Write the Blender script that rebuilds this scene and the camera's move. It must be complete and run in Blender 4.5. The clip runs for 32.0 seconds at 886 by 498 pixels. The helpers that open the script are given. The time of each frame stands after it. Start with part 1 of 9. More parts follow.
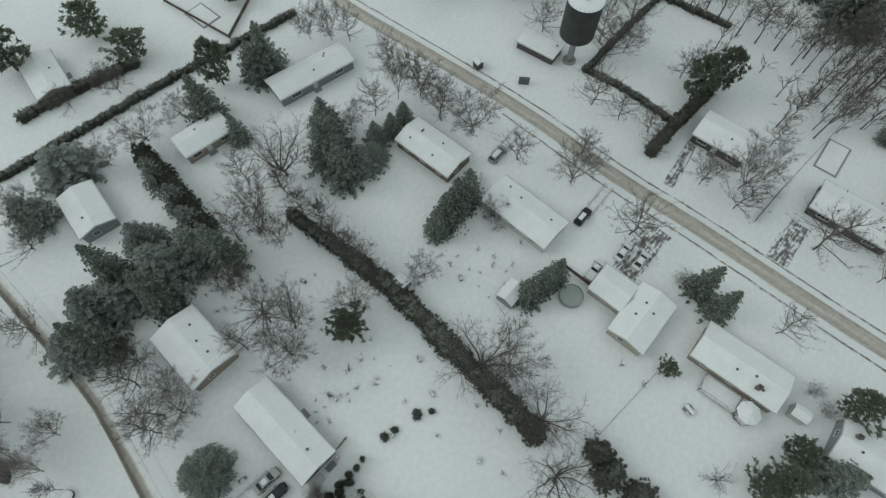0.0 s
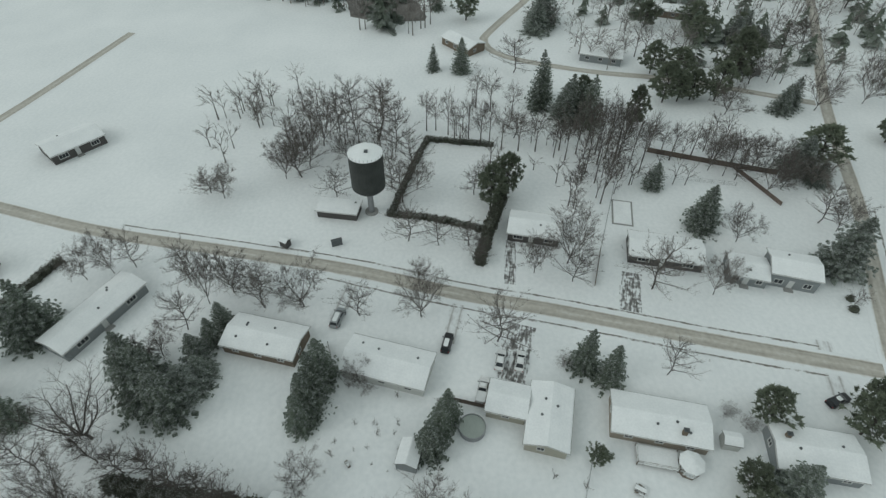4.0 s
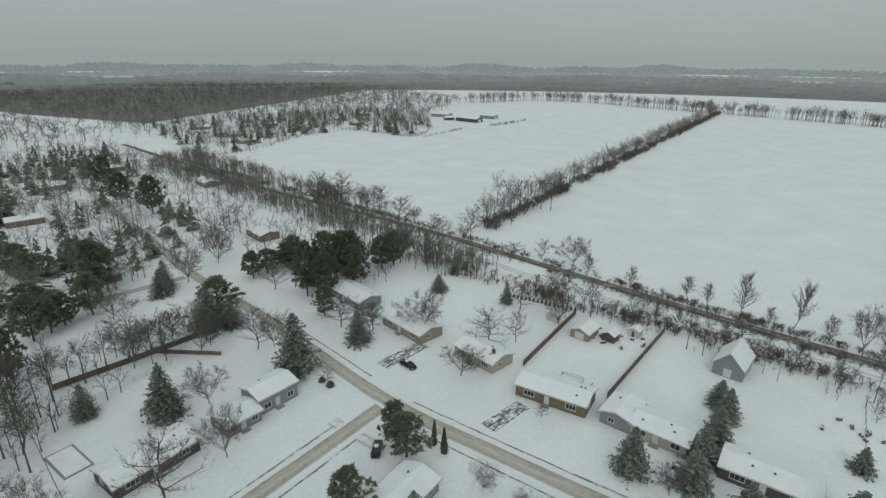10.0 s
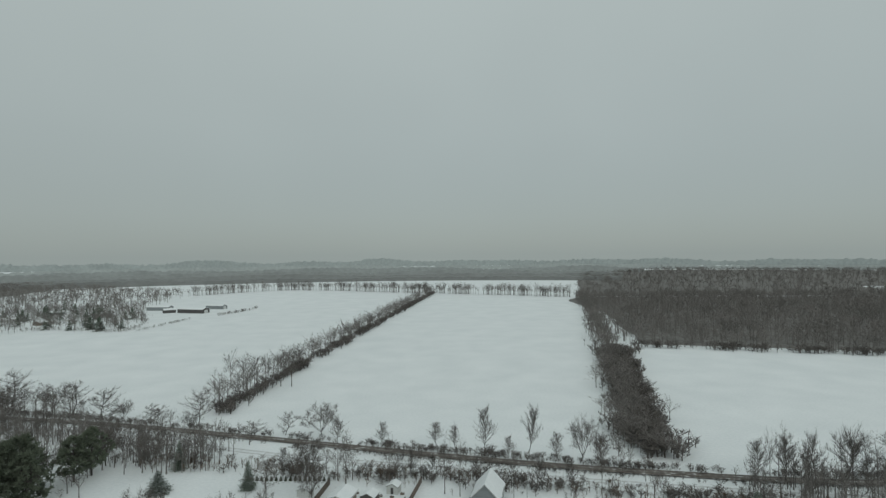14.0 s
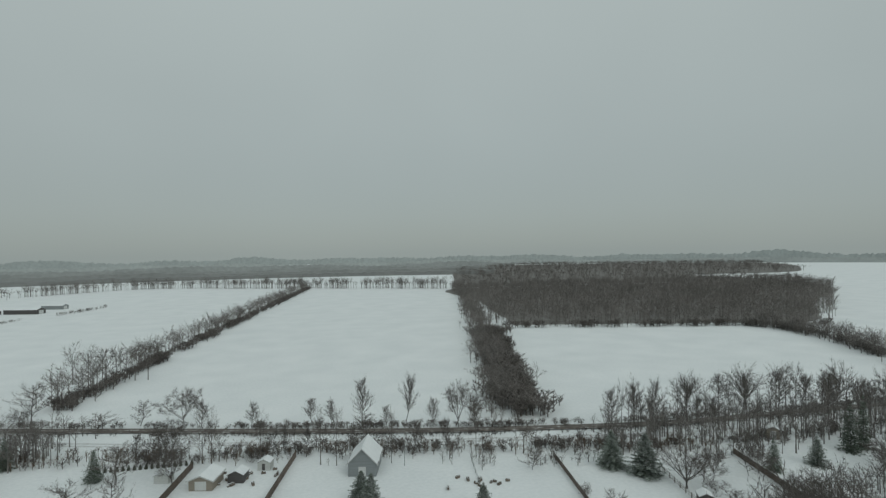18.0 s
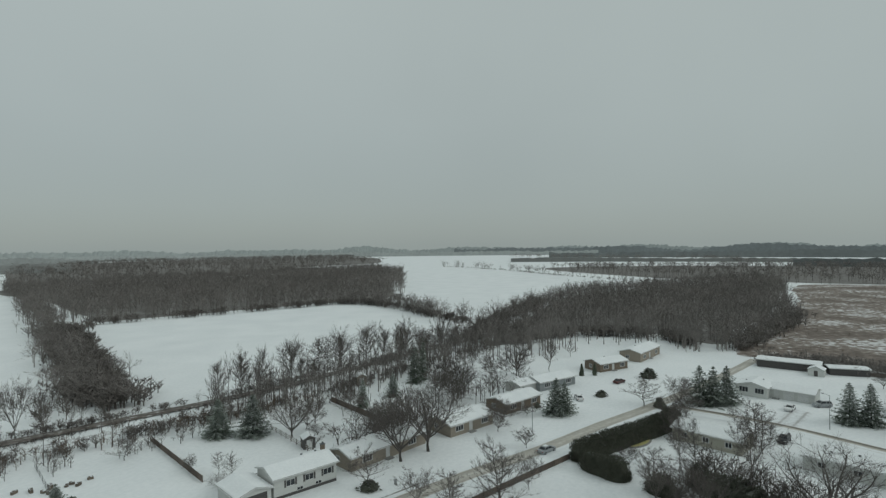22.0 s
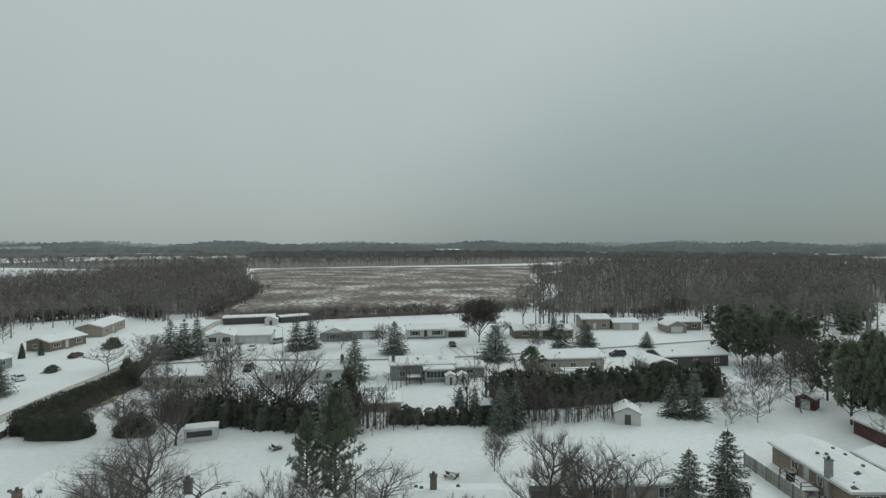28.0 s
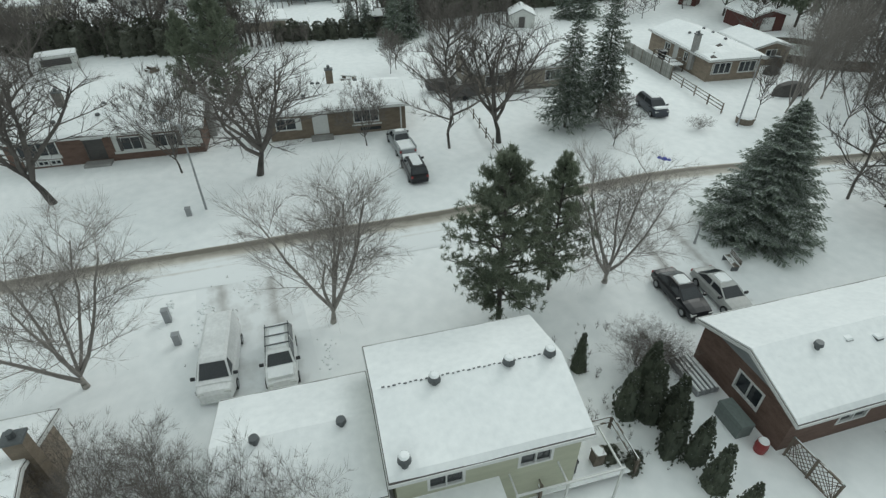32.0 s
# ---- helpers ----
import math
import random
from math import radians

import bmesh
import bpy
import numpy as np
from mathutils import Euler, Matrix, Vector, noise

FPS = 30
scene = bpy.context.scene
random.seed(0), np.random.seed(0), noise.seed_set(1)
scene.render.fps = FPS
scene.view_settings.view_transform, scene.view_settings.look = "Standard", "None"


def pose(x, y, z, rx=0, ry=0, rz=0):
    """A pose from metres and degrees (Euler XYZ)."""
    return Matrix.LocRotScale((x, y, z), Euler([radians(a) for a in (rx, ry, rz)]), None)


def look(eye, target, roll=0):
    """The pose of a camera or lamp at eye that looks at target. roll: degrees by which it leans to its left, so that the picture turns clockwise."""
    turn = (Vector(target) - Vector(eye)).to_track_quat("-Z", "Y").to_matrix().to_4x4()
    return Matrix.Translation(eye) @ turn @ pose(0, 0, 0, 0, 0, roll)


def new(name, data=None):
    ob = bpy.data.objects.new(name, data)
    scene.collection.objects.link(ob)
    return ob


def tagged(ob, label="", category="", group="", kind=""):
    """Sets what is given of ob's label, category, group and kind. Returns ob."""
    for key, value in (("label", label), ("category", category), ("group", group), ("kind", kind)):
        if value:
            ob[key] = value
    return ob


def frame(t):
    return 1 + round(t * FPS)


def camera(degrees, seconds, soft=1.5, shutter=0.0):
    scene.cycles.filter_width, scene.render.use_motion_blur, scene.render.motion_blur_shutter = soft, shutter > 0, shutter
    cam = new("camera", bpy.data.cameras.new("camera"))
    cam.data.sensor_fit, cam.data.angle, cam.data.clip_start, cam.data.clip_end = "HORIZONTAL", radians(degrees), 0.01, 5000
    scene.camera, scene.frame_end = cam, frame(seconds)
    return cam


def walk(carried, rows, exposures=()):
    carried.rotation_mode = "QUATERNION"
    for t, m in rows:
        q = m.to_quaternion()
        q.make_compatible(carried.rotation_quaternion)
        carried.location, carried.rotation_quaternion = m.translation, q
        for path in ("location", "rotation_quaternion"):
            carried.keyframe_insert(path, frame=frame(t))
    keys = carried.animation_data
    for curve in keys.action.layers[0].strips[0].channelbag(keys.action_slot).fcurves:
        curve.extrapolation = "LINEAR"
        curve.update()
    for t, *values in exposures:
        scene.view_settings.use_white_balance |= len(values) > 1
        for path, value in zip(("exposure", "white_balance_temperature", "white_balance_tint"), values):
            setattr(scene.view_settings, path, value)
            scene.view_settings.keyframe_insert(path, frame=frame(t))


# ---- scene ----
cam = camera(79.3, 32.0, soft=1.35)


def aim(t, x, y, z, heading, tilt, roll):
    """A row of the flight: heading clockwise from +y, tilt upwards, in degrees."""
    a, p = radians(heading), radians(tilt)
    ahead = Vector((math.sin(a) * math.cos(p), math.cos(a) * math.cos(p), math.sin(p)))
    eye = Vector((x, y, z))
    return t, look(eye, eye + ahead, roll)


# The drone sinks almost straight down while it turns: seconds, place, heading, tilt, roll.
PATH = [
    (0, 2.82, -0.90, 96.14, -115.54, -64.80, 0.18),
    (0.5, 2.96, -0.85, 94.88, -112.69, -61.86, 0.13),
    (1, 3.02, -0.75, 93.58, -109.82, -59.02, 0.04),
    (1.5, 2.88, -0.61, 92.40, -106.74, -56.33, -0.05),
    (2, 2.54, -0.65, 91.42, -103.61, -53.77, -0.08),
    (2.5, 2.12, -0.61, 90.17, -100.80, -51.18, -0.08),
    (4.5, 2.91, -0.56, 84.15, -82.93, -42.96, -0.12),
    (5, 2.68, -1.17, 82.37, -76.25, -41.48, 0.28),
    (5.5, 2.72, -1.63, 80.75, -71.25, -39.94, 0.56),
    (6, 2.81, -1.90, 79.25, -66.55, -38.39, 0.70),
    (6.5, 2.32, -1.72, 78.10, -61.55, -37.32, 0.66),
    (7, 1.77, -1.52, 77.28, -54.96, -36.38, 0.64),
    (7.5, 1.05, -1.52, 76.47, -46.40, -35.39, 0.72),
    (8, 0.17, -1.73, 75.33, -38.74, -34.31, 1.03),
    (8.5, -0.40, -1.86, 74.35, -32.63, -31.41, 0.95),
    (9, -0.44, -2.07, 72.99, -27.36, -27.70, 0.84),
    (9.5, -0.19, -1.86, 71.99, -24.06, -24.26, 0.60),
    (10, 0.09, -1.70, 71.16, -22.28, -19.74, 0.44),
    (10.5, 0.06, -1.59, 69.76, -20.06, -14.16, 0.37),
    (11, 0.22, -1.33, 68.47, -17.06, -8.60, 0.18),
    (11.5, 0.20, -1.30, 67.14, -13.88, -2.88, 0.13),
    (12, -0.16, -1.42, 65.52, -9.94, 0.78, 0.01),
    (12.5, 0.19, -1.06, 64.61, -5.83, 0.61, -0.21),
    (13, 0.16, -0.95, 63.22, -1.88, 0.67, -0.26),
    (13.5, -0.02, -0.79, 62.15, 2.16, 0.63, -0.38),
    (14, -0.33, -0.80, 60.97, 5.38, 0.64, -0.42),
    (14.5, -0.26, -0.74, 60.03, 7.37, 0.56, -0.51),
    (16.5, 0.08, -0.46, 55.65, 13.20, 0.46, -0.68),
    (17, -0.04, -0.35, 54.41, 14.65, 0.47, -0.72),
    (17.5, -0.04, -0.37, 53.23, 16.26, 0.45, -0.75),
    (18, 0.16, -0.25, 52.14, 18.37, 0.41, -0.82),
    (18.5, 0.14, -0.18, 50.99, 21.14, 0.36, -0.85),
    (19, -0.00, -0.00, 50.00, 23.99, 0.25, -0.87),
    (19.5, 0.03, 0.05, 48.89, 26.50, 0.21, -0.92),
    (20, 0.18, 0.10, 47.93, 29.19, 0.14, -0.95),
    (20.5, 0.06, 0.02, 46.90, 33.77, 0.04, -0.92),
    (21, -0.37, 0.08, 45.91, 42.37, -0.08, -0.71),
    (21.5, -0.43, 0.25, 44.79, 51.25, -0.18, -0.61),
    (22, -0.13, 0.29, 43.90, 58.80, -0.37, -0.66),
    (22.5, -0.08, 0.90, 42.97, 64.35, -0.60, -0.48),
    (23, -0.29, 1.33, 41.85, 68.06, -0.64, -0.45),
    (23.5, -0.43, 1.51, 40.60, 71.26, -0.61, -0.46),
    (24, -0.32, 1.64, 39.53, 74.63, -0.69, -0.43),
    (24.5, -0.15, 1.67, 38.53, 78.62, -0.74, -0.41),
    (25, -0.05, 1.55, 37.35, 83.17, -0.72, -0.40),
    (25.5, 0.09, 1.67, 36.30, 88.31, -0.77, -0.35),
    (27.5, 0.32, 2.02, 32.11, 107.38, -0.73, -0.02),
    (28, 0.47, 1.99, 31.13, 111.98, -0.70, -0.02),
    (28.5, 0.51, 1.93, 30.25, 115.42, -1.45, -0.08),
    (29, 0.56, 1.95, 29.26, 119.51, -4.02, -0.12),
    (29.5, 0.47, 1.84, 28.44, 122.09, -7.21, -0.20),
    (30, 0.26, 1.81, 27.67, 123.41, -11.38, -0.24),
    (30.5, 0.12, 1.83, 26.97, 123.65, -17.82, -0.27),
    (31, 0.17, 2.04, 26.13, 123.44, -24.33, -0.30),
    (31.5, 0.24, 2.09, 25.26, 123.28, -30.74, -0.29),
    (32, 0.15, 2.20, 24.33, 122.96, -36.72, -0.43),
]
EXPOSURES = [(0, 0.1), (9, 0.12), (13, 0.02), (19, -0.05), (23, 0.0), (28, 0.2), (30, 0.46), (31, 0.68), (32, 0.54)]
walk(cam, [aim(*row) for row in PATH], EXPOSURES)

# ---- light: an overcast winter sky, brightest overhead, with a weak wide sun behind the cloud ----
world = bpy.data.worlds.new("overcast_sky")
scene.world = world
world.use_nodes = True
wn, wl = world.node_tree.nodes, world.node_tree.links
wn.clear()
w_out, w_bg = wn.new("ShaderNodeOutputWorld"), wn.new("ShaderNodeBackground")
w_sky, w_coord, w_sep = wn.new("ShaderNodeTexSky"), wn.new("ShaderNodeTexCoord"), wn.new("ShaderNodeSeparateXYZ")
w_sky.sky_type, w_sky.sun_disc, w_sky.sun_elevation, w_sky.sun_rotation = "NISHITA", False, radians(32), radians(200)
w_ramp, w_mix, w_dim = wn.new("ShaderNodeValToRGB"), wn.new("ShaderNodeMix"), wn.new("ShaderNodeMix")
w_ramp.color_ramp.elements[0].position, w_ramp.color_ramp.elements[0].color = 0.0, (0.285, 0.33, 0.322, 1)
w_ramp.color_ramp.elements[1].position, w_ramp.color_ramp.elements[1].color = 1.0, (0.50, 0.565, 0.55, 1)
for spot, shade in ((0.07, (0.325, 0.372, 0.363, 1)), (0.22, (0.375, 0.428, 0.418, 1)), (0.45, (0.425, 0.483, 0.472, 1))):
    w_ramp.color_ramp.elements.new(spot).color = shade
w_cloud = wn.new("ShaderNodeTexNoise")
w_cloud.inputs["Scale"].default_value, w_cloud.inputs["Detail"].default_value = 1.6, 3.0
w_soft = wn.new("ShaderNodeMapRange")
w_soft.inputs["To Min"].default_value, w_soft.inputs["To Max"].default_value = 0.90, 1.10
w_tone = wn.new("ShaderNodeVectorMath")
w_tone.operation = "SCALE"
w_dim.data_type = w_mix.data_type = "RGBA"
w_dim.blend_type = "MULTIPLY"
w_dim.inputs["Factor"].default_value = 1.0
w_dim.inputs["B"].default_value = (0.1, 0.1, 0.1, 1)
w_mix.inputs["Factor"].default_value = 0.94
wl.new(w_coord.outputs["Generated"], w_sep.inputs[0])
wl.new(w_sep.outputs["Z"], w_ramp.inputs[0])
wl.new(w_coord.outputs["Generated"], w_cloud.inputs["Vector"])
wl.new(w_cloud.outputs["Fac"], w_soft.inputs["Value"])
wl.new(w_ramp.outputs["Color"], w_tone.inputs[0])
wl.new(w_soft.outputs["Result"], w_tone.inputs["Scale"])
wl.new(w_sky.outputs["Color"], w_dim.inputs["A"])
wl.new(w_dim.outputs["Result"], w_mix.inputs["A"])
# heavier cloud towards the south-east
w_side, w_heavy, w_shade = wn.new("ShaderNodeVectorMath"), wn.new("ShaderNodeMapRange"), wn.new("ShaderNodeMix")
w_side.operation, w_side.inputs[1].default_value = "DOT_PRODUCT", (0.89 * math.sin(radians(146)), 0.89 * math.cos(radians(146)), -0.46)
w_heavy.interpolation_type = "SMOOTHSTEP"
w_heavy.inputs["From Min"].default_value, w_heavy.inputs["From Max"].default_value = 0.58, 0.92
w_shade.data_type, w_shade.blend_type = "RGBA", "MULTIPLY"
w_shade.inputs["B"].default_value = (0.62, 0.675, 0.685, 1)
wl.new(w_coord.outputs["Generated"], w_side.inputs[0])
wl.new(w_side.outputs["Value"], w_heavy.inputs["Value"])
wl.new(w_heavy.outputs["Result"], w_shade.inputs["Factor"])
wl.new(w_tone.outputs["Vector"], w_shade.inputs["A"])
wl.new(w_shade.outputs["Result"], w_mix.inputs["B"])
wl.new(w_mix.outputs["Result"], w_bg.inputs["Color"])
wl.new(w_bg.outputs[0], w_out.inputs["Surface"])
sun = new("sun", bpy.data.lights.new("sun", "SUN"))
sun.data.energy, sun.data.angle, sun.data.color = 0.5, radians(30), (0.97, 1.0, 0.96)
sun.matrix_world = look((60, -160, 120), (0, 0, 0))


# ---- materials ----
def mat(name, col, col2=None, rough=0.85, scale=0.8, fine=12.0, var=0.25, bump=0.0, metal=0.0, rnd=0.0, stretch=None, spread=0.5):
    """A surface whose colour drifts between two tones at two sizes, with fine relief and a random shift from object to object."""
    m = bpy.data.materials.new(name)
    m.use_nodes = True
    n, l = m.node_tree.nodes, m.node_tree.links
    b = n["Principled BSDF"]
    b.inputs["Roughness"].default_value, b.inputs["Metallic"].default_value = rough, metal
    co = n.new("ShaderNodeTexCoord")
    src = co.outputs["Object"]
    if stretch:
        mp = n.new("ShaderNodeMapping")
        mp.inputs["Scale"].default_value = stretch
        l.new(src, mp.inputs["Vector"])
        src = mp.outputs["Vector"]
    big, small, add, ramp = (n.new(k) for k in ("ShaderNodeTexNoise", "ShaderNodeTexNoise", "ShaderNodeMath", "ShaderNodeValToRGB"))
    big.inputs["Scale"].default_value, big.inputs["Detail"].default_value = scale, 4
    small.inputs["Scale"].default_value, small.inputs["Detail"].default_value = fine, 3
    l.new(src, big.inputs["Vector"])
    l.new(src, small.inputs["Vector"])
    add.operation, add.inputs[2].default_value = "MULTIPLY_ADD", 0.0
    add.inputs[1].default_value = 0.5
    l.new(small.outputs["Fac"], add.inputs[0])
    half = n.new("ShaderNodeMath")
    half.operation, half.inputs[1].default_value = "MULTIPLY", 0.5
    l.new(big.outputs["Fac"], half.inputs[0])
    l.new(half.outputs[0], add.inputs[2])
    lo = tuple(c * (1 - var) for c in col)
    hi = col2 or tuple(min(1, c * (1 + var)) for c in col)
    ramp.color_ramp.elements[0].position, ramp.color_ramp.elements[0].color = 0.5 - spread * 0.3, (*lo, 1)
    ramp.color_ramp.elements[1].position, ramp.color_ramp.elements[1].color = 0.5 + spread * 0.3, (*hi, 1)
    l.new(add.outputs[0], ramp.inputs[0])
    colour = ramp.outputs["Color"]
    if rnd:
        info, hs, mr = n.new("ShaderNodeObjectInfo"), n.new("ShaderNodeHueSaturation"), n.new("ShaderNodeMapRange")
        mr.inputs["To Min"].default_value, mr.inputs["To Max"].default_value = 1 - rnd, 1 + rnd
        l.new(info.outputs["Random"], mr.inputs["Value"])
        l.new(mr.outputs["Result"], hs.inputs["Value"])
        l.new(colour, hs.inputs["Color"])
        colour = hs.outputs["Color"]
    l.new(colour, b.inputs["Base Color"])
    if bump:
        bp = n.new("ShaderNodeBump")
        bp.inputs["Strength"].default_value, bp.inputs["Distance"].default_value = bump, 0.06
        l.new(add.outputs[0], bp.inputs["Height"])
        l.new(bp.outputs["Normal"], b.inputs["Normal"])
    return m


def snowed(m, amount, scale=1.5):
    """Lays snow on the upward faces of a material, in patches."""
    n, l = m.node_tree.nodes, m.node_tree.links
    b = n["Principled BSDF"]
    old = b.inputs["Base Color"].links[0].from_socket
    geo, sep, noi, add, ramp, mix = (n.new(k) for k in ("ShaderNodeNewGeometry", "ShaderNodeSeparateXYZ", "ShaderNodeTexNoise", "ShaderNodeMath", "ShaderNodeValToRGB", "ShaderNodeMix"))
    mix.data_type = "RGBA"
    noi.inputs["Scale"].default_value, noi.inputs["Detail"].default_value = scale, 4
    l.new(geo.outputs["Position"], noi.inputs["Vector"])
    l.new(geo.outputs["Normal"], sep.inputs[0])
    add.operation = "MULTIPLY"
    l.new(sep.outputs["Z"], add.inputs[0])
    l.new(noi.outputs["Fac"], add.inputs[1])
    ramp.color_ramp.elements[0].position, ramp.color_ramp.elements[1].position = 0.62 - amount * 0.5, 0.72 - amount * 0.5
    l.new(add.outputs[0], ramp.inputs[0])
    l.new(ramp.outputs["Color"], mix.inputs["Factor"])
    l.new(old, mix.inputs["A"])
    mix.inputs["B"].default_value = (0.78, 0.81, 0.82, 1)
    l.new(mix.outputs["Result"], b.inputs["Base Color"])
    return m


def leafy(m, amount=0.5):
    """Lets light through thin needles and leaves."""
    n, l = m.node_tree.nodes, m.node_tree.links
    b, out = n["Principled BSDF"], n["Material Output"]
    thin, mix = n.new("ShaderNodeBsdfTranslucent"), n.new("ShaderNodeMixShader")
    l.new(b.inputs["Base Color"].links[0].from_socket, thin.inputs["Color"])
    mix.inputs[0].default_value = amount
    l.new(b.outputs[0], mix.inputs[1])
    l.new(thin.outputs[0], mix.inputs[2])
    l.new(mix.outputs[0], out.inputs["Surface"])
    return m


M = {}
M["snow"] = mat("snow", (0.76, 0.79, 0.80), (0.88, 0.90, 0.905), 0.75, 0.05, 1.1, 0.0, bump=0.22)
M["roofsnow"] = mat("roof_snow", (0.78, 0.805, 0.815), (0.89, 0.91, 0.915), 0.7, 0.35, 3.0, 0.0, bump=0.3)
M["shingle"] = mat("shingle", (0.09, 0.08, 0.075), rough=0.9, scale=1.5, fine=18, var=0.35, bump=0.4)
M["white"] = mat("white_paint", (0.62, 0.63, 0.62), rough=0.55, scale=0.8, fine=8, var=0.08)
M["grey_siding"] = mat("grey_siding", (0.24, 0.26, 0.265), rough=0.7, scale=0.6, fine=9, var=0.14, stretch=(0.3, 0.3, 4))
M["white_siding"] = mat("white_siding", (0.55, 0.56, 0.54), rough=0.7, scale=0.6, fine=9, var=0.1, stretch=(0.3, 0.3, 4))
M["beige_siding"] = mat("beige_siding", (0.39, 0.375, 0.315), rough=0.7, scale=0.6, fine=9, var=0.1, stretch=(0.3, 0.3, 4))
M["tan_siding"] = mat("tan_siding", (0.285, 0.25, 0.205), rough=0.75, scale=0.6, fine=9, var=0.14, stretch=(0.3, 0.3, 4))
M["dark_siding"] = mat("dark_siding", (0.085, 0.08, 0.078), rough=0.75, scale=0.6, fine=9, var=0.2, stretch=(0.3, 0.3, 4))
M["brown_brick"] = mat("brown_brick", (0.16, 0.127, 0.095), (0.235, 0.19, 0.145), 0.9, 1.2, 14, 0.2, bump=0.4, stretch=(1, 1, 3))
M["red_brick"] = mat("red_brick", (0.125, 0.078, 0.062), (0.185, 0.12, 0.096), 0.9, 1.2, 14, 0.2, bump=0.4, stretch=(1, 1, 3))
M["orange_brick"] = mat("tan_brick", (0.225, 0.18, 0.138), (0.315, 0.26, 0.205), 0.9, 1.2, 14, 0.2, bump=0.4, stretch=(1, 1, 3))
M["grey_brick"] = mat("grey_brick", (0.135, 0.122, 0.112), (0.20, 0.185, 0.17), 0.9, 1.2, 14, 0.2, bump=0.4, stretch=(1, 1, 3))
M["sage_siding"] = mat("sage_siding", (0.42, 0.43, 0.33), rough=0.7, scale=0.6, fine=9, var=0.1, stretch=(0.3, 0.3, 4))
M["barn_red"] = mat("barn_red", (0.095, 0.036, 0.031), rough=0.85, scale=1, fine=10, var=0.25, stretch=(3, 3, 0.5))
M["glass"] = mat("window_glass", (0.03, 0.035, 0.04), rough=0.08, scale=0.5, var=0.3)
M["inside"] = mat("dim_interior", (0.05, 0.045, 0.04), var=0.2)
M["metal"] = mat("dull_metal", (0.13, 0.14, 0.145), rough=0.5, metal=0.6, var=0.2)
M["pole"] = mat("galvanised_pole", (0.32, 0.33, 0.34), rough=0.5, metal=0.5, var=0.15)
M["wood"] = snowed(mat("weathered_wood", (0.15, 0.125, 0.10), rough=0.9, scale=2, fine=18, var=0.35, bump=0.3, rnd=0.2), 0.45)
M["greywood"] = mat("grey_fence_board", (0.27, 0.27, 0.25), rough=0.9, scale=2, fine=14, var=0.3, bump=0.3, rnd=0.25)
M["brownwood"] = mat("brown_fence_board", (0.13, 0.102, 0.085), rough=0.9, scale=2, fine=14, var=0.3, bump=0.3, rnd=0.25)
M["bark"] = mat("grey_bark", (0.105, 0.095, 0.086), rough=0.95, scale=2, fine=16, var=0.4, bump=0.5, rnd=0.2)
M["twig"] = mat("brown_twig", (0.142, 0.128, 0.117), rough=0.95, scale=0.5, fine=5, var=0.3, rnd=0.18)
M["darkbark"] = mat("dark_wet_bark", (0.082, 0.074, 0.068), rough=0.95, scale=2, fine=16, var=0.4, bump=0.5, rnd=0.2)
M["darktwig"] = mat("dark_twig", (0.125, 0.112, 0.103), rough=0.95, scale=0.5, fine=5, var=0.3, rnd=0.15)
M["birch"] = mat("pale_birch_bark", (0.35, 0.32, 0.29), (0.5, 0.47, 0.43), 0.85, 2.5, 15, 0.55, bump=0.2, stretch=(1, 1, 3))
M["birchtwig"] = mat("pale_birch_twig", (0.262, 0.24, 0.222), rough=0.95, scale=0.5, fine=5, var=0.22)
M["spruce"] = leafy(snowed(mat("spruce_needles", (0.135, 0.168, 0.13), (0.22, 0.258, 0.205), 0.85, 0.8, 9, 0.2, rnd=0.2), 0.28, 12.0))
M["pine"] = leafy(snowed(mat("pine_needles", (0.165, 0.198, 0.145), (0.255, 0.285, 0.21), 0.85, 0.8, 9, 0.2, rnd=0.2), 0.12, 12.0))
M["cedar"] = leafy(snowed(mat("cedar_foliage", (0.128, 0.14, 0.108), (0.2, 0.21, 0.166), 0.9, 0.9, 9, 0.2, rnd=0.2), 0.24, 14.0))
M["yew"] = leafy(snowed(mat("clipped_hedge_foliage", (0.085, 0.092, 0.07), (0.14, 0.145, 0.112), 0.9, 0.9, 9, 0.2, rnd=0.15), 0.05, 14.0))
M["arborvitae"] = leafy(snowed(mat("arborvitae_foliage", (0.14, 0.168, 0.128), (0.215, 0.24, 0.18), 0.9, 0.9, 9, 0.2, rnd=0.2), 0.52, 16.0))
M["shrub"] = mat("dry_shrub", (0.12, 0.085, 0.06), (0.2, 0.15, 0.11), 0.95, 0.6, 6, 0.3)
M["wood_far"] = mat("bare_woodland", (0.185, 0.172, 0.160), (0.27, 0.25, 0.235), 0.95, 0.03, 0.5, 0.2)
M["brush"] = mat("dark_brush", (0.135, 0.121, 0.11), (0.215, 0.195, 0.18), 0.95, 0.08, 0.9, 0.25)
M["litter"] = mat("leaf_litter_in_snow", (0.12, 0.108, 0.098), (0.27, 0.262, 0.25), 0.95, 0.12, 0.9, 0.2, bump=0.3)
M["tyre"] = mat("tyre_rubber", (0.02, 0.02, 0.021), rough=0.9, var=0.2)
M["concrete"] = mat("concrete", (0.3, 0.3, 0.29), rough=0.9, scale=1, fine=14, var=0.2, bump=0.2)
M["tank"] = snowed(mat("dark_steel_tank", (0.045, 0.05, 0.047), rough=0.7, scale=0.5, fine=5, var=0.3), 0.75, 0.6)
M["tarp"] = mat("pale_green_cover", (0.36, 0.40, 0.37), rough=0.6, scale=0.6, fine=5, var=0.12)
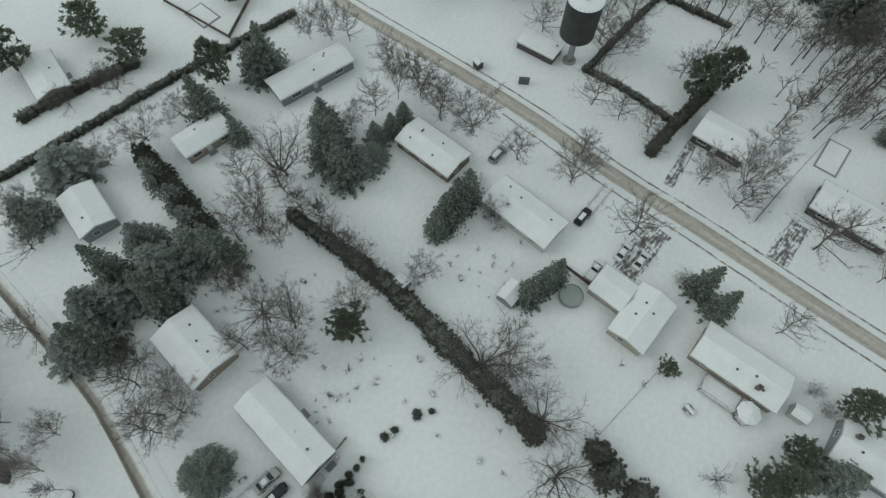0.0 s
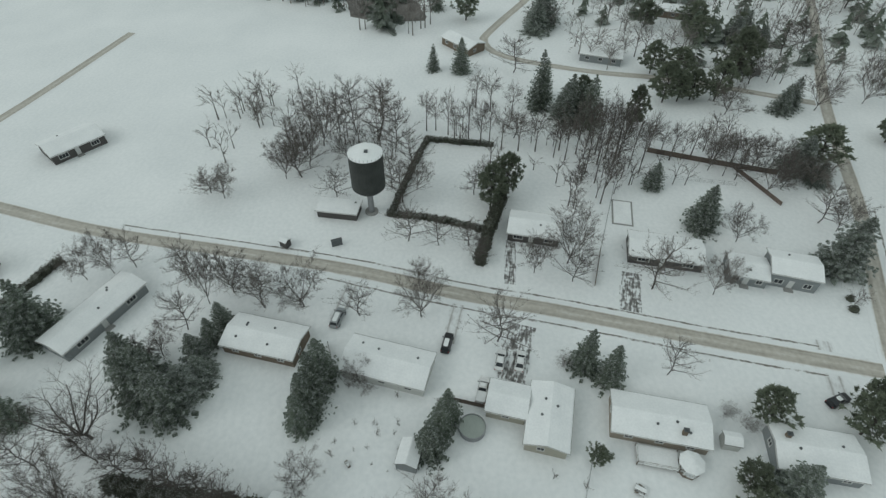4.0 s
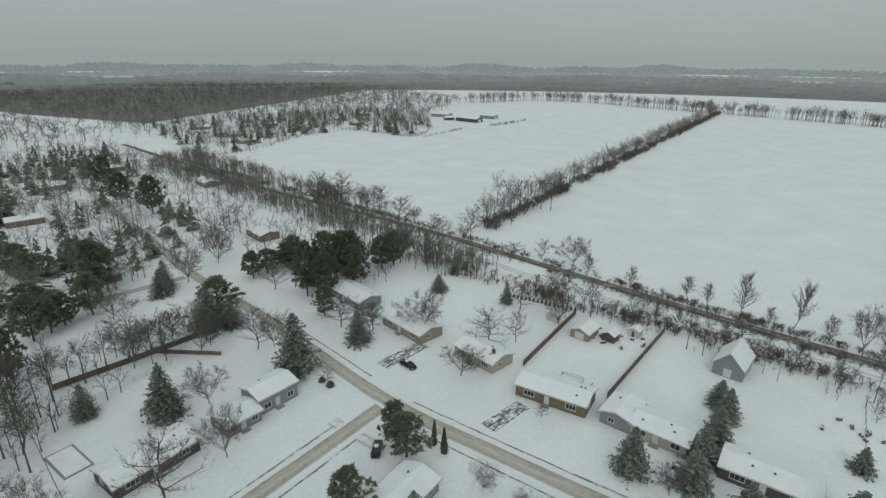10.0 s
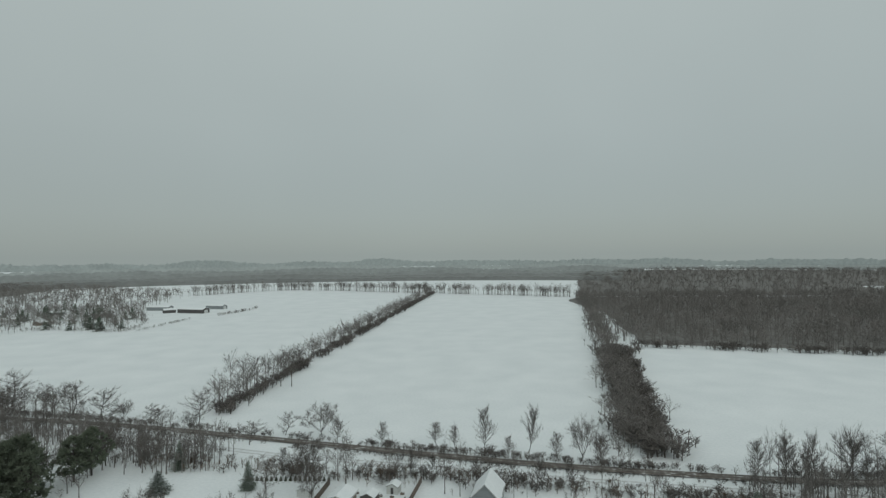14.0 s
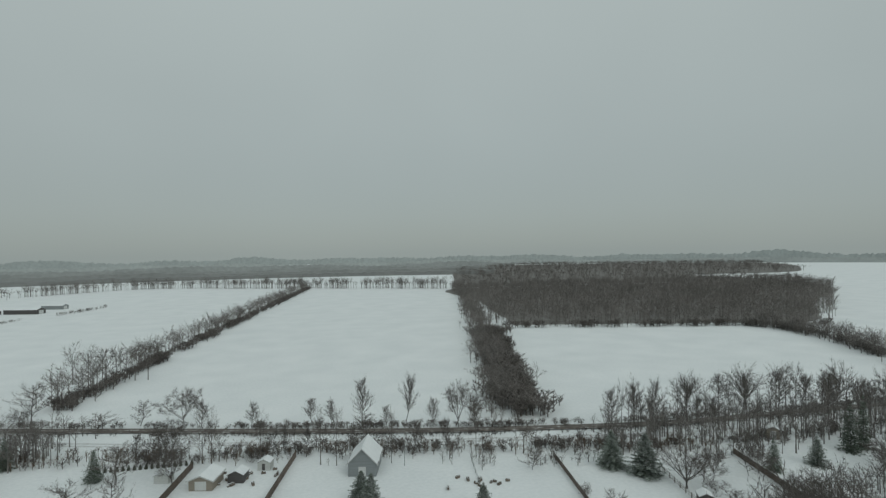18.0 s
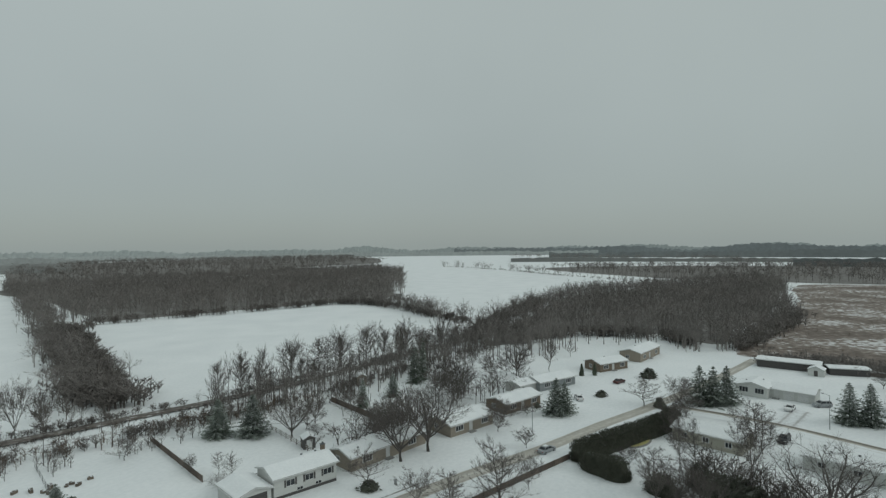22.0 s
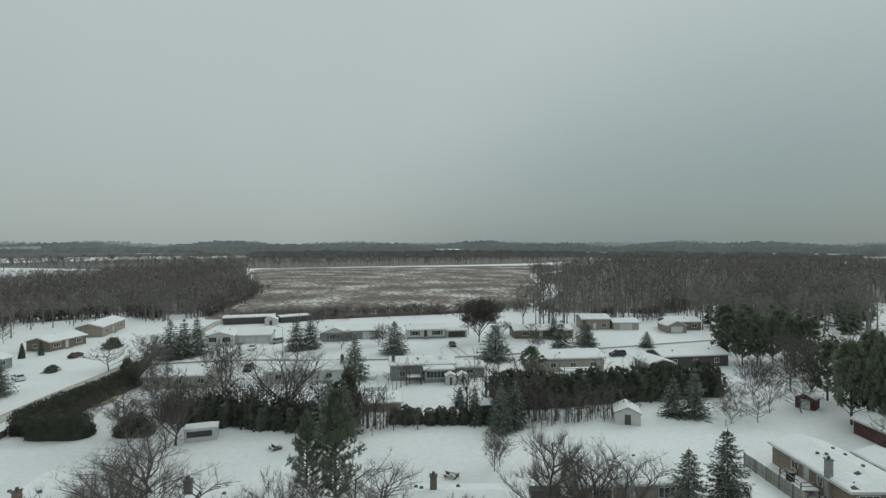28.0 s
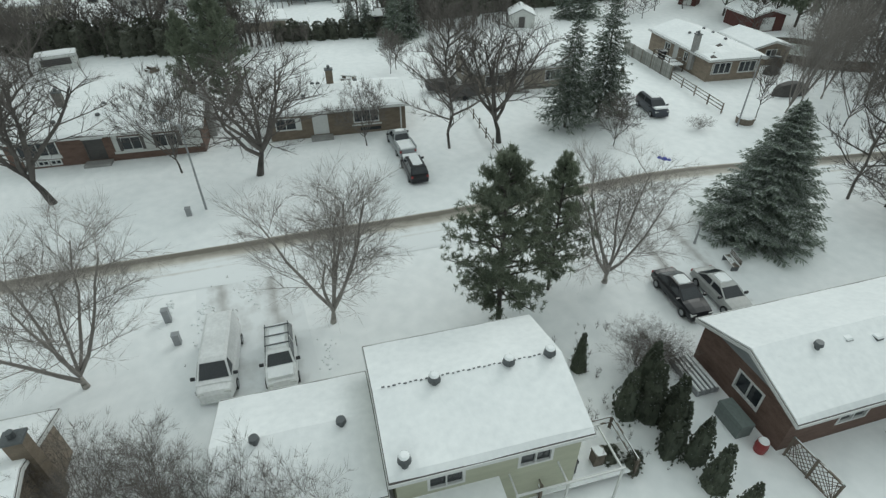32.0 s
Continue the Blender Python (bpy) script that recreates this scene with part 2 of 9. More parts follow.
M["binplastic"] = mat("grey_green_plastic", (0.15, 0.18, 0.172), rough=0.5, scale=0.6, fine=5, var=0.15)
M["yellow"] = mat("yellow_plastic", (0.5, 0.46, 0.2), rough=0.5, var=0.12)
M["blue"] = mat("blue_plastic", (0.08, 0.10, 0.42), rough=0.5, var=0.15)
M["red"] = mat("red_paint", (0.25, 0.03, 0.03), rough=0.45, var=0.15)
for key, col in (("black", (0.012, 0.013, 0.016)), ("silver", (0.30, 0.32, 0.33)), ("white", (0.74, 0.75, 0.75)), ("pale", (0.44, 0.45, 0.44)), ("navy", (0.035, 0.042, 0.055)), ("maroon", (0.07, 0.02, 0.018))):
    M["car_" + key] = mat("car_paint_" + key, col, rough=0.3, scale=0.7, fine=5, var=0.12)


# ---- building tools ----
class Geo:
    """Vertices and faces collected for one mesh."""

    def __init__(self):
        self.v, self.f, self.k = [], [], []

    def add(self, verts, faces, slot=0):
        base = len(self.v)
        self.v += [tuple(p) for p in verts]
        self.f += [tuple(base + i for i in face) for face in faces]
        self.k += [slot] * len(faces)
        return self

    def box(self, x, y, z, sx, sy, sz, turn=0.0, slot=0):
        """A box centred at x, y that stands on z."""
        c, s = math.cos(turn), math.sin(turn)
        pts = []
        for dz in (0, sz):
            for dx, dy in ((-sx / 2, -sy / 2), (sx / 2, -sy / 2), (sx / 2, sy / 2), (-sx / 2, sy / 2)):
                pts.append((x + c * dx - s * dy, y + s * dx + c * dy, z + dz))
        return self.add(pts, [(3, 2, 1, 0), (4, 5, 6, 7), (0, 1, 5, 4), (1, 2, 6, 5), (2, 3, 7, 6), (3, 0, 4, 7)], slot)

    def profile(self, pts, x0, x1, slot=0):
        """A cross-section (y, z) drawn out along x."""
        n = len(pts)
        verts = [(x0, y, z) for y, z in pts] + [(x1, y, z) for y, z in pts]
        faces = [tuple(range(n))[::-1], tuple(range(n, 2 * n))] + [(i, (i + 1) % n, n + (i + 1) % n, n + i) for i in range(n)]
        return self.add(verts, faces, slot)

    def column(self, outline, z0, z1, top=1.0, slot=0):
        """An outline (x, y) raised from z0 to z1, its top scaled about its middle."""
        n = len(outline)
        cx, cy = sum(p[0] for p in outline) / n, sum(p[1] for p in outline) / n
        verts = [(x, y, z0) for x, y in outline] + [(cx + (x - cx) * top, cy + (y - cy) * top, z1) for x, y in outline]
        return self.add(verts, [tuple(range(n))[::-1], tuple(range(n, 2 * n))] + [(i, (i + 1) % n, n + (i + 1) % n, n + i) for i in range(n)], slot)

    def disc(self, x, y, z0, z1, r, n=12, top=1.0, slot=0):
        return self.column([(x + r * math.cos(2 * math.pi * i / n), y + r * math.sin(2 * math.pi * i / n)) for i in range(n)], z0, z1, top, slot)

    def tube(self, a, b, ra, rb, n=4, slot=0):
        a, b = Vector(a), Vector(b)
        d = (b - a).normalized()
        u = d.orthogonal().normalized()
        w = d.cross(u)
        verts = [p + r * (math.cos(2 * math.pi * i / n) * u + math.sin(2 * math.pi * i / n) * w) for p, r in ((a, ra), (b, rb)) for i in range(n)]
        faces = [(i, (i + 1) % n, n + (i + 1) % n, n + i) for i in range(n)]
        return self.add(verts, faces, slot)

    def wheel(self, x, y, z, r, w, n=12, slot=0):
        """A disc on its edge, its axle along y."""
        verts = [(x + r * math.cos(2 * math.pi * i / n), y + s * w / 2, z + r * math.sin(2 * math.pi * i / n)) for s in (-1, 1) for i in range(n)]
        return self.add(verts, [tuple(range(n)), tuple(range(n, 2 * n))[::-1]] + [(i, n + i, n + (i + 1) % n, (i + 1) % n) for i in range(n)], slot)

    def weld(self):
        """Joins corners that lie on one another, so that touching pieces become one body."""
        seen, to = {}, []
        for p in self.v:
            key = tuple(round(c, 4) for c in p)
            to.append(seen.setdefault(key, len(seen)))
        self.v = list(seen)
        faces = [tuple(to[i] for i in f) for f in self.f]
        twice = {}
        for f in faces:
            twice[frozenset(f)] = twice.get(frozenset(f), 0) + 1
        keep = [i for i, f in enumerate(faces) if twice[frozenset(f)] == 1]
        self.f, self.k = [faces[i] for i in keep], [self.k[i] for i in keep]
        return self

    def mesh(self, name, *mats):
        me = bpy.data.meshes.new(name)
        me.from_pydata(self.v, [], self.f)
        for m in mats:
            me.materials.append(m)
        if len(mats) > 1:
            me.polygons.foreach_set("material_index", self.k)
        return me


def part(name, geo, material, parent, label=""):
    """One mesh object under a thing or under a part."""
    ob = new(name, geo if isinstance(geo, bpy.types.Mesh) else geo.mesh(name, material))
    ob.parent = parent
    if label:
        tagged(ob, label)
    return ob


def thing(name, label, category, m=None, group="", kind=""):
    ob = new(name)
    ob.empty_display_size = 0.5
    if m is not None:
        ob.matrix_world = m
    return tagged(ob, label, category, group, kind)


def solid(name, geo, material, label, category, m=None, group="", kind=""):
    ob = new(name, geo.mesh(name, material))
    if m is not None:
        ob.matrix_world = m
    return tagged(ob, label, category, group, kind)


def spot(x, y, turn=0.0, s=1.0, sz=None, z=0.0):
    """A place on the ground with a turn about z and a scale."""
    return pose(x, y, z, 0, 0, turn) @ Matrix.Diagonal((s, s, sz or s, 1))


# ---- the ground: one sheet to the horizon ----
def ground_sheet():
    geo = Geo()
    rings = [0, 60, 130, 220, 340, 520, 800, 1300, 2200, 4200]
    n = 64
    geo.v.append((0, 0, 0))
    for r in rings[1:]:
        geo.v += [(r * math.cos(2 * math.pi * i / n), r * math.sin(2 * math.pi * i / n), 0) for i in range(n)]
    geo.f += [(0, 1 + i, 1 + (i + 1) % n) for i in range(n)]
    for k in range(len(rings) - 2):
        a, b = 1 + k * n, 1 + (k + 1) * n
        geo.f += [(a + i, b + i, b + (i + 1) % n, a + (i + 1) % n) for i in range(n)]
    geo.k = [0] * len(geo.f)
    solid("ground", geo, M["snow"], "flat snow-covered ground of gardens and fields", "ground", kind="structure")


ground_sheet()


def road_mat(name, dark, tan, marks, patch=0.5, along=0.05, across=2.2):
    """Packed snow and slush on a strip: how dirty it is follows its width, softly broken up along the way."""
    m = bpy.data.materials.new(name)
    m.use_nodes = True
    n, l = m.node_tree.nodes, m.node_tree.links
    b = n["Principled BSDF"]
    b.inputs["Roughness"].default_value = 0.75
    uv, sep, mp, noi, fine, ramp, cr, geo = (n.new(k) for k in ("ShaderNodeUVMap", "ShaderNodeSeparateXYZ", "ShaderNodeMapping", "ShaderNodeTexNoise", "ShaderNodeTexNoise", "ShaderNodeValToRGB", "ShaderNodeValToRGB", "ShaderNodeNewGeometry"))
    l.new(uv.outputs["UV"], sep.inputs[0])
    l.new(uv.outputs["UV"], mp.inputs["Vector"])
    mp.inputs["Scale"].default_value = (along, across, 1)
    l.new(mp.outputs["Vector"], noi.inputs["Vector"])
    noi.inputs["Scale"].default_value, noi.inputs["Detail"].default_value = 3.0, 5
    l.new(geo.outputs["Position"], fine.inputs["Vector"])
    fine.inputs["Scale"].default_value, fine.inputs["Detail"].default_value = 1.1, 5
    els = cr.color_ramp.elements
    els[0].position, els[0].color = 0.0, (marks[0][1],) * 3 + (1,)
    els[1].position, els[1].color = 1.0, (marks[-1][1],) * 3 + (1,)
    for p, v in marks[1:-1]:
        els.new(p).color = (v, v, v, 1)
    l.new(sep.outputs["Y"], cr.inputs[0])
    a1, a2 = n.new("ShaderNodeMath"), n.new("ShaderNodeMath")
    a1.operation, a1.inputs[1].default_value = "MULTIPLY_ADD", patch
    l.new(noi.outputs["Fac"], a1.inputs[0])
    l.new(cr.outputs["Color"], a1.inputs[2])
    a2.operation, a2.inputs[1].default_value = "MULTIPLY_ADD", patch * 0.8
    l.new(fine.outputs["Fac"], a2.inputs[0])
    l.new(a1.outputs[0], a2.inputs[2])
    low = patch * 0.9
    off = n.new("ShaderNodeMath")
    off.operation, off.inputs[1].default_value = "SUBTRACT", low
    l.new(a2.outputs[0], off.inputs[0])
    r = ramp.color_ramp.elements
    r[0].position, r[0].color = 0.12, (0.80, 0.825, 0.835, 1)
    r[1].position, r[1].color = 0.95, (*dark, 1)
    r.new(0.5).color = (*tan, 1)
    l.new(off.outputs[0], ramp.inputs[0])
    l.new(ramp.outputs["Color"], b.inputs["Base Color"])
    bp = n.new("ShaderNodeBump")
    bp.inputs["Strength"].default_value, bp.inputs["Distance"].default_value = 0.4, 0.06
    l.new(off.outputs[0], bp.inputs["Height"])
    l.new(bp.outputs["Normal"], b.inputs["Normal"])
    return m


M["road"] = road_mat("slushy_road", (0.19, 0.172, 0.145), (0.50, 0.475, 0.425), ((0, 0.0), (0.1, 0.08), (0.19, 0.2), (0.25, 0.62), (0.36, 0.58), (0.5, 0.46), (0.64, 0.58), (0.74, 0.6), (0.79, 0.72), (0.86, 0.12), (1, 0)), 0.45)
M["lane"] = road_mat("packed_snow_street", (0.16, 0.145, 0.12), (0.50, 0.47, 0.42), ((0, 0.0), (0.36, 0.05), (0.41, 0.3), (0.46, 0.08), (0.6, 0.2), (0.7, 0.6), (0.8, 0.8), (0.87, 1.05), (0.94, 0.9), (1, 0.0)), 0.45)
M["drive"] = road_mat("half_cleared_drive", (0.075, 0.071, 0.068), (0.20, 0.195, 0.19), ((0, 0.0), (0.1, 0.35), (0.5, 0.42), (0.9, 0.35), (1, 0.0)), 2.3, 0.1, 3.2)
M["tracks"] = road_mat("wheel_tracks_in_snow", (0.30, 0.29, 0.28), (0.52, 0.52, 0.515), ((0, 0.0), (0.18, 0.25), (0.25, 0.6), (0.32, 0.25), (0.5, 0.15), (0.68, 0.25), (0.75, 0.6), (0.82, 0.25), (1, 0.0)), 0.7, 0.2, 2.0)
M["rail"] = road_mat("railway_bed", (0.085, 0.072, 0.062), (0.17, 0.148, 0.13), ((0, 0.5), (0.15, 0.8), (0.3, 0.75), (0.42, 0.6), (0.58, 0.6), (0.7, 0.75), (0.85, 0.8), (1, 0.5)), 1.8)
M["edge"] = road_mat("ditch_edge", (0.13, 0.12, 0.105), (0.28, 0.27, 0.25), ((0, 0.0), (0.3, 0.5), (0.7, 0.5), (1, 0.0)), 1.9, 0.07, 0.5)


def smooth(points, step=3.0):
    """A Catmull-Rom line through the points, cut into short pieces."""
    p = [Vector((*q, 0)) for q in points]
    p = [p[0] * 2 - p[1]] + p + [p[-1] * 2 - p[-2]]
    out = []
    for a, b, c, d in zip(p, p[1:], p[2:], p[3:]):
        k = max(1, round((c - b).length / step))
        for i in range(k):
            t = i / k
            out.append(0.5 * (2 * b + (c - a) * t + (2 * a - 5 * b + 4 * c - d) * t * t + (3 * b - a - 3 * c + d) * t ** 3))
    return out + [p[-2]]


def strip(name, points, width, material, z, label, category, step=4.0, crown=0.0, kind="structure"):
    """A road along a line: its mesh carries metres along and 0 to 1 across."""
    line = smooth(points, step)
    me, verts, faces, uvs = bpy.data.meshes.new(name), [], [], []
    run = 0.0
    cols = (0.0, 0.08, 0.5, 0.92, 1.0)
    for i, p in enumerate(line):
        d = (line[min(i + 1, len(line) - 1)] - line[max(i - 1, 0)]).normalized()
        side = Vector((-d.y, d.x, 0))
        if i:
            run += (p - line[i - 1]).length
        for c in cols:
            wob = 0.25 * noise.noise(Vector((run * 0.15, c * 9, z * 50))) if c in (0.0, 1.0) else 0
            q = p + side * (width * (c - 0.5) + wob)
            verts.append((q.x, q.y, z + (crown if 0.05 < c < 0.95 else 0)))
            uvs.append((run, c))
    m = len(cols)
    for i in range(len(line) - 1):
        for j in range(m - 1):
            faces.append((i * m + j, i * m + j + 1, (i + 1) * m + j + 1, (i + 1) * m + j))
    me.from_pydata(verts, [], faces)
    layer = me.uv_layers.new(name="UVMap")
    for poly in me.polygons:
        for li, vi in zip(poly.loop_indices, poly.vertices):
            layer.data[li].uv = uvs[vi]
    me.materials.append(material)
    me.flip_normals() if me.polygons[0].normal.z < 0 else None
    return tagged(new(name, me), label, category, kind=kind)


# ---- streets, tracks, drives ----
strip("road_crescent", [(-150, -262), (-128, -190), (-112, -144), (-106, -126), (-98, -102.5), (-89, -74), (-77.5, -22), (-69.5, 4), (-64, 26), (-56.5, 53), (-50.5, 76), (-48, 86)], 5.4, M["road"], 0.03, "slushy residential street with brown ruts between snowy verges", "road", crown=0.05)
strip("road_main", [(-300, 196), (-250, 172), (-193, 146), (-144, 123), (-95, 105), (-50, 86), (-20, 78.5), (14, 71), (50, 61.5), (84, 51), (107, 42), (130, 34.5), (152, 26.5), (185, 16), (230, 4)], 5.6, M["road"], 0.045, "long slushy street with brown wheel ruts and snowy edges", "road", crown=0.05)
strip("road_south", [(51, 59), (44.4, 32), (39.3, 13.2), (35.9, 1.7), (32.3, -9.8), (30, -17), (25.6, -33.5), (23.2, -41), (16, -56.8), (12.4, -66), (4.4, -95), (-4, -125), (-14, -160)], 5.0, M["lane"], 0.03, "snow-packed street with brown slush along its edges", "road", crown=0.05)
strip("road_east", [(153, 27), (149, 0), (139, -25), (131, -55), (126.5, -94), (124, -130), (121, -170)], 6.5, M["lane"], 0.035, "quiet street packed with snow", "road", crown=0.03)
strip("road_loop", [(-144, 122), (-160, 82), (-167, 53), (-178, 27), (-190, 20), (-203, 25), (-240, 46), (-315, 84), (-380, 110)], 5.0, M["road"], 0.035, "curving side street with slushy ruts", "road", crown=0.03)
strip("road_far", [(-80, -146), (-93.6, -142), (-120, -134), (-153, -124), (-200, -112)], 5.0, M["road"], 0.025, "far street with dark slush", "road", crown=0.03)
strip("railway_track", [(-420, 314), (-297, 267.5), (-208, 234.5), (-107, 205.5), (-48, 184.5), (12, 161.5), (57, 146), (113, 131), (155, 126), (204, 119), (300, 100), (420, 70)], 3.4, M["rail"], 0.35, "snowy railway bed with brown ballast showing", "railway", 6.0, 0.25)
strip("service_track", [(-297, 262), (-208, 229), (-107, 197), (-36, 168), (4.4, 155), (47, 141), (85, 130), (120, 121), (170, 113)], 4.0, M["tracks"], 0.02, "snow-covered service track beside the railway", "track", 6.0)
DRIVES = [
    ((-61, 17.3), (-48.5, 13.5), 5.6, "drive"), ((-74.5, 42.8), (-64.0, 39.8), 4.6, "drive"), ((-85, 17.8), (-71.8, 16), 2.6, "drive"),
    ((-20.8, 96), (-25.5, 85.5), 4.0, "drive"), ((-51.5, 111), (-56.5, 97.5), 4.6, "drive"), ((-57, 2.5), (-69, 5.5), 3.4, "tracks"),
    ((-63, -20), (-74, -17), 3.4, "tracks"), ((21.5, 0.4), (35.5, -2.6), 6.6, "tracks"),     ((12.0, -27.5), (25.5, -33), 6.0, "tracks"), ((30, 84), (27, 67), 4.0, "tracks"),
    ((-44, 72), (-56, 75), 4.0, "tracks"), ((149, -60.5), (133, -58), 4.5, "tracks"), ((166, -7), (146, -2), 6.0, "tracks"),
]
for a, b, w, kind in DRIVES:
    strip("driveway", [a, ((a[0] + b[0]) / 2, (a[1] + b[1]) / 2), b], w, M[kind], 0.015, "half-cleared driveway with dark patches through the snow" if kind == "drive" else "driveway with wheel tracks in the snow", "driveway", 2.0)


def ditch(points, off, label):
    """A thin broken line of bare ground beside a street."""
    line = smooth(points, 6.0)
    side = []
    for i, p in enumerate(line):
        d = (line[min(i + 1, len(line) - 1)] - line[max(i - 1, 0)]).normalized()
        side.append((p.x - d.y * off, p.y + d.x * off))
    strip("road_edge", side, 0.55, M["edge"], 0.02, label, "verge", 3.0)


ditch([(-89, -74), (-77.5, -22), (-69.5, 4), (-64, 26), (-56.5, 53), (-51.5, 73)], 3.3, "thin broken line of dark ground along the verge")
ditch([(-77.5, -22), (-69.5, 4), (-64, 26), (-56.5, 53), (-51.5, 73)], -3.4, "thin broken line of dark ground along the far verge")
ditch([(-44, 84), (-20, 78.5), (14, 71), (50, 61.5), (84, 51)], -3.7, "thin broken line of dark ground beside the main street")
ditch([(-44, 84), (-20, 78.5), (14, 71), (50, 61.5), (84, 51)], 3.5, "thin broken line of dark ground on the house side of the main street")
ditch([(-95, 105), (-58, 89.5)], 3.5, "broken line of dark ground beside the main street")


# ---- houses ----
def wall_pieces(geo, length, z0, z1, thick, holes):
    """A wall along x, centred, in pieces round its openings (centre, sill, width, height)."""
    xs = sorted({-length / 2, length / 2, *(round(c - w / 2, 3) for c, _, w, _ in holes), *(round(c + w / 2, 3) for c, _, w, _ in holes)})
    zs = sorted({z0, z1, *(round(q, 3) for _, q, _, _ in holes), *(round(q + h, 3) for _, q, _, h in holes)})
    for a, b in zip(xs, xs[1:]):
        for lo, hi in zip(zs, zs[1:]):
            x, z = (a + b) / 2, (lo + hi) / 2
            if not any(abs(x - c) < w / 2 and sill < z < sill + h for c, sill, w, h in holes):
                geo.box(x, 0, lo, b - a, thick, hi - lo)


def moved(geo, m):
    geo.v = [tuple(m @ Vector(p)) for p in geo.v]
    return geo


def opening(house, kind, m, c, sill, w, h, trim):
    """A window or a door that fills its opening in a wall standing along x in m."""
    if kind == "window":
        frame, n = Geo(), max(2, round(w / 0.8))
        xs = [-w / 2 - 0.07, -w / 2 + 0.05]
        for i in range(1, n):
            xs += [-w / 2 + w * i / n - 0.03, -w / 2 + w * i / n + 0.03]
        xs += [w / 2 - 0.05, w / 2 + 0.07]
        zs = [sill - 0.07, sill + 0.05, sill + h - 0.05, sill + h + 0.07]
        for i in range(len(xs) - 1):
            for j in range(3):
                if i % 2 == 0 or j != 1:
                    frame.box(c + (xs[i] + xs[i + 1]) / 2, 0, zs[j], xs[i + 1] - xs[i], 0.28, zs[j + 1] - zs[j])
        win = part("window", moved(frame.weld(), m), M[trim], house, "white-framed window")
        part("pane", moved(Geo().box(c, 0, sill, w - 0.05, 0.04, h - 0.02), m), M["glass"], win, "dark window glass")
    elif kind in ("door", "darkdoor"):
        g = Geo().box(c, 0.03, sill, w - 0.06, 0.08, h - 0.04)
        for x, z, sx, sz in ((0, sill + h - 0.05, w + 0.14, 0.1), (-w / 2, sill, 0.1, h), (w / 2, sill, 0.1, h)):
            g.box(c + x, 0, z, sx, 0.28, sz)
        d = part("door", moved(g, m), M["white" if kind == "door" else "dark_siding"], house, "white front door" if kind == "door" else "dark front door with a glass panel")
        part("door_pane", moved(Geo().box(c, -0.01, sill + 1.1, w * 0.55, 0.1, 0.7), m), M["glass"], d)
        part("step", moved(Geo().box(c, 0.65, 0.0, w + 0.8, 1.1, max(0.18, sill - 0.05)), m), M["concrete"], house)
    else:
        # the dark kind is a real door, or dark colour for an opening's shade
        dark = kind == "darkgarage"
        g = Geo()
        for i in range(4):
            g.box(c, 0, sill + i * h / 4 + 0.015, w - 0.04, 0.08, h / 4 - 0.03)
        part("opening_panels", moved(g, m), M["dark_siding" if dark else "white"], house, "dark panelled garage door, also standing in for shaded open fronts" if dark else "panelled garage door")


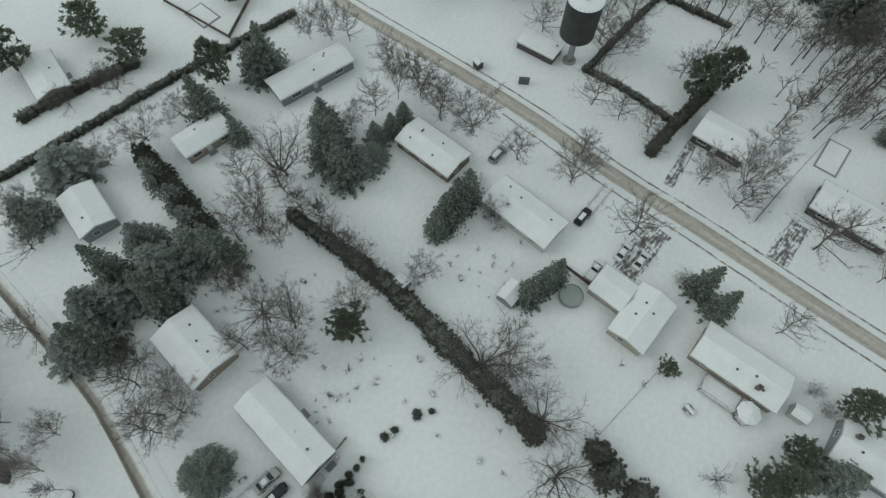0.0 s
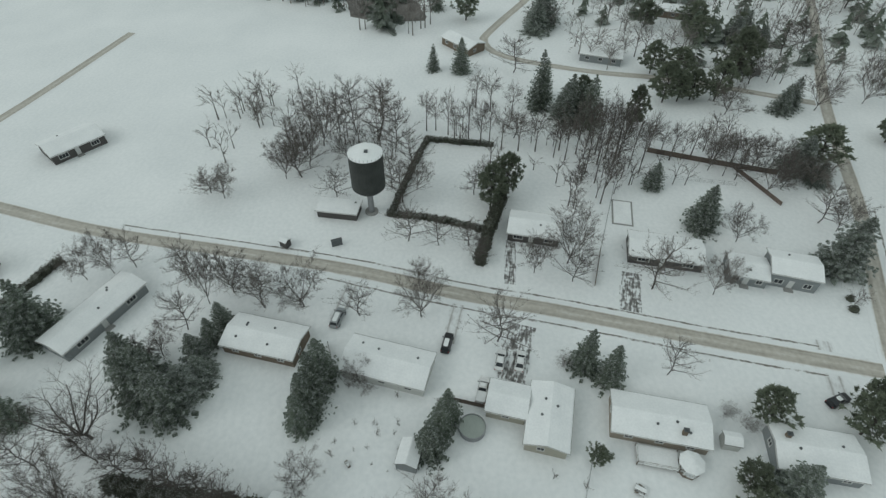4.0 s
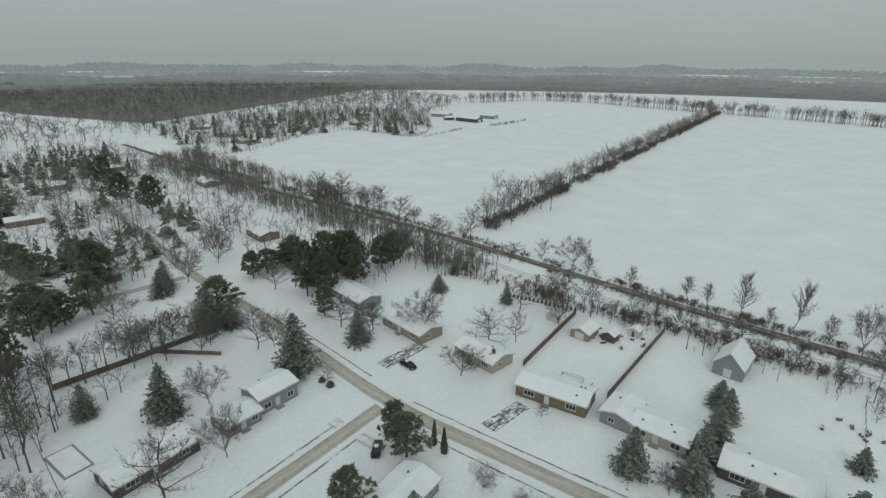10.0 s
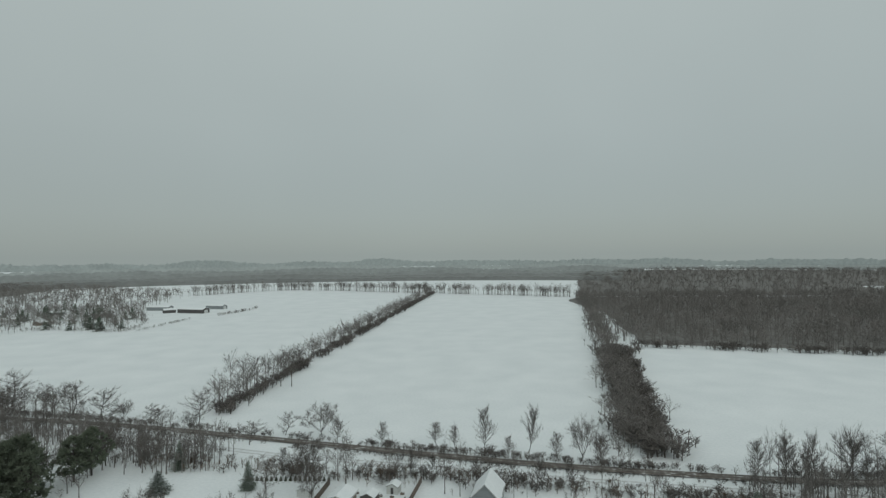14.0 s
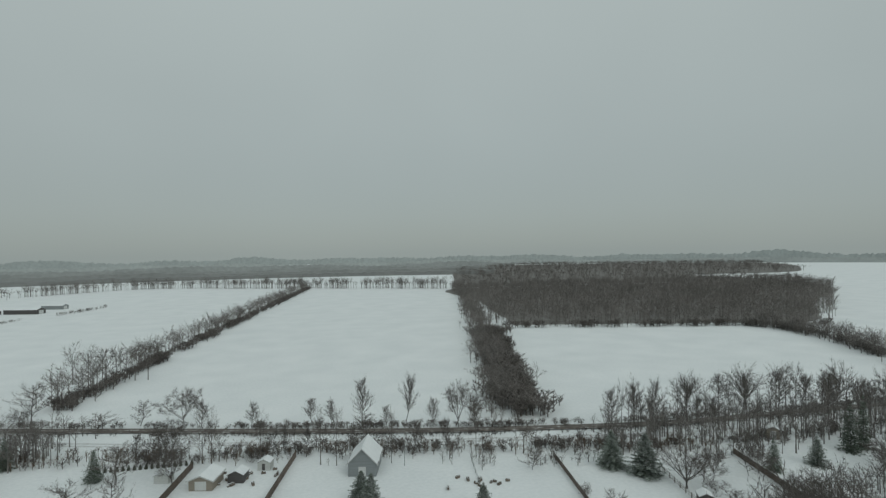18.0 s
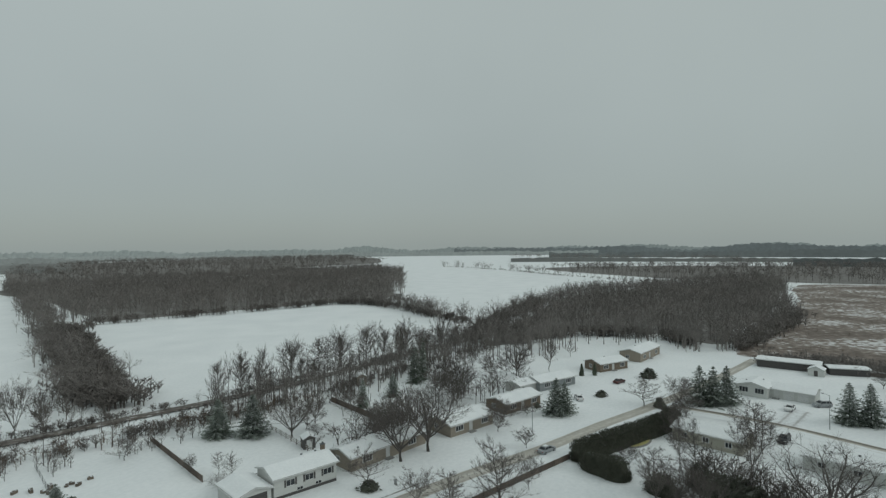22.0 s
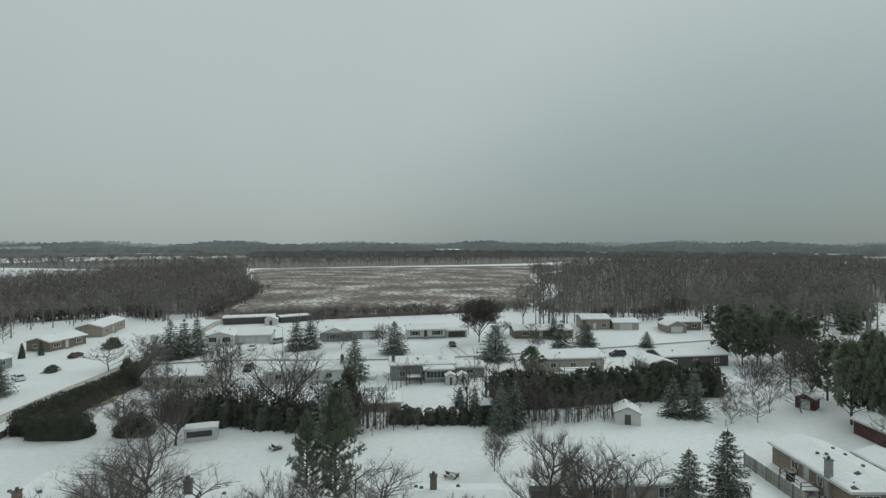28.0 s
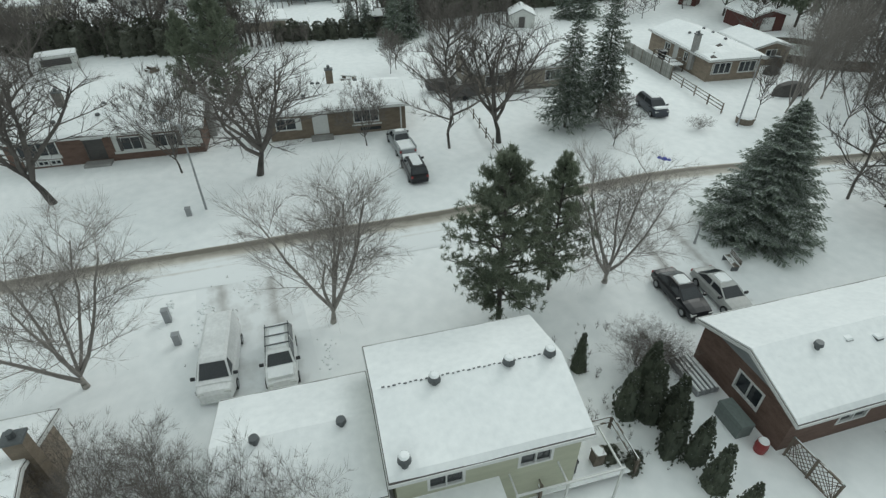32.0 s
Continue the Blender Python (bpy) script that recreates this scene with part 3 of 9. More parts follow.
def house(x, y, turn, L, W, eave, wall, label, front=1, rise=0.28, sides=None, gable=None, chimney=None, vents=3, name="house", category="house", trim="white", over=0.45, snow=0.17, extras=(), hip=False):
    """A gabled house, its ridge along local x; front 1 or -1: the long side with the door."""
    rnd = random.Random(f"{x:.1f},{y:.1f}")
    ob = thing(name, label, category, spot(x, y, turn), group="houses of the neighbourhood" if name == "house" else "")
    t = 0.22
    if sides is None:
        f = [(-L * 0.30, 0.95, min(2.2, L * 0.16), 1.25, "window"), (L * 0.04, 0.25, 1.0, 2.05, "door"), (L * 0.30, 0.95, min(2.4, L * 0.18), 1.25, "window")]
        b = [(-L * 0.32, 1.0, 1.3, 1.1, "window"), (0.0, 1.0, 1.3, 1.1, "window"), (L * 0.32, 1.0, 1.3, 1.1, "window")]
        e = [(W * 0.12, 1.0, 1.2, 1.1, "window")]
        sides = (f, b, e, e) if front > 0 else (b, f, e, e)
    ridge = eave + rise * W / 2
    # y+ side, y- side, x- end, x+ end
    frames = (pose(0, W / 2 - t / 2, 0), pose(0, -W / 2 + t / 2, 0, 0, 0, 180), pose(-L / 2 + t / 2, 0, 0, 0, 0, 90), pose(L / 2 - t / 2, 0, 0, 0, 0, -90))
    for holes, m, length in zip(sides, frames, (L, L, W - 2 * t, W - 2 * t)):
        g = Geo()
        wall_pieces(g, length, 0, eave, t, [h[:4] for h in holes])
        part("wall", moved(g.weld(), m), M[wall], ob)
        for c, sill, w, h, kind in holes:
            opening(ob, kind, m, c, sill, w, h, trim)
    # boards, shutters and panels fixed to the outside of a wall
    for side, what, material, c, z, w, h, deep in extras:
        part(what, moved(Geo().box(c, t / 2 + deep / 2 + 0.002, z, w, deep, h), frames[side]), M[material], ob)
    for end in (1,) if hip else (-1, 1):
        xe = end * (L / 2 - t / 2)
        part("gable", Geo().profile([(-W / 2, eave), (W / 2, eave), (0, ridge - 0.02)], xe - t / 2, xe + t / 2), M[gable or wall], ob)
    part("interior", Geo().box(0, 0, 0.05, L - 4 * t, W - 4 * t, eave - 0.15), M["inside"], ob)
    ow, x1 = W / 2 + over, L / 2 + over * 0.8
    low = eave - over * rise
    up = 0.14
    back = -x1 + ow if hip else -x1
    if hip:
        g = Geo()
        for dz in (0, up):
            g.v += [(-x1, -ow, low + dz), (x1, -ow, low + dz), (x1, ow, low + dz), (-x1, ow, low + dz), (back, 0, ridge + dz), (x1, 0, ridge + dz)]
        g.f = [(6, 7, 11, 10), (8, 9, 10, 11), (9, 6, 10), (0, 4, 5, 1), (2, 5, 4, 3), (3, 4, 0), (0, 1, 7, 6), (2, 3, 9, 8), (3, 0, 6, 9), (1, 5, 11, 7), (5, 2, 8, 11)]
        g.k = [0] * 11
        part("roof", g, M["shingle"], ob, "dark hipped roof under snow")
        part("fascia", Geo().box(-x1 - 0.02, 0, low - 0.06, 0.04, 2 * ow, 0.2), M[trim], ob)
    else:
        part("roof", Geo().profile([(-ow, low), (0, ridge), (ow, low), (ow, low + up), (0, ridge + up), (-ow, low + up)], -x1, x1), M["shingle"], ob, "dark shingle roof under snow")
    for s in (-1, 1):
        part("fascia", Geo().box(0, s * (ow + 0.02), low - 0.06, 2 * x1, 0.04, 0.2), M[trim], ob)
        if hip and s < 0:
            continue
        g = Geo().profile([(-ow, low - 0.08), (0, ridge - 0.08), (ow, low - 0.08), (ow, low + 0.12), (0, ridge + 0.12), (-ow, low + 0.12)], s * x1 - 0.02 + s * 0.02, s * x1 + 0.02 + s * 0.02)
        part("barge_board", g, M[trim], ob)
    # snow: its edge rounded, its thickness uneven along the roof
    g, n = Geo(), max(4, round(L / 1.2))
    k = ow - 0.05
    rows = []
    for i in range(n + 1):
        xx = -x1 + 0.03 + (2 * x1 - 0.06) * i / n
        s = snow * (0.82 + 0.5 * abs(noise.noise(Vector((xx * 0.5 + x, y, 0))))) * (0.55 if i in (0, n) else 1)
        prof = []
        for fy in (-1, -0.94, -0.5, 0, 0.5, 0.94, 1):
            base = low + up + min((ridge - low) * (1 - abs(fy)), (ridge - low) * (xx + x1) / ow if hip else 99) + 0.004
            prof.append((xx, fy * k + 0.05 * noise.noise(Vector((xx, fy * 7, y))) * (abs(fy) == 1), base + (0.02 if abs(fy) == 1 else s)))
        rows.append(prof)
    verts = [p for r in rows for p in r] + [(r[0][0], fy * k, low + up + min((ridge - low) * (1 - abs(fy)), (ridge - low) * (r[0][0] + x1) / ow if hip else 99) + 0.002) for r in (rows[0], rows[-1]) for fy in (-1, -0.94, -0.5, 0, 0.5, 0.94, 1)]
    faces = [(i * 7 + j, (i + 1) * 7 + j, (i + 1) * 7 + j + 1, i * 7 + j + 1) for i in range(n) for j in range(6)]
    o = (n + 1) * 7
    faces += [(j, j + 1, o + j + 1, o + j) for j in range(6)] + [(n * 7 + j + 1, n * 7 + j, o + 7 + j, o + 8 + j) for j in range(6)]
    g.add(verts, faces)
    part("snow_cover", g, M["roofsnow"], ob, "fresh snow lying on the roof")
    if chimney:
        cx, cy, top, brick = chimney
        ch = part("chimney", Geo().box(cx, cy, 0.5, 0.75, 0.6, top - 0.5), M[brick], ob, "brick chimney")
        part("chimney_cap", Geo().box(cx, cy, top, 0.9, 0.75, 0.12).disc(cx, cy, top + 0.12, top + 0.45, 0.16), M["metal"], ch)
    for i in range(vents):
        vx, vy = (rnd.uniform(-0.42, 0.42) * L, rnd.choice((-1, 1)) * rnd.uniform(0.08, 0.3) * W)
        z = ridge - rise * abs(vy) * 1.0
        g = Geo().disc(vx, vy, z, z + 0.42, 0.13).disc(vx, vy, z + 0.34, z + 0.52, 0.24, 12, 0.75)
        v = part("roof_vent", g, M["metal"], ob, "dark round roof vent")
    return ob


def shed(x, y, turn, L, W, h, wall, label, name="garden_shed", door=True, rise=0.45):
    """A small gabled shed with a double door in its x+ end."""
    ob = thing(name, label, "shed", spot(x, y, turn))
    t = 0.08
    ridge = h + rise * W / 2
    for yy in (-1, 1):
        part("wall", Geo().box(0, yy * (W / 2 - t / 2), 0, L, t, h), M[wall], ob)
    for end in (-1, 1):
        part("gable_wall", Geo().profile([(-W / 2, 0), (W / 2, 0), (W / 2, h), (0, ridge), (-W / 2, h)], end * L / 2 - 0.04, end * L / 2 + 0.04), M[wall], ob)
    ow = W / 2 + 0.2
    low = h - 0.2 * rise
    part("roof", Geo().profile([(-ow, low), (0, ridge + 0.02), (ow, low), (ow, low + 0.08), (0, ridge + 0.1), (-ow, low + 0.08)], -L / 2 - 0.2, L / 2 + 0.2), M["shingle"], ob)
    part("snow_cover", Geo().profile([(-ow + 0.03, low + 0.085), (0, ridge + 0.105), (ow - 0.03, low + 0.085), (ow - 0.06, low + 0.2), (0.1, ridge + 0.25), (-0.1, ridge + 0.25), (-ow + 0.06, low + 0.2)], -L / 2 - 0.17, L / 2 + 0.17), M["roofsnow"], ob)
    if door:
        for s in (0,) if wall == "white_siding" else (-1, 1):
            g = Geo().box(L / 2 + 0.06, s * W * 0.13, 0.08, 0.05, W * 0.24, h * 0.85)
            part("door", g, M["white" if wall != "white_siding" else "dark_siding"], ob)
    return ob


HOUSES = [
    # the crescent, camera side
    dict(x=-57.6, y=-32.2, turn=75, L=14.3, W=7.2, eave=2.7, wall="brown_brick", label="long brick bungalow with a snowy roof on the crescent", front=1, vents=5),
    dict(x=-51.5, y=-8.8, turn=73, L=15.6, W=7.4, eave=2.7, wall="white_siding", label="white bungalow with a snowy roof and attached garage", front=1, vents=3),
    dict(x=-40.2, y=18.9, turn=165, L=11.3, W=6.8, eave=2.7, wall="beige_siding", label="beige bungalow turned gable to the street under snow", vents=3),
    dict(x=-39.3, y=37.2, turn=77, L=15.4, W=7.3, eave=2.7, wall="tan_siding", label="tan bungalow with a snowy roof and a rear deck", front=1, vents=3, chimney=(3.5, -2.4, 4.6, "brown_brick")),
    dict(x=-33.1, y=60.6, turn=78, L=12.8, W=7.4, eave=2.7, wall="grey_siding", label="grey corner house with a snowy gabled roof", front=1, vents=2, chimney=(-4.5, 1.2, 4.6, "brown_brick")),
    dict(x=-43.6, y=12.3, turn=75, L=6.6, W=5.8, eave=2.6, wall="beige_siding", label="attached garage wing under snow beside the beige bungalow", vents=0,
         sides=([(0, 0.1, 2.6, 2.15, "garage")], [(0, 1.0, 1.2, 1.0, "window")], [], [])),
    # the crescent, far side
    dict(x=-72.5, y=76.1, turn=73, L=9.4, W=7.0, eave=3.9, wall="grey_siding", label="two-level corner house with snow on the upper roof", front=-1, vents=1),
    dict(x=-73.6, y=67.0, turn=73, L=7.6, W=6.6, eave=2.6, wall="grey_siding", label="low wing of a corner house under snow", front=-1, vents=1),
    dict(x=-79.6, y=51.2, turn=77, L=15.5, W=7.6, eave=2.6, wall="dark_siding", label="long dark-walled bungalow under snow behind bare trees", front=-1, vents=2),
    dict(x=-87.6, y=23.4, turn=77, L=11.5, W=7.6, eave=2.6, wall="dark_siding", label="dark bungalow under snow beside a tall spruce row", front=-1, vents=1),
    # the main street, field side
    dict(x=-82.5, y=128.3, turn=-25, L=16, W=8, eave=2.7, wall="grey_siding", label="grey bungalow among tall evergreens under snow", front=-1),
    dict(x=-57.8, y=117.3, turn=-24, L=16, W=8, eave=2.7, wall="tan_siding", label="tan bungalow with a snowy roof and clothes dryer behind", front=-1),
    dict(x=-34.8, y=110.6, turn=-24, L=12.6, W=7.6, eave=2.7, wall="beige_siding", label="beige house with a snowy gabled roof behind a bare tree", front=-1, chimney=(4.2, -1.0, 4.6, "brown_brick")),
    dict(x=-14.9, y=101.2, turn=-9, L=15.8, W=7.4, eave=3.0, wall="brown_brick", label="brown brick house with a white gable and rear deck", front=-1, gable="white_siding"),
    dict(x=7.6, y=96.6, turn=-17, L=11, W=7.2, eave=2.7, wall="beige_siding", label="beige house with a snowy roof and a car port", front=-1),
    dict(x=-0.6, y=99.4, turn=73, L=8.0, W=6.2, eave=2.9, wall="grey_siding", label="grey gabled front wing with large windows under snow", front=1, vents=1),
    dict(x=25.2, y=90.3, turn=-14, L=15.2, W=7.2, eave=2.7, wall="dark_siding", label="long dark-walled house with a snowy roof between spruces", front=-1, vents=3),
    dict(x=70.2, y=75.0, turn=-18, L=12.2, W=7.2, eave=3.7, wall="white_siding", label="white raised bungalow with dark shutters and a snowy roof", front=-1, chimney=(5.6, 0.8, 5.8, "brown_brick"), vents=2,
         extras=[(1, "shutter", "dark_siding", c, 1.75, 0.35, 1.25, 0.06) for c in (-5.3, -3.2, -1.6, 0.4, 2.0, 4.0)] + [(1, "skirting", "dark_siding", 0, 0.05, 12.1, 0.5, 0.04)],
         sides=([(-4, 1.8, 1.4, 1.1, "window"), (3, 1.8, 1.4, 1.1, "window")], [(-4.25, 1.8, 1.7, 1.15, "window"), (-0.6, 1.8, 1.6, 1.15, "window"), (3.0, 1.8, 1.6, 1.15, "window"), (-2.4, 0.55, 1.2, 0.6, "window"), (1.2, 0.55, 1.2, 0.6, "window")], [], [(0, 1.8, 1.4, 1.1, "window")])),
    dict(x=60.8, y=78.0, turn=76, L=7.8, W=6.0, eave=2.7, wall="white_siding", label="white garage wing with a dark door and snowy roof", vents=0,
         sides=([], [], [(0, 0.1, 4.6, 2.2, "darkgarage")], [])),
    dict(x=89.8, y=71.0, turn=-12, L=20.5, W=7.0, eave=2.7, wall="tan_siding", label="long tan house under snow behind large bare trees", front=-1, vents=2),
    dict(x=112.5, y=64.0, turn=-17, L=14, W=8, eave=2.7, wall="tan_siding", label="tan bungalow with a snowy gable behind trees", front=-1),
    dict(x=133.6, y=59.4, turn=-17, L=14, W=7.2, eave=2.7, wall="brown_brick", label="brown brick house with a snowy roof", front=-1, vents=1),
    dict(x=159.0, y=58.5, turn=-25, L=15, W=7.5, eave=2.7, wall="grey_siding", label="grey house with a snowy roof behind a dark spruce", front=-1, vents=1),
    dict(x=190.5, y=49.0, turn=-30, L=13, W=7.5, eave=2.8, wall="brown_brick", label="brown house with a snowy roof near the wood", front=-1, vents=1),
    dict(x=216, y=42.5, turn=-10, L=20, W=8, eave=3.3, wall="tan_siding", label="long tan house with two snowy roof levels at the wood's edge", front=-1, vents=1),
    # the east street
    dict(x=178.8, y=3.2, turn=-14, L=9, W=8.0, eave=3.0, wall="white_siding", label="white gable-fronted house with two triple dark windows", vents=2,
         sides=([(-2, 1.2, 1.2, 1.1, "window"), (2, 1.2, 1.2, 1.1, "window")], [(0, 1.2, 1.4, 1.1, "window")], [(-2.0, 1.15, 2.3, 1.5, "window"), (2.0, 1.15, 2.3, 1.5, "window")], [])),
    dict(x=178.4, y=-6.2, turn=76, L=10.5, W=7, eave=2.6, wall="white_siding", label="white garage wing with a snowy roof", vents=0, sides=([(-2.6, 0.1, 2.6, 2.1, "garage"), (0.8, 0.1, 2.6, 2.1, "garage"), (3.8, 0.1, 0.95, 2.05, "door")], [], [], [])),
    dict(x=174.6, y=-35.2, turn=76, L=18.5, W=8, eave=2.8, wall="grey_siding", label="grey house with a snowy roof and a recessed garage", vents=2,
         sides=([(-6.4, 0.1, 4.4, 2.1, "garage"), (-1.6, 0.25, 1.0, 2.05, "door")], [(-3, 1.0, 1.3, 1.1, "window"), (3, 1.0, 1.3, 1.1, "window")], [], [])),
    dict(x=171.2, y=-29.8, turn=-14, L=5.6, W=8, eave=2.8, wall="grey_siding", gable="white_siding", label="gabled front wing of the grey house with a wide window", name="house_wing", vents=0, rise=0.36,
         sides=([], [], [(0, 0.8, 3.2, 1.5, "window")], []), extras=[(2, "shutter", "dark_siding", -2.0, 0.8, 0.5, 1.5, 0.06), (2, "shutter", "dark_siding", 2.0, 0.8, 0.5, 1.5, 0.06)]),
    dict(x=166.6, y=-58.6, turn=76, L=12.5, W=8, eave=3.0, wall="white_siding", label="white house with black shutters and a snowy roof", vents=2,
         sides=([(-3.6, 1.1, 2.2, 1.4, "window"), (0.2, 0.7, 1.0, 2.05, "darkdoor"), (3.6, 1.1, 2.0, 1.4, "window")], [(0, 1.0, 1.3, 1.1, "window")], [], []),
         extras=[(0, "shutter", "dark_siding", c, 1.1, 0.5, 1.4, 0.06) for c in (-5.05, -2.15, 2.3, 4.9)] + [(0, "base_panel", "grey_siding", 0, 0.05, 12.2, 0.6, 0.05)]),
    # no open front here: dark panels stand in for the shade inside the carport
    dict(x=164.6, y=-68.6, turn=76, L=7.0, W=7.0, eave=2.3, wall="white_siding", label="low carport wing under snow, dark panels painted for its shaded open front", name="house_wing", vents=0, rise=0.1, sides=([(0, 0.05, 5.6, 1.9, "darkgarage")], [], [], [])),
    dict(x=152.6, y=-94.2, turn=72, L=19, W=8, eave=2.7, wall="brown_brick", label="long brown house under snow beyond spruces", front=1, vents=1),
    dict(x=160.6, y=-121.5, turn=68, L=10, W=8, eave=3.8, wall="tan_siding", label="tan two-level house with a snowy roof", front=1, vents=1),
    dict(x=155.6, y=-131.0, turn=68, L=9, W=7, eave=2.6, wall="beige_siding", label="pale garage wing with a wide snowy roof", name="house_wing", vents=0, sides=([(0, 0.1, 4.6, 2.1, "garage")], [], [], [])),
    dict(x=147.6, y=-149.5, turn=72, L=12, W=8, eave=3.0, wall="brown_brick", label="brown brick house with a snowy roof at the street's end", front=1, vents=1),
    dict(x=143.4, y=-142.0, turn=-18, L=7, W=6.6, eave=2.7, wall="tan_siding", label="gabled front wing of the brown brick house", name="house_wing", vents=0, rise=0.42, sides=([], [], [(0, 0.1, 4.2, 2.1, "garage")], [])),
    dict(x=130.3, y=10.8, turn=75, L=14.2, W=7.6, eave=2.8, wall="beige_siding", label="beige house with a long snowy roof behind a hedge", front=-1, vents=4),
    dict(x=125.0, y=-14.5, turn=76, L=17, W=7.4, eave=2.8, wall="white_siding", label="pale house with a long snowy roof and a tall chimney", front=-1, vents=4, chimney=(-8.2, 0.6, 5.2, "brown_brick")),
    dict(x=117.4, y=-39.8, turn=75, L=14.5, W=7, eave=3.6, wall="grey_siding", label="grey raised house with a snowy roof and a tall chimney", front=-1, vents=3, chimney=(6.6, 2.2, 5.4, "brown_brick")),
    dict(x=112.4, y=-42.0, turn=75, L=6.4, W=3.4, eave=2.9, wall="grey_siding", label="enclosed back porch with a wide dark window under snow", name="porch_wing", category="porch", vents=0, rise=0.14, sides=([(0, 1.0, 5.6, 1.5, "window")], [], [], [])),
    dict(x=114.8, y=-50.4, turn=75, L=6.8, W=6.0, eave=2.5, wall="grey_siding", label="low rear wing of the grey house under snow", name="house_wing", vents=1, rise=0.16, sides=([(0, 1.0, 1.6, 1.0, "window")], [], [], [])),
    dict(x=112.2, y=-76.5, turn=75, L=15.5, W=8.4, eave=3.2, wall="beige_siding", label="beige house with a snowy roof and a raised rear deck", front=-1, vents=2),
    dict(x=103.8, y=-107, turn=78, L=18, W=7.6, eave=3.0, wall="dark_siding", label="dark house with a long snowy roof", front=-1, vents=2),
    dict(x=101.0, y=-93.6, turn=-12, L=7.0, W=6.0, eave=2.7, wall="dark_siding", label="dark gabled garage under snow", front=-1, vents=0),
    # the near south street, far side
    dict(x=61.3, y=2.2, turn=70, L=17.5, W=7.8, eave=2.9, wall="red_brick", label="red brick bungalow with white siding panels and a snowy roof", front=1, vents=3, chimney=(4.6, -1.4, 5.4, "grey_brick"),
         extras=[(0, "siding_panel", "white_siding", -7.7, 0.95, 1.9, 1.75, 0.05), (0, "siding_panel", "white_siding", -3.75, 0.95, 1.0, 1.75, 0.05), (0, "siding_panel", "white_siding", -0.85, 0.95, 0.5, 1.75, 0.05), (0, "siding_panel", "white_siding", -4.4, 0.7, 7.9, 0.22, 0.06),
                 (0, "shutter", "dark_siding", -6.55, 1.0, 0.32, 1.3, 0.06), (0, "shutter", "dark_siding", -4.4, 1.0, 0.28, 1.3, 0.08), (0, "shutter", "dark_siding", -3.25, 1.0, 0.28, 1.3, 0.08), (0, "shutter", "dark_siding", -1.2, 1.0, 0.3, 1.3, 0.08),
                 (0, "white_panel", "white", 6.0, 0.85, 3.7, 0.35, 0.06), (0, "white_panel", "white", 1.1, 2.42, 1.9, 0.4, 0.06), (0, "gutter", "white", 0.0, 2.74, 17.4, 0.12, 0.1), (2, "chimney_shaft", "concrete", -0.4, 0, 1.5, 4.9, 0.7)],
         sides=([(-5.4, 1.0, 1.9, 1.3, "window"), (-2.2, 1.0, 1.8, 1.3, "window"), (1.1, 0.3, 1.6, 2.1, "darkdoor"), (6.0, 1.2, 3.4, 1.4, "window"), (4.9, 0.25, 0.9, 0.45, "window"), (6.0, 0.25, 0.9, 0.45, "window"), (7.1, 0.25, 0.9, 0.45, "window")], [(-4, 1.0, 1.4, 1.1, "window"), (4, 1.0, 1.4, 1.1, "window")], [], [])),
    dict(x=54.2, y=-18.9, turn=70, L=14.2, W=7.5, eave=2.9, wall="brown_brick", label="golden-brown brick bungalow with a white door and snowy roof", front=1, vents=4, chimney=(0.3, -0.6, 5.6, "brown_brick"),
         extras=[(0, "white_panel", "white", -2.9, 0.85, 3.2, 0.14, 0.06), (0, "white_panel", "white", 4.1, 1.0, 0.5, 1.3, 0.05), (0, "corner_post", "white", -6.6, 0.1, 0.14, 2.6, 0.05), (0, "basement_window", "glass", -3.3, 0.25, 2.2, 0.35, 0.03)],
         sides=([(-2.9, 1.2, 2.6, 1.3, "window"), (1.9, 0.3, 1.5, 2.1, "door"), (5.4, 1.1, 2.0, 1.2, "window")], [(-4, 1.0, 1.4, 1.1, "window"), (4, 1.0, 1.4, 1.1, "window")], [], [])),
    dict(x=53.8, y=-43.6, turn=72, L=13, W=8, eave=2.8, wall="tan_siding", label="tan bungalow under snow behind two tall spruces", front=1, vents=2),
    dict(x=44.5, y=-70.0, turn=-22, L=14.8, W=7.5, eave=2.8, wall="orange_brick", label="tan brick bungalow with white windows and a hipped snowy roof", vents=5, chimney=(-3.8, 3.9, 5.0, "concrete"), hip=True,
         extras=[(2, "wall_trim", "white", -3.25, 0.85, 0.12, 1.4, 0.05), (2, "wall_trim", "white", 3.25, 0.85, 0.12, 1.4, 0.05)],
         sides=([(2.6, 1.1, 1.3, 1.1, "window"), (0.4, 0.3, 1.0, 2.1, "door"), (-2.1, 1.1, 0.9, 1.1, "window")], [(3.2, 1.1, 1.3, 1.1, "window"), (-2.6, 1.1, 1.2, 1.1, "window")], [(-1.8, 0.95, 2.4, 1.35, "window"), (1.8, 0.95, 2.4, 1.35, "window")], [(-2.0, 0.95, 2.2, 1.2, "window")])),
    # the near south street, camera side
    dict(x=12.8, y=-7.4, turn=71.5, L=8.2, W=6.7, eave=4.6, wall="sage_siding", label="pale green split-level house with vents on its snowy roof", front=-1, vents=0, over=0.4, snow=0.2,
         sides=([(-2.0, 2.9, 1.5, 1.2, "window"), (2.0, 2.9, 1.5, 1.2, "window")], [(-2.2, 0.35, 1.9, 2.0, "window"), (-2.4, 3.3, 1.6, 0.55, "window"), (1.6, 0.35, 1.2, 2.0, "window")], [], [])),
    dict(x=15.6, y=0.1, turn=71.5, L=6.6, W=6.2, eave=2.8, wall="sage_siding", label="attached garage wing with a snow-covered roof", front=1, vents=0, snow=0.2, over=0.35,
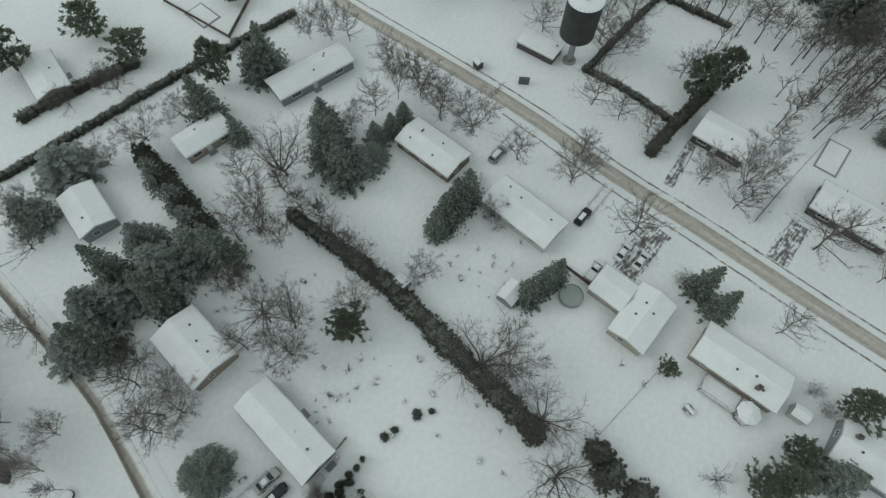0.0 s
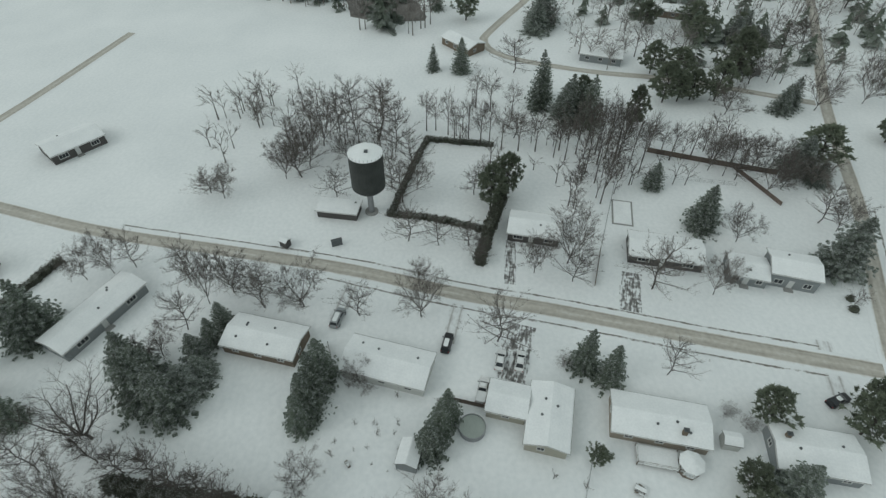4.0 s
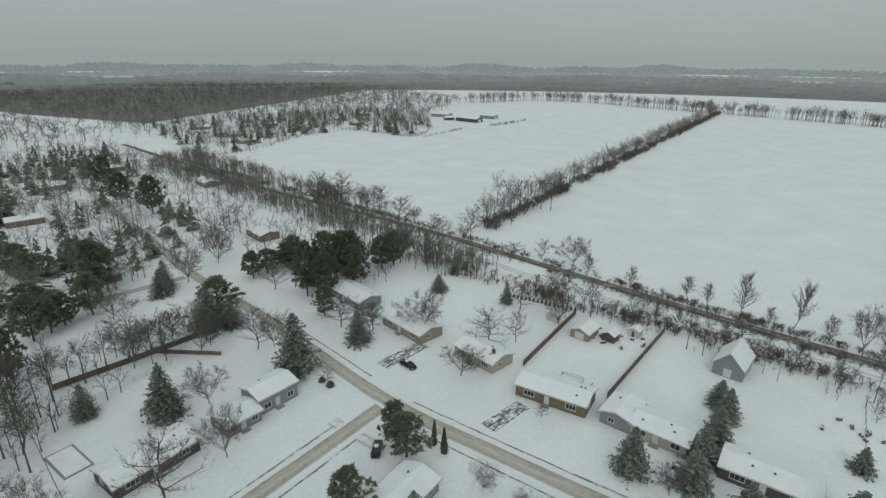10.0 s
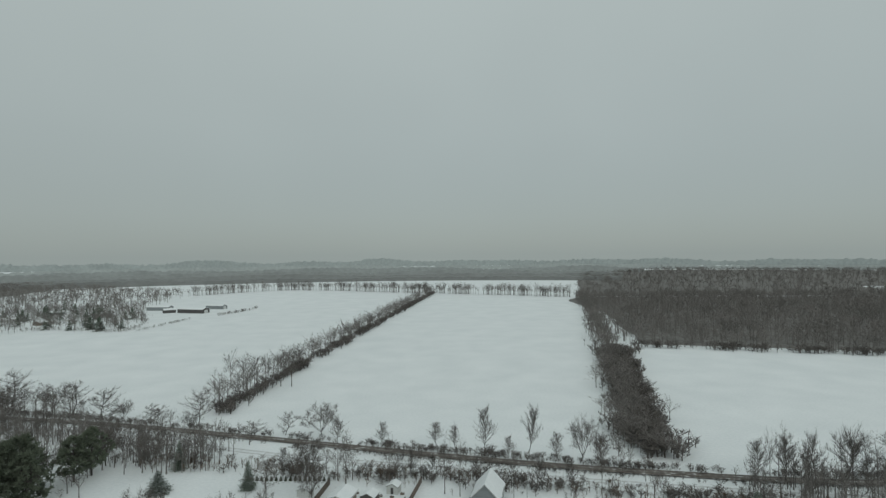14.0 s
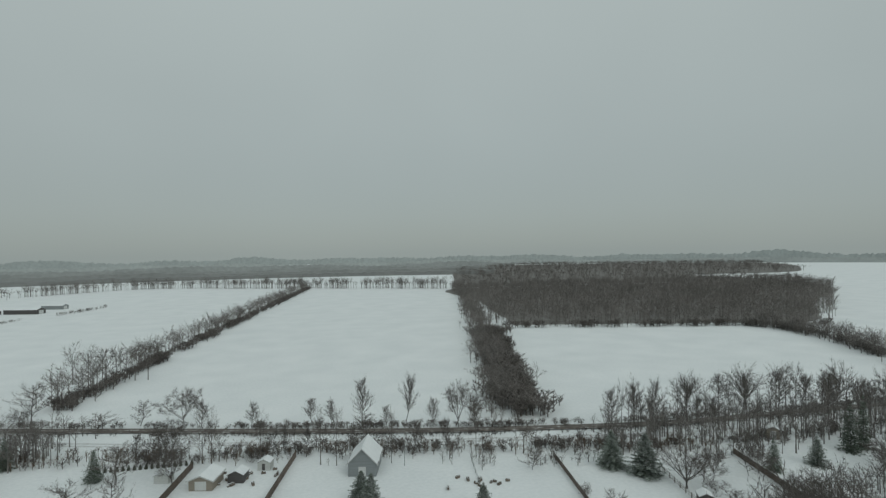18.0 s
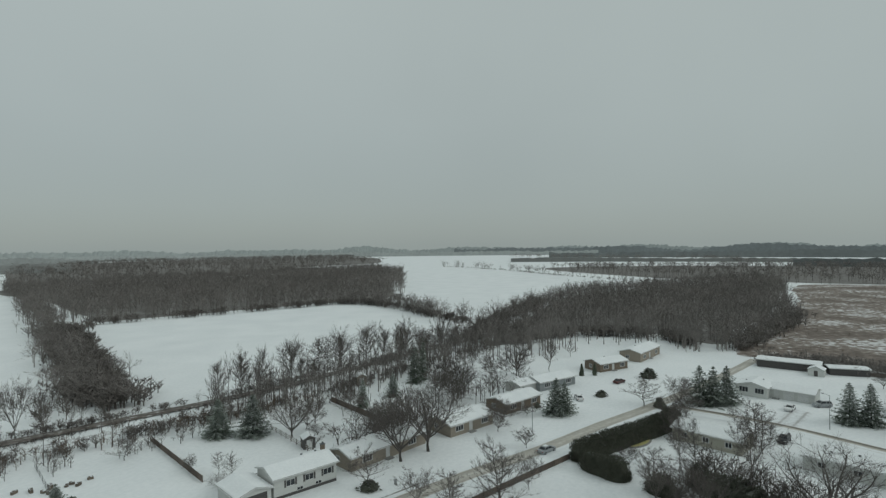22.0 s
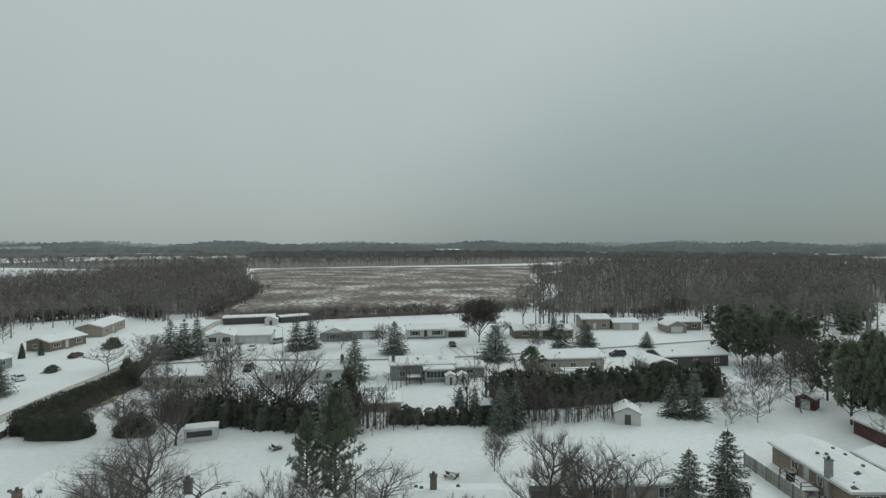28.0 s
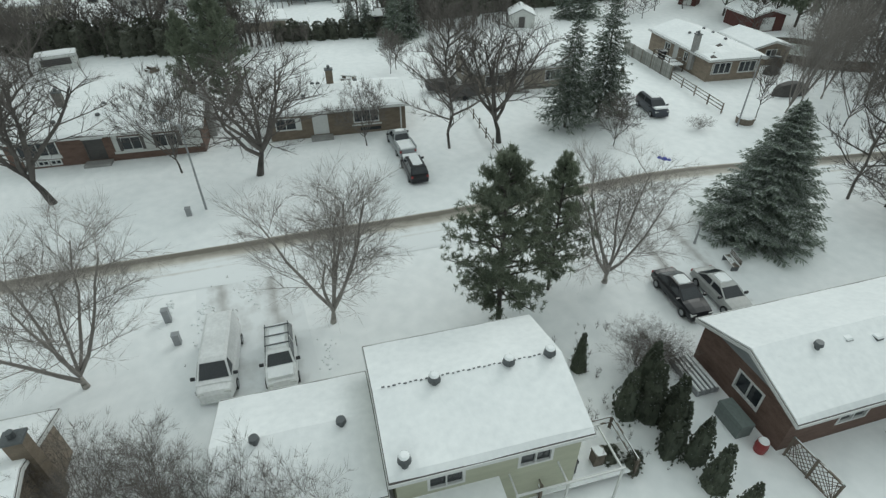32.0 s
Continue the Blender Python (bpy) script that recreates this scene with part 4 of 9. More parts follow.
         sides=([(0, 0.1, 4.8, 2.2, "garage")], [(0, 0.2, 1.0, 2.05, "door")], [], [])),
    dict(x=4.55, y=-29.36, turn=72.5, L=17.2, W=6.55, eave=2.8, wall="red_brick", label="red brick bungalow with grey gable siding and a snowy roof", front=1, gable="grey_siding", vents=0, snow=0.2, rise=0.342,
         sides=([(-4.5, 1.0, 1.8, 1.2, "window"), (0, 0.3, 1.0, 2.1, "door"), (4.5, 1.0, 1.8, 1.2, "window")], [(-5, 1.0, 1.2, 1.1, "window"), (1, 1.0, 1.2, 1.1, "window")], [], [(-0.6, 0.9, 1.7, 1.25, "window")])),
    dict(x=22.3, y=17.2, turn=72.5, L=14, W=7.0, eave=2.8, wall="orange_brick", label="tan brick bungalow with a gable chimney and snowy roof", front=1, vents=1, snow=0.2, chimney=(-7.25, -0.8, 4.9, "brown_brick")),
    dict(x=68.8, y=24.0, turn=-17, L=15.5, W=8, eave=2.8, wall="beige_siding", label="beige house with a snowy roof and wooden garden deck", front=1, vents=4, chimney=(1.0, -1.0, 4.8, "brown_brick")),
    # houses below the start of the flight
    dict(x=-0.3, y=-51.6, turn=72, L=12.5, W=8.5, eave=2.8, wall="tan_siding", label="tan bungalow under snow among shrubs", front=-1, vents=3),
    dict(x=-13.8, y=-88.0, turn=65, L=11.0, W=6.8, eave=2.8, wall="grey_siding", label="grey house with a square snowy roof beside spruces", front=-1, vents=1),
    dict(x=-39.0, y=-78.4, turn=-23, L=11.0, W=6.2, eave=2.7, wall="tan_siding", label="narrow house with a snowy roof near the fence", vents=1),
    dict(x=-64.4, y=-67.0, turn=-27, L=19, W=6.6, eave=2.7, wall="grey_siding", label="long grey bungalow under snow beside the crescent", vents=3),
    dict(x=-37, y=-121, turn=63, L=13, W=7, eave=2.7, wall="tan_siding", label="tan house with a snowy roof behind trees", vents=1),
    dict(x=-124.5, y=-99, turn=-42, L=14, W=9, eave=2.8, wall="dark_siding", label="lone dark house under snow at the field's edge", vents=1),
]
for spec in HOUSES:
    if spec.get("name") != "skip":
        house(**spec)


# ---- trees ----
GIRTH = (0.0165, 0.0085, 0.0048, 0.0030, 0.0022)


def finish_bare(rnd, segs, sprays, girth, twigs, fine, reach, thin=1.0, fall=0.2):
    """Turns a skeleton into trunk and crown one metre high and wide, then adds sprays of fine twigs."""
    top = max(b.z for _, b, _, _, _ in segs) * 1.06
    wide = 2.0 * sorted(math.hypot(b.x, b.y) for _, b, _, _, _ in segs)[int(len(segs) * 0.9)]
    fit = lambda p: Vector((p.x / wide, p.y / wide, p.z / top))
    trunk, crown = Geo(), Geo()
    for a, b, level, u, v in segs:
        ra, rb = (girth * GIRTH[level] * (1 - 0.62 * k) * (thin if level > 1 else 1.0) for k in (u, v))
        (trunk if level == 0 else crown).tube(fit(a), fit(b), ra, rb, 7 if level == 0 else (4 if level == 1 else 3))
    for p, d in sprays:
        p = fit(p)
        for _ in range(twigs):
            nd = (d + Vector((rnd.gauss(0, 0.62), rnd.gauss(0, 0.62), rnd.gauss(fall, 0.42)))).normalized()
            s = Matrix.Rotation(rnd.uniform(0, 6.28), 3, nd) @ (nd.orthogonal().normalized() * fine)
            q = p + nd * reach * rnd.uniform(0.0, 0.3)
            crown.add([q - s, q + s, p + nd * reach * rnd.uniform(0.5, 1.25)], [(0, 1, 2)])
    return trunk, crown


def leader_tree(seed, limbs=15, low=0.2, lift=0.75, twigs=8, girth=1.0, long=0.36, fine=0.0022):
    """A leafless tree with one stem to the top and rising side limbs."""
    rnd = random.Random(seed)
    segs, sprays, stem = [], [], [Vector((0, 0, -0.02))]
    for i in range(7):
        q = stem[-1] + Vector((rnd.gauss(0, 0.012), rnd.gauss(0, 0.012), 0.135))
        segs.append((stem[-1], q, 0, i / 7, (i + 1) / 7))
        stem.append(q)
    for k in range(limbs):
        f = low + (0.88 - low) * (k + rnd.random() * 0.6) / limbs
        j = min(6, int(f / 0.135))
        p = stem[j].lerp(stem[j + 1], (f / 0.135) % 1)
        a = k * 2.4 + rnd.uniform(-0.4, 0.4)
        d = Vector((math.cos(a), math.sin(a), lift * rnd.uniform(0.6, 1.3))).normalized()
        ln = long * (1.05 - 0.75 * f) * rnd.uniform(0.75, 1.2)
        pts = [p]
        for i in range(3):
            d = (d + Vector((rnd.gauss(0, 0.12), rnd.gauss(0, 0.12), 0.14))).normalized()
            q = pts[-1] + d * ln / 3
            segs.append((pts[-1], q, 1, i / 3, (i + 1) / 3))
            pts.append(q)
        sprays.append((pts[-1], d))
        for m in range(5):
            base = pts[1 + m % 3].lerp(pts[m % 3], rnd.random() * 0.6)
            e = (d + Vector((rnd.gauss(0, 0.6), rnd.gauss(0, 0.6), rnd.gauss(0.15, 0.3)))).normalized()
            mid = base + e * ln * rnd.uniform(0.22, 0.36)
            e2 = (e + Vector((rnd.gauss(0, 0.3), rnd.gauss(0, 0.3), 0.2))).normalized()
            end = mid + e2 * ln * 0.2
            segs += [(base, mid, 2, 0.2, 0.6), (mid, end, 3, 0.2, 0.8)]
            sprays += [(mid, e), (end, e2), (base.lerp(mid, 0.6), e)]
    return finish_bare(rnd, segs, sprays, girth, twigs, fine, 0.1, 0.6)


def wide_tree(seed, limbs=6, side=7, small=4, spread=0.75, twigs=5, trunk=0.2, girth=1.0, fine=0.0011, reach=0.085, n1=4, thin=1.0, fall=0.2):
    """A leafless tree that divides low into long curved limbs with branches all along them."""
    rnd = random.Random(seed)
    segs, sprays = [], []

    def rod(p, d, ln, level, n, up):
        pts = [p]
        for i in range(n):
            d = (d + Vector((rnd.gauss(0, 0.11), rnd.gauss(0, 0.11), up))).normalized()
            q = pts[-1] + d * ln / n
            segs.append((pts[-1], q, level, i / n, (i + 1) / n))
            pts.append(q)
        return pts, d

    def along(pts, f):
        k = min(len(pts) - 2, int(f * (len(pts) - 1)))
        return pts[k].lerp(pts[k + 1], f * (len(pts) - 1) - k), (pts[k + 1] - pts[k]).normalized()

    stem, up = rod(Vector((0, 0, -0.02)), Vector((rnd.gauss(0, 0.015), rnd.gauss(0, 0.015), 1)), trunk, 0, 2, 0)
    for i in range(limbs + 1):
        a = 2 * math.pi * i / limbs + rnd.uniform(-0.4, 0.4)
        out = spread * rnd.uniform(0.55, 1.25) if i < limbs else 0.15
        d = Vector((math.cos(a) * out, math.sin(a) * out, rnd.uniform(0.6, 1.0))).normalized()
        base = stem[-1] if i % 2 else stem[1].lerp(stem[2], rnd.uniform(0.2, 1))
        limb, e = rod(base, d, rnd.uniform(0.55, 0.72), 1, n1, 0.13)
        sprays.append((limb[-1], e))
        for j in range(side):
            f = 0.2 + 0.8 * (j + rnd.random()) / side
            q, along_d = along(limb, min(0.99, f))
            sd = Matrix.Rotation(j * 2.4 + rnd.uniform(-0.5, 0.5), 3, along_d) @ along_d.orthogonal().normalized()
            nd = (along_d * 0.8 + sd * rnd.uniform(0.6, 1.0) + Vector((0, 0, 0.12))).normalized()
            br, e = rod(q, nd, rnd.uniform(0.2, 0.32) * (1.1 - 0.45 * f), 2, 2, 0.08)
            sprays.append((br[-1], e))
            for k in range(small):
                q, bd = along(br, min(0.98, 0.25 + 0.75 * (k + rnd.random()) / small))
                sd = Matrix.Rotation(rnd.uniform(0, 6.28), 3, bd) @ bd.orthogonal().normalized()
                nd = (bd * 0.7 + sd * rnd.uniform(0.4, 1.0) + Vector((0, 0, 0.15))).normalized()
                tw, e = rod(q, nd, rnd.uniform(0.08, 0.14), 3, 1, 0.1)
                sprays += [(tw[-1], e), (q.lerp(tw[-1], 0.45), e)]
    return finish_bare(rnd, segs, sprays, girth, twigs, fine, reach, thin, fall)


def spruce_tree(seed, levels=17, arms=9, twigs=8, wide=0.03, power=0.8, foot=0.07, droop=0.2, gap=0.0):
    """Trunk and crown of a conifer one metre high and one wide: whorls of arms, each fringed with flat twigs on both sides."""
    rnd = random.Random(seed)
    trunk, crown = Geo(), Geo()
    trunk.tube((0, 0, -0.01), (0, 0, 0.5), 0.022, 0.014, 6).tube((0, 0, 0.5), (0, 0, 0.97), 0.014, 0.003, 5)
    for k in range(levels):
        f = (k + rnd.uniform(-0.3, 0.3)) / (levels - 1)
        f = min(1.0, max(0.0, f))
        z = foot + (0.97 - foot) * f
        reach = 0.5 * ((1 - f) ** power) * rnd.uniform(0.86, 1.1) + 0.014
        n = max(4, round(arms * (1 - 0.5 * f)))
        off = rnd.uniform(0, 6.28)
        for i in range(n):
            if rnd.random() < gap:
                continue
            a = off + 2 * math.pi * (i + rnd.uniform(-0.35, 0.35)) / n
            r = reach * rnd.uniform(0.7, 1.12)
            d = Vector((math.cos(a), math.sin(a), 0))
            s = Vector((-d.y, d.x, 0))
            sag, tip = droop * r * (1.25 - f), 0.10 * r

            def spine(u):
                return d * r * u + Vector((0, 0, z - sag * u * (1.6 - 0.6 * u) + tip * u ** 4 + 0.02 * (1 - f)))

            crown.add([spine(0) - s * 0.006, spine(0) + s * 0.006, spine(1.0)], [(0, 1, 2)])
            count = max(3, round(twigs * (0.45 + 1.3 * r)))
            for j in range(count):
                u = 0.12 + 0.9 * (j + rnd.random()) / count
                p = spine(min(1.0, u))
                for side in (-1, 1):
                    long = (0.028 + 0.24 * r * (1.12 - 0.8 * u)) * rnd.uniform(0.65, 1.15)
                    nd = (d * rnd.uniform(0.55, 1.0) + s * side * rnd.uniform(0.5, 1.0) + Vector((0, 0, rnd.uniform(-0.42, 0.06)))).normalized()
                    w = Vector((-nd.y, nd.x, rnd.uniform(-0.5, 0.5))).normalized() * wide * rnd.uniform(0.35, 0.6)
                    q = p + nd * long * 0.45
                    crown.add([p, q + w, p + nd * long, q - w], [(0, 1, 2, 3)])
    for _ in range(6):
        a = rnd.uniform(0, 6.28)
        d = Vector((math.cos(a) * 0.02, math.sin(a) * 0.02, 0))
        crown.add([d + Vector((0, 0, 0.93)), -d + Vector((0, 0, 0.93)), Vector((0, 0, 1.0))], [(0, 1, 2)])
    return trunk, crown


def pine_tree(seed, tufts=150, needles=16, foot=0.2, thin=0.34, small=1.0):
    """A pine: a tall trunk, upswept limbs and many needle tufts at their ends, uneven and with gaps."""
    rnd = random.Random(seed)
    trunk, crown = Geo(), Geo()
    trunk.tube((0, 0, -0.01), (0.01, 0, 0.45), 0.024, 0.018, 6).tube((0.01, 0, 0.45), (0, 0.01, 0.93), 0.018, 0.004, 5)
    for k in range(tufts):
        f = (k + rnd.random()) / tufts
        z = foot + (0.98 - foot) * f
        shape = 0.5 * min(1.0, (f + 0.25) * 1.6) * (1 - f) ** 0.55 * 1.15 + 0.02
        a = rnd.uniform(0, 6.28)
        r = shape * math.sqrt(rnd.uniform(0.12, 1.0)) * (1 + 0.22 * math.sin(3 * a + 5 * f + seed))
        c = Vector((r * math.cos(a), r * math.sin(a), z + 0.04 * rnd.random()))
        if rnd.random() < 0.4:
            trunk.tube((0, 0, max(0.1, z - 0.05 - 0.18 * r)), c, 0.007, 0.002, 3)
        size = small * rnd.uniform(0.05, 0.085)
        for _ in range(needles):
            d = Vector((rnd.gauss(0, 1), rnd.gauss(0, 1), rnd.gauss(0.35, 0.7))).normalized()
            s = d.orthogonal().normalized() * size * thin
            s = Matrix.Rotation(rnd.uniform(0, 6.28), 3, d) @ s
            q = c + d * size * rnd.uniform(0.0, 0.35)
            crown.add([q - s, q + s, q + d * size * rnd.uniform(0.8, 1.3) * (1, 1, 0.7)[rnd.randrange(3)]], [(0, 1, 2)])
    return trunk, crown


def great_pine(seed, limbs=84, tufts=24, needles=22):
    """An old pine: uneven limbs in loose whorls, needle tufts along their outer halves, gaps down to the trunk."""
    rnd = random.Random(seed)
    trunk, crown = Geo(), Geo()
    trunk.tube((0, 0, -0.01), (0.012, 0, 0.45), 0.022, 0.016, 7).tube((0.012, 0, 0.45), (0, 0.01, 0.97), 0.016, 0.003, 5)
    for k in range(limbs):
        f = (k + rnd.random()) / limbs
        z = 0.13 + 0.82 * f
        a = k * 2.4 + rnd.uniform(-0.5, 0.5)
        reach = 0.56 * min(1.0, 0.34 + f * 2.6) * (1 - f) ** 0.72 * rnd.uniform(0.62, 1.12) + 0.025
        rise = reach * rnd.uniform(0.02, 0.16) * (1 + 2 * f)
        tip = Vector((reach * math.cos(a), reach * math.sin(a), z + rise))
        root = Vector((0, 0, z - 0.02))
        trunk.tube(root, tip, 0.007, 0.002, 3)
        across = Vector((-math.sin(a), math.cos(a), 0))
        for _ in range(tufts):
            u = rnd.uniform(0.34, 1.04)
            c = root.lerp(tip, u) + across * rnd.gauss(0, 0.16 * reach * u) + Vector((0, 0, rnd.gauss(0.006, 0.012)))
            size = rnd.uniform(0.018, 0.032)
            for _ in range(needles):
                d = Vector((rnd.gauss(0, 1), rnd.gauss(0, 1), rnd.gauss(0.3, 0.7))).normalized()
                s = Matrix.Rotation(rnd.uniform(0, 6.28), 3, d) @ (d.orthogonal().normalized() * size * 0.11)
                q = c + d * size * rnd.uniform(0.0, 0.4)
                crown.add([q - s, q + s, q + d * size * rnd.uniform(0.7, 1.3)], [(0, 1, 2)])
    return trunk, crown


def bushy(seed, clumps=190, needles=13, round_top=0.5, small=1.0, lift=0.5):
    """A dense cedar or clipped shrub one metre high and wide: small leaf clumps over an uneven body."""
    rnd = random.Random(seed)
    crown = Geo()
    # a dark uneven body behind the leaves
    rings = [(f, 0.36 * (1 - max(0, f - 0.25) ** (1 / round_top) * 1.1)) for f in (0.0, 0.2, 0.4, 0.6, 0.78)]
    for f, r in rings:
        crown.v += [(q * math.cos(a), q * math.sin(a), f * 0.93) for a, q in ((i * 0.785, r * rnd.uniform(0.8, 1.12) * (1 + 0.15 * math.sin(2 * i * 0.785 + seed))) for i in range(8))]
    crown.v.append((0, 0, 0.84))
    crown.f += [(j * 8 + i, j * 8 + (i + 1) % 8, j * 8 + 8 + (i + 1) % 8, j * 8 + 8 + i) for j in range(4) for i in range(8)] + [(32 + i, 32 + (i + 1) % 8, 40) for i in range(8)]
    crown.k += [0] * 40
    for k in range(clumps):
        f = (k + rnd.random()) / clumps
        a = rnd.uniform(0, 6.28)
        r = 0.46 * (1 - max(0, f - 0.25) ** (1 / round_top) * 1.1) * math.sqrt(rnd.uniform(0.2, 1)) * (1 + 0.15 * math.sin(2 * a + seed))
        c = Vector((r * math.cos(a), r * math.sin(a), f * 0.93))
        size = small * rnd.uniform(0.055, 0.1)
        for _ in range(needles):
            d = Vector((math.cos(a) * 0.6 + rnd.gauss(0, 0.6), math.sin(a) * 0.6 + rnd.gauss(0, 0.6), rnd.gauss(lift, 0.6))).normalized()
            s = Matrix.Rotation(rnd.uniform(0, 6.28), 3, d) @ (d.orthogonal().normalized() * size * 0.32)
            crown.add([c - s, c + s, c + d * size], [(0, 1, 2)])
    return Geo().tube((0, 0, -0.02), (0, 0, 0.6), 0.04, 0.02, 5), crown


KINDS = {}
FULL = {"spruce": 1.2, "pine": 1.08, "slim": 0.82}


def kind_of_tree(key, makers, name, bark, leaf, group):
    """Meshes for the variants of a kind of tree, to be shared by all of its trees."""
    KINDS[key] = [(t.mesh("trunk", M[bark]), c.mesh("crown", M[leaf])) for t, c in makers], name, group


kind_of_tree("bare", [leader_tree(s, 17, 0.16, 0.7, 6, 0.95, 0.38, 0.0024) if s % 2 else wide_tree(s, 7, 7, 3, 0.7, 8, 0.22, 0.95, 0.0024, 0.12, 3, 0.6) for s in range(6)], "bare_tree", "bark", "twig", "bare trees")
kind_of_tree("slim", [leader_tree(20 + s, 21, 0.24, 1.9, 6, 1.15, 0.36, 0.0032) for s in range(6)], "bare_tree", "bark", "twig", "bare trees")
kind_of_tree("big", [wide_tree(40 + s, 8, 8, 3, 0.6, 6, 0.24, 1.45, 0.0012, 0.1, 5, 0.6) for s in range(4)], "bare_tree", "darkbark", "darktwig", "bare trees")
kind_of_tree("great", [wide_tree(140 + s, 7, 9, 5, 0.5, 8, 0.3, 1.75, 0.0009, 0.09, 5, 0.6) for s in range(3)], "bare_tree", "darkbark", "darktwig", "bare trees")
kind_of_tree("tall", [leader_tree(160 + s, 24, 0.16, 1.0, 14, 1.1, 0.36, 0.0014) for s in range(2)], "bare_tree", "bark", "twig", "bare trees")
kind_of_tree("oak", [wide_tree(170, 9, 10, 5, 0.62, 15, 0.24, 1.2, 0.0024, 0.1, 5, 0.8)], "bare_tree", "darkbark", "darktwig", "bare trees")
kind_of_tree("birch", [wide_tree(60 + s, 5, 10, 6, 0.42, 12, 0.11, 1.6, 0.0008, 0.12, 5, 0.4, 0.0) for s in range(3)], "birch_tree", "birch", "birchtwig", "birch trees")
kind_of_tree("bush", [wide_tree(80 + s, 20, 5, 3, 0.5, 6, 0.03, 0.4, 0.0016, 0.13, 3, 0.8) for s in range(4)], "bare_bush", "twig", "twig", "bare bushes")
kind_of_tree("spruce", [spruce_tree(s, 21, 11, 7, 0.06, 0.74, 0.05, 0.3) for s in range(4)], "spruce_tree", "bark", "spruce", "spruces")
kind_of_tree("fine", [spruce_tree(10 + s, 40, 17, 24, 0.017, 0.8, 0.05, 0.26) for s in range(2)], "spruce_tree", "bark", "spruce", "spruces")
kind_of_tree("airy", [spruce_tree(90 + s, 30, 12, 18, 0.018, 0.6, 0.16, 0.26, 0.12) for s in range(2)], "spruce_tree", "bark", "spruce", "spruces")
kind_of_tree("pine", [pine_tree(s, 190, 16, 0.2, 0.26) for s in range(4)], "pine_tree", "bark", "pine", "pines")
kind_of_tree("bigpine", [great_pine(7 + s) for s in range(2)], "pine_tree", "bark", "pine", "pines")
kind_of_tree("cedar", [bushy(s) for s in range(4)], "cedar_tree", "bark", "cedar", "cedars")
kind_of_tree("column", [bushy(50 + s, 420, 20, 1.0, 0.62, 1.0) for s in range(3)], "cedar_tree", "bark", "arborvitae", "cedars")
kind_of_tree("clipped", [bushy(70 + s, 150, 12, 0.2, 1.0) for s in range(4)], "cedar_tree", "bark", "cedar", "cedars")
kind_of_tree("shrub", [bushy(30 + s, 120, 14, 0.9) for s in range(2)], "evergreen_shrub", "bark", "cedar", "evergreen shrubs")
LABELS = {
    "bare": ("bare deciduous tree with spreading grey-brown branches", "tree"), "slim": ("slim leafless tree with upright thin branches", "tree"),
    "great": ("large leafless tree with dense fine twigs before the houses", "tree"), "oak": ("broad dark brown tree with a dense twiggy crown", "tree"), "tall": ("tall leafless tree with a dense upright crown", "tree"),
    "big": ("large leafless tree with a wide net of dark branches", "tree"), "birch": ("leafless birch with pale trunks and fine twigs", "tree"),
    "bush": ("low leafless bush of thin brown stems in snow", "bush"), "spruce": ("dark green spruce lightly dusted with snow", "tree"),
    "fine": ("tall dense spruce with snow on its drooping branches", "tree"), "airy": ("tall thin-crowned spruce with a bare lower trunk", "tree"), "pine": ("dark green pine with an uneven crown", "tree"),
    "bigpine": ("large dark pine with clumped needles beside the house", "tree"), "cedar": ("dark green cedar with a little snow", "tree"),
    "column": ("slender pointed green cedar dusted with snow", "tree"), "shrub": ("clipped dark evergreen shrub in the snow", "shrub"),
}
tree_rnd = random.Random(5)


def plant(key, rows, label=""):
    """Trees of one kind: x, y, height, crown width."""
    variants, name, group = KINDS[key]
    for x, y, h, w in rows:
        w *= FULL.get(key, 1.0)
        t, c = variants[tree_rnd.randrange(len(variants))]
        ob = thing(name, label or LABELS[key][0], LABELS[key][1], spot(x, y, tree_rnd.uniform(0, 360), w, h), group)
        part("trunk", t, None, ob)
        part("crown", c, None, ob)


# the crescent and its far side
plant("bare", [(-63.5, -2.8, 12.5, 10), (-66.7, -26.7, 10.6, 11), (-69.5, -36.4, 7.5, 9), (-70.7, -41.9, 10.6, 10.4), (-57.3, 12.0, 13, 11), (-64.1, -15.1, 8.7, 7.9), (-49.2, 42.5, 11, 6.4),
               (-85.5, -5.8, 12, 9.5), (-83.9, 1.2, 9, 7), (-75.0, 21.7, 10.5, 8), (-72.3, 29.6, 10.5, 8), (-77.6, 29.4, 14, 11), (-69.8, 45.9, 14, 12.3), (-68.0, 58.3, 11.5, 7.5), (-83.6, 69.6, 9.8, 8), (-89.7, 92.0, 12.4, 9.2)])
plant("slim", [(-77.4, 9.6, 9.9, 6), (-67.4, 112, 9, 7.2), (-110.9, 84.6, 10.7, 8.4), (-103.8, 43.9, 11, 9), (-101, 36, 10, 7)])
plant("bare", [(-127.6, -15, 16, 15), (-130.9, -26.5, 14, 13), (-109.9, -34, 13, 11), (-101.7, -24, 8.4, 8.7), (-109.4, -38, 10.7, 9), (-99, -7.7, 12, 10), (-104, -4, 10, 8), (-120, -34, 12, 11), (-116, -22, 11, 9)])
plant("bare", [(-140.4, 117.7, 12, 11), (-152.9, 142.3, 12, 10), (-102.4, 89, 11.8, 7.8), (-64.3, 86.3, 4.8, 4), (-117, 51, 14, 9)])
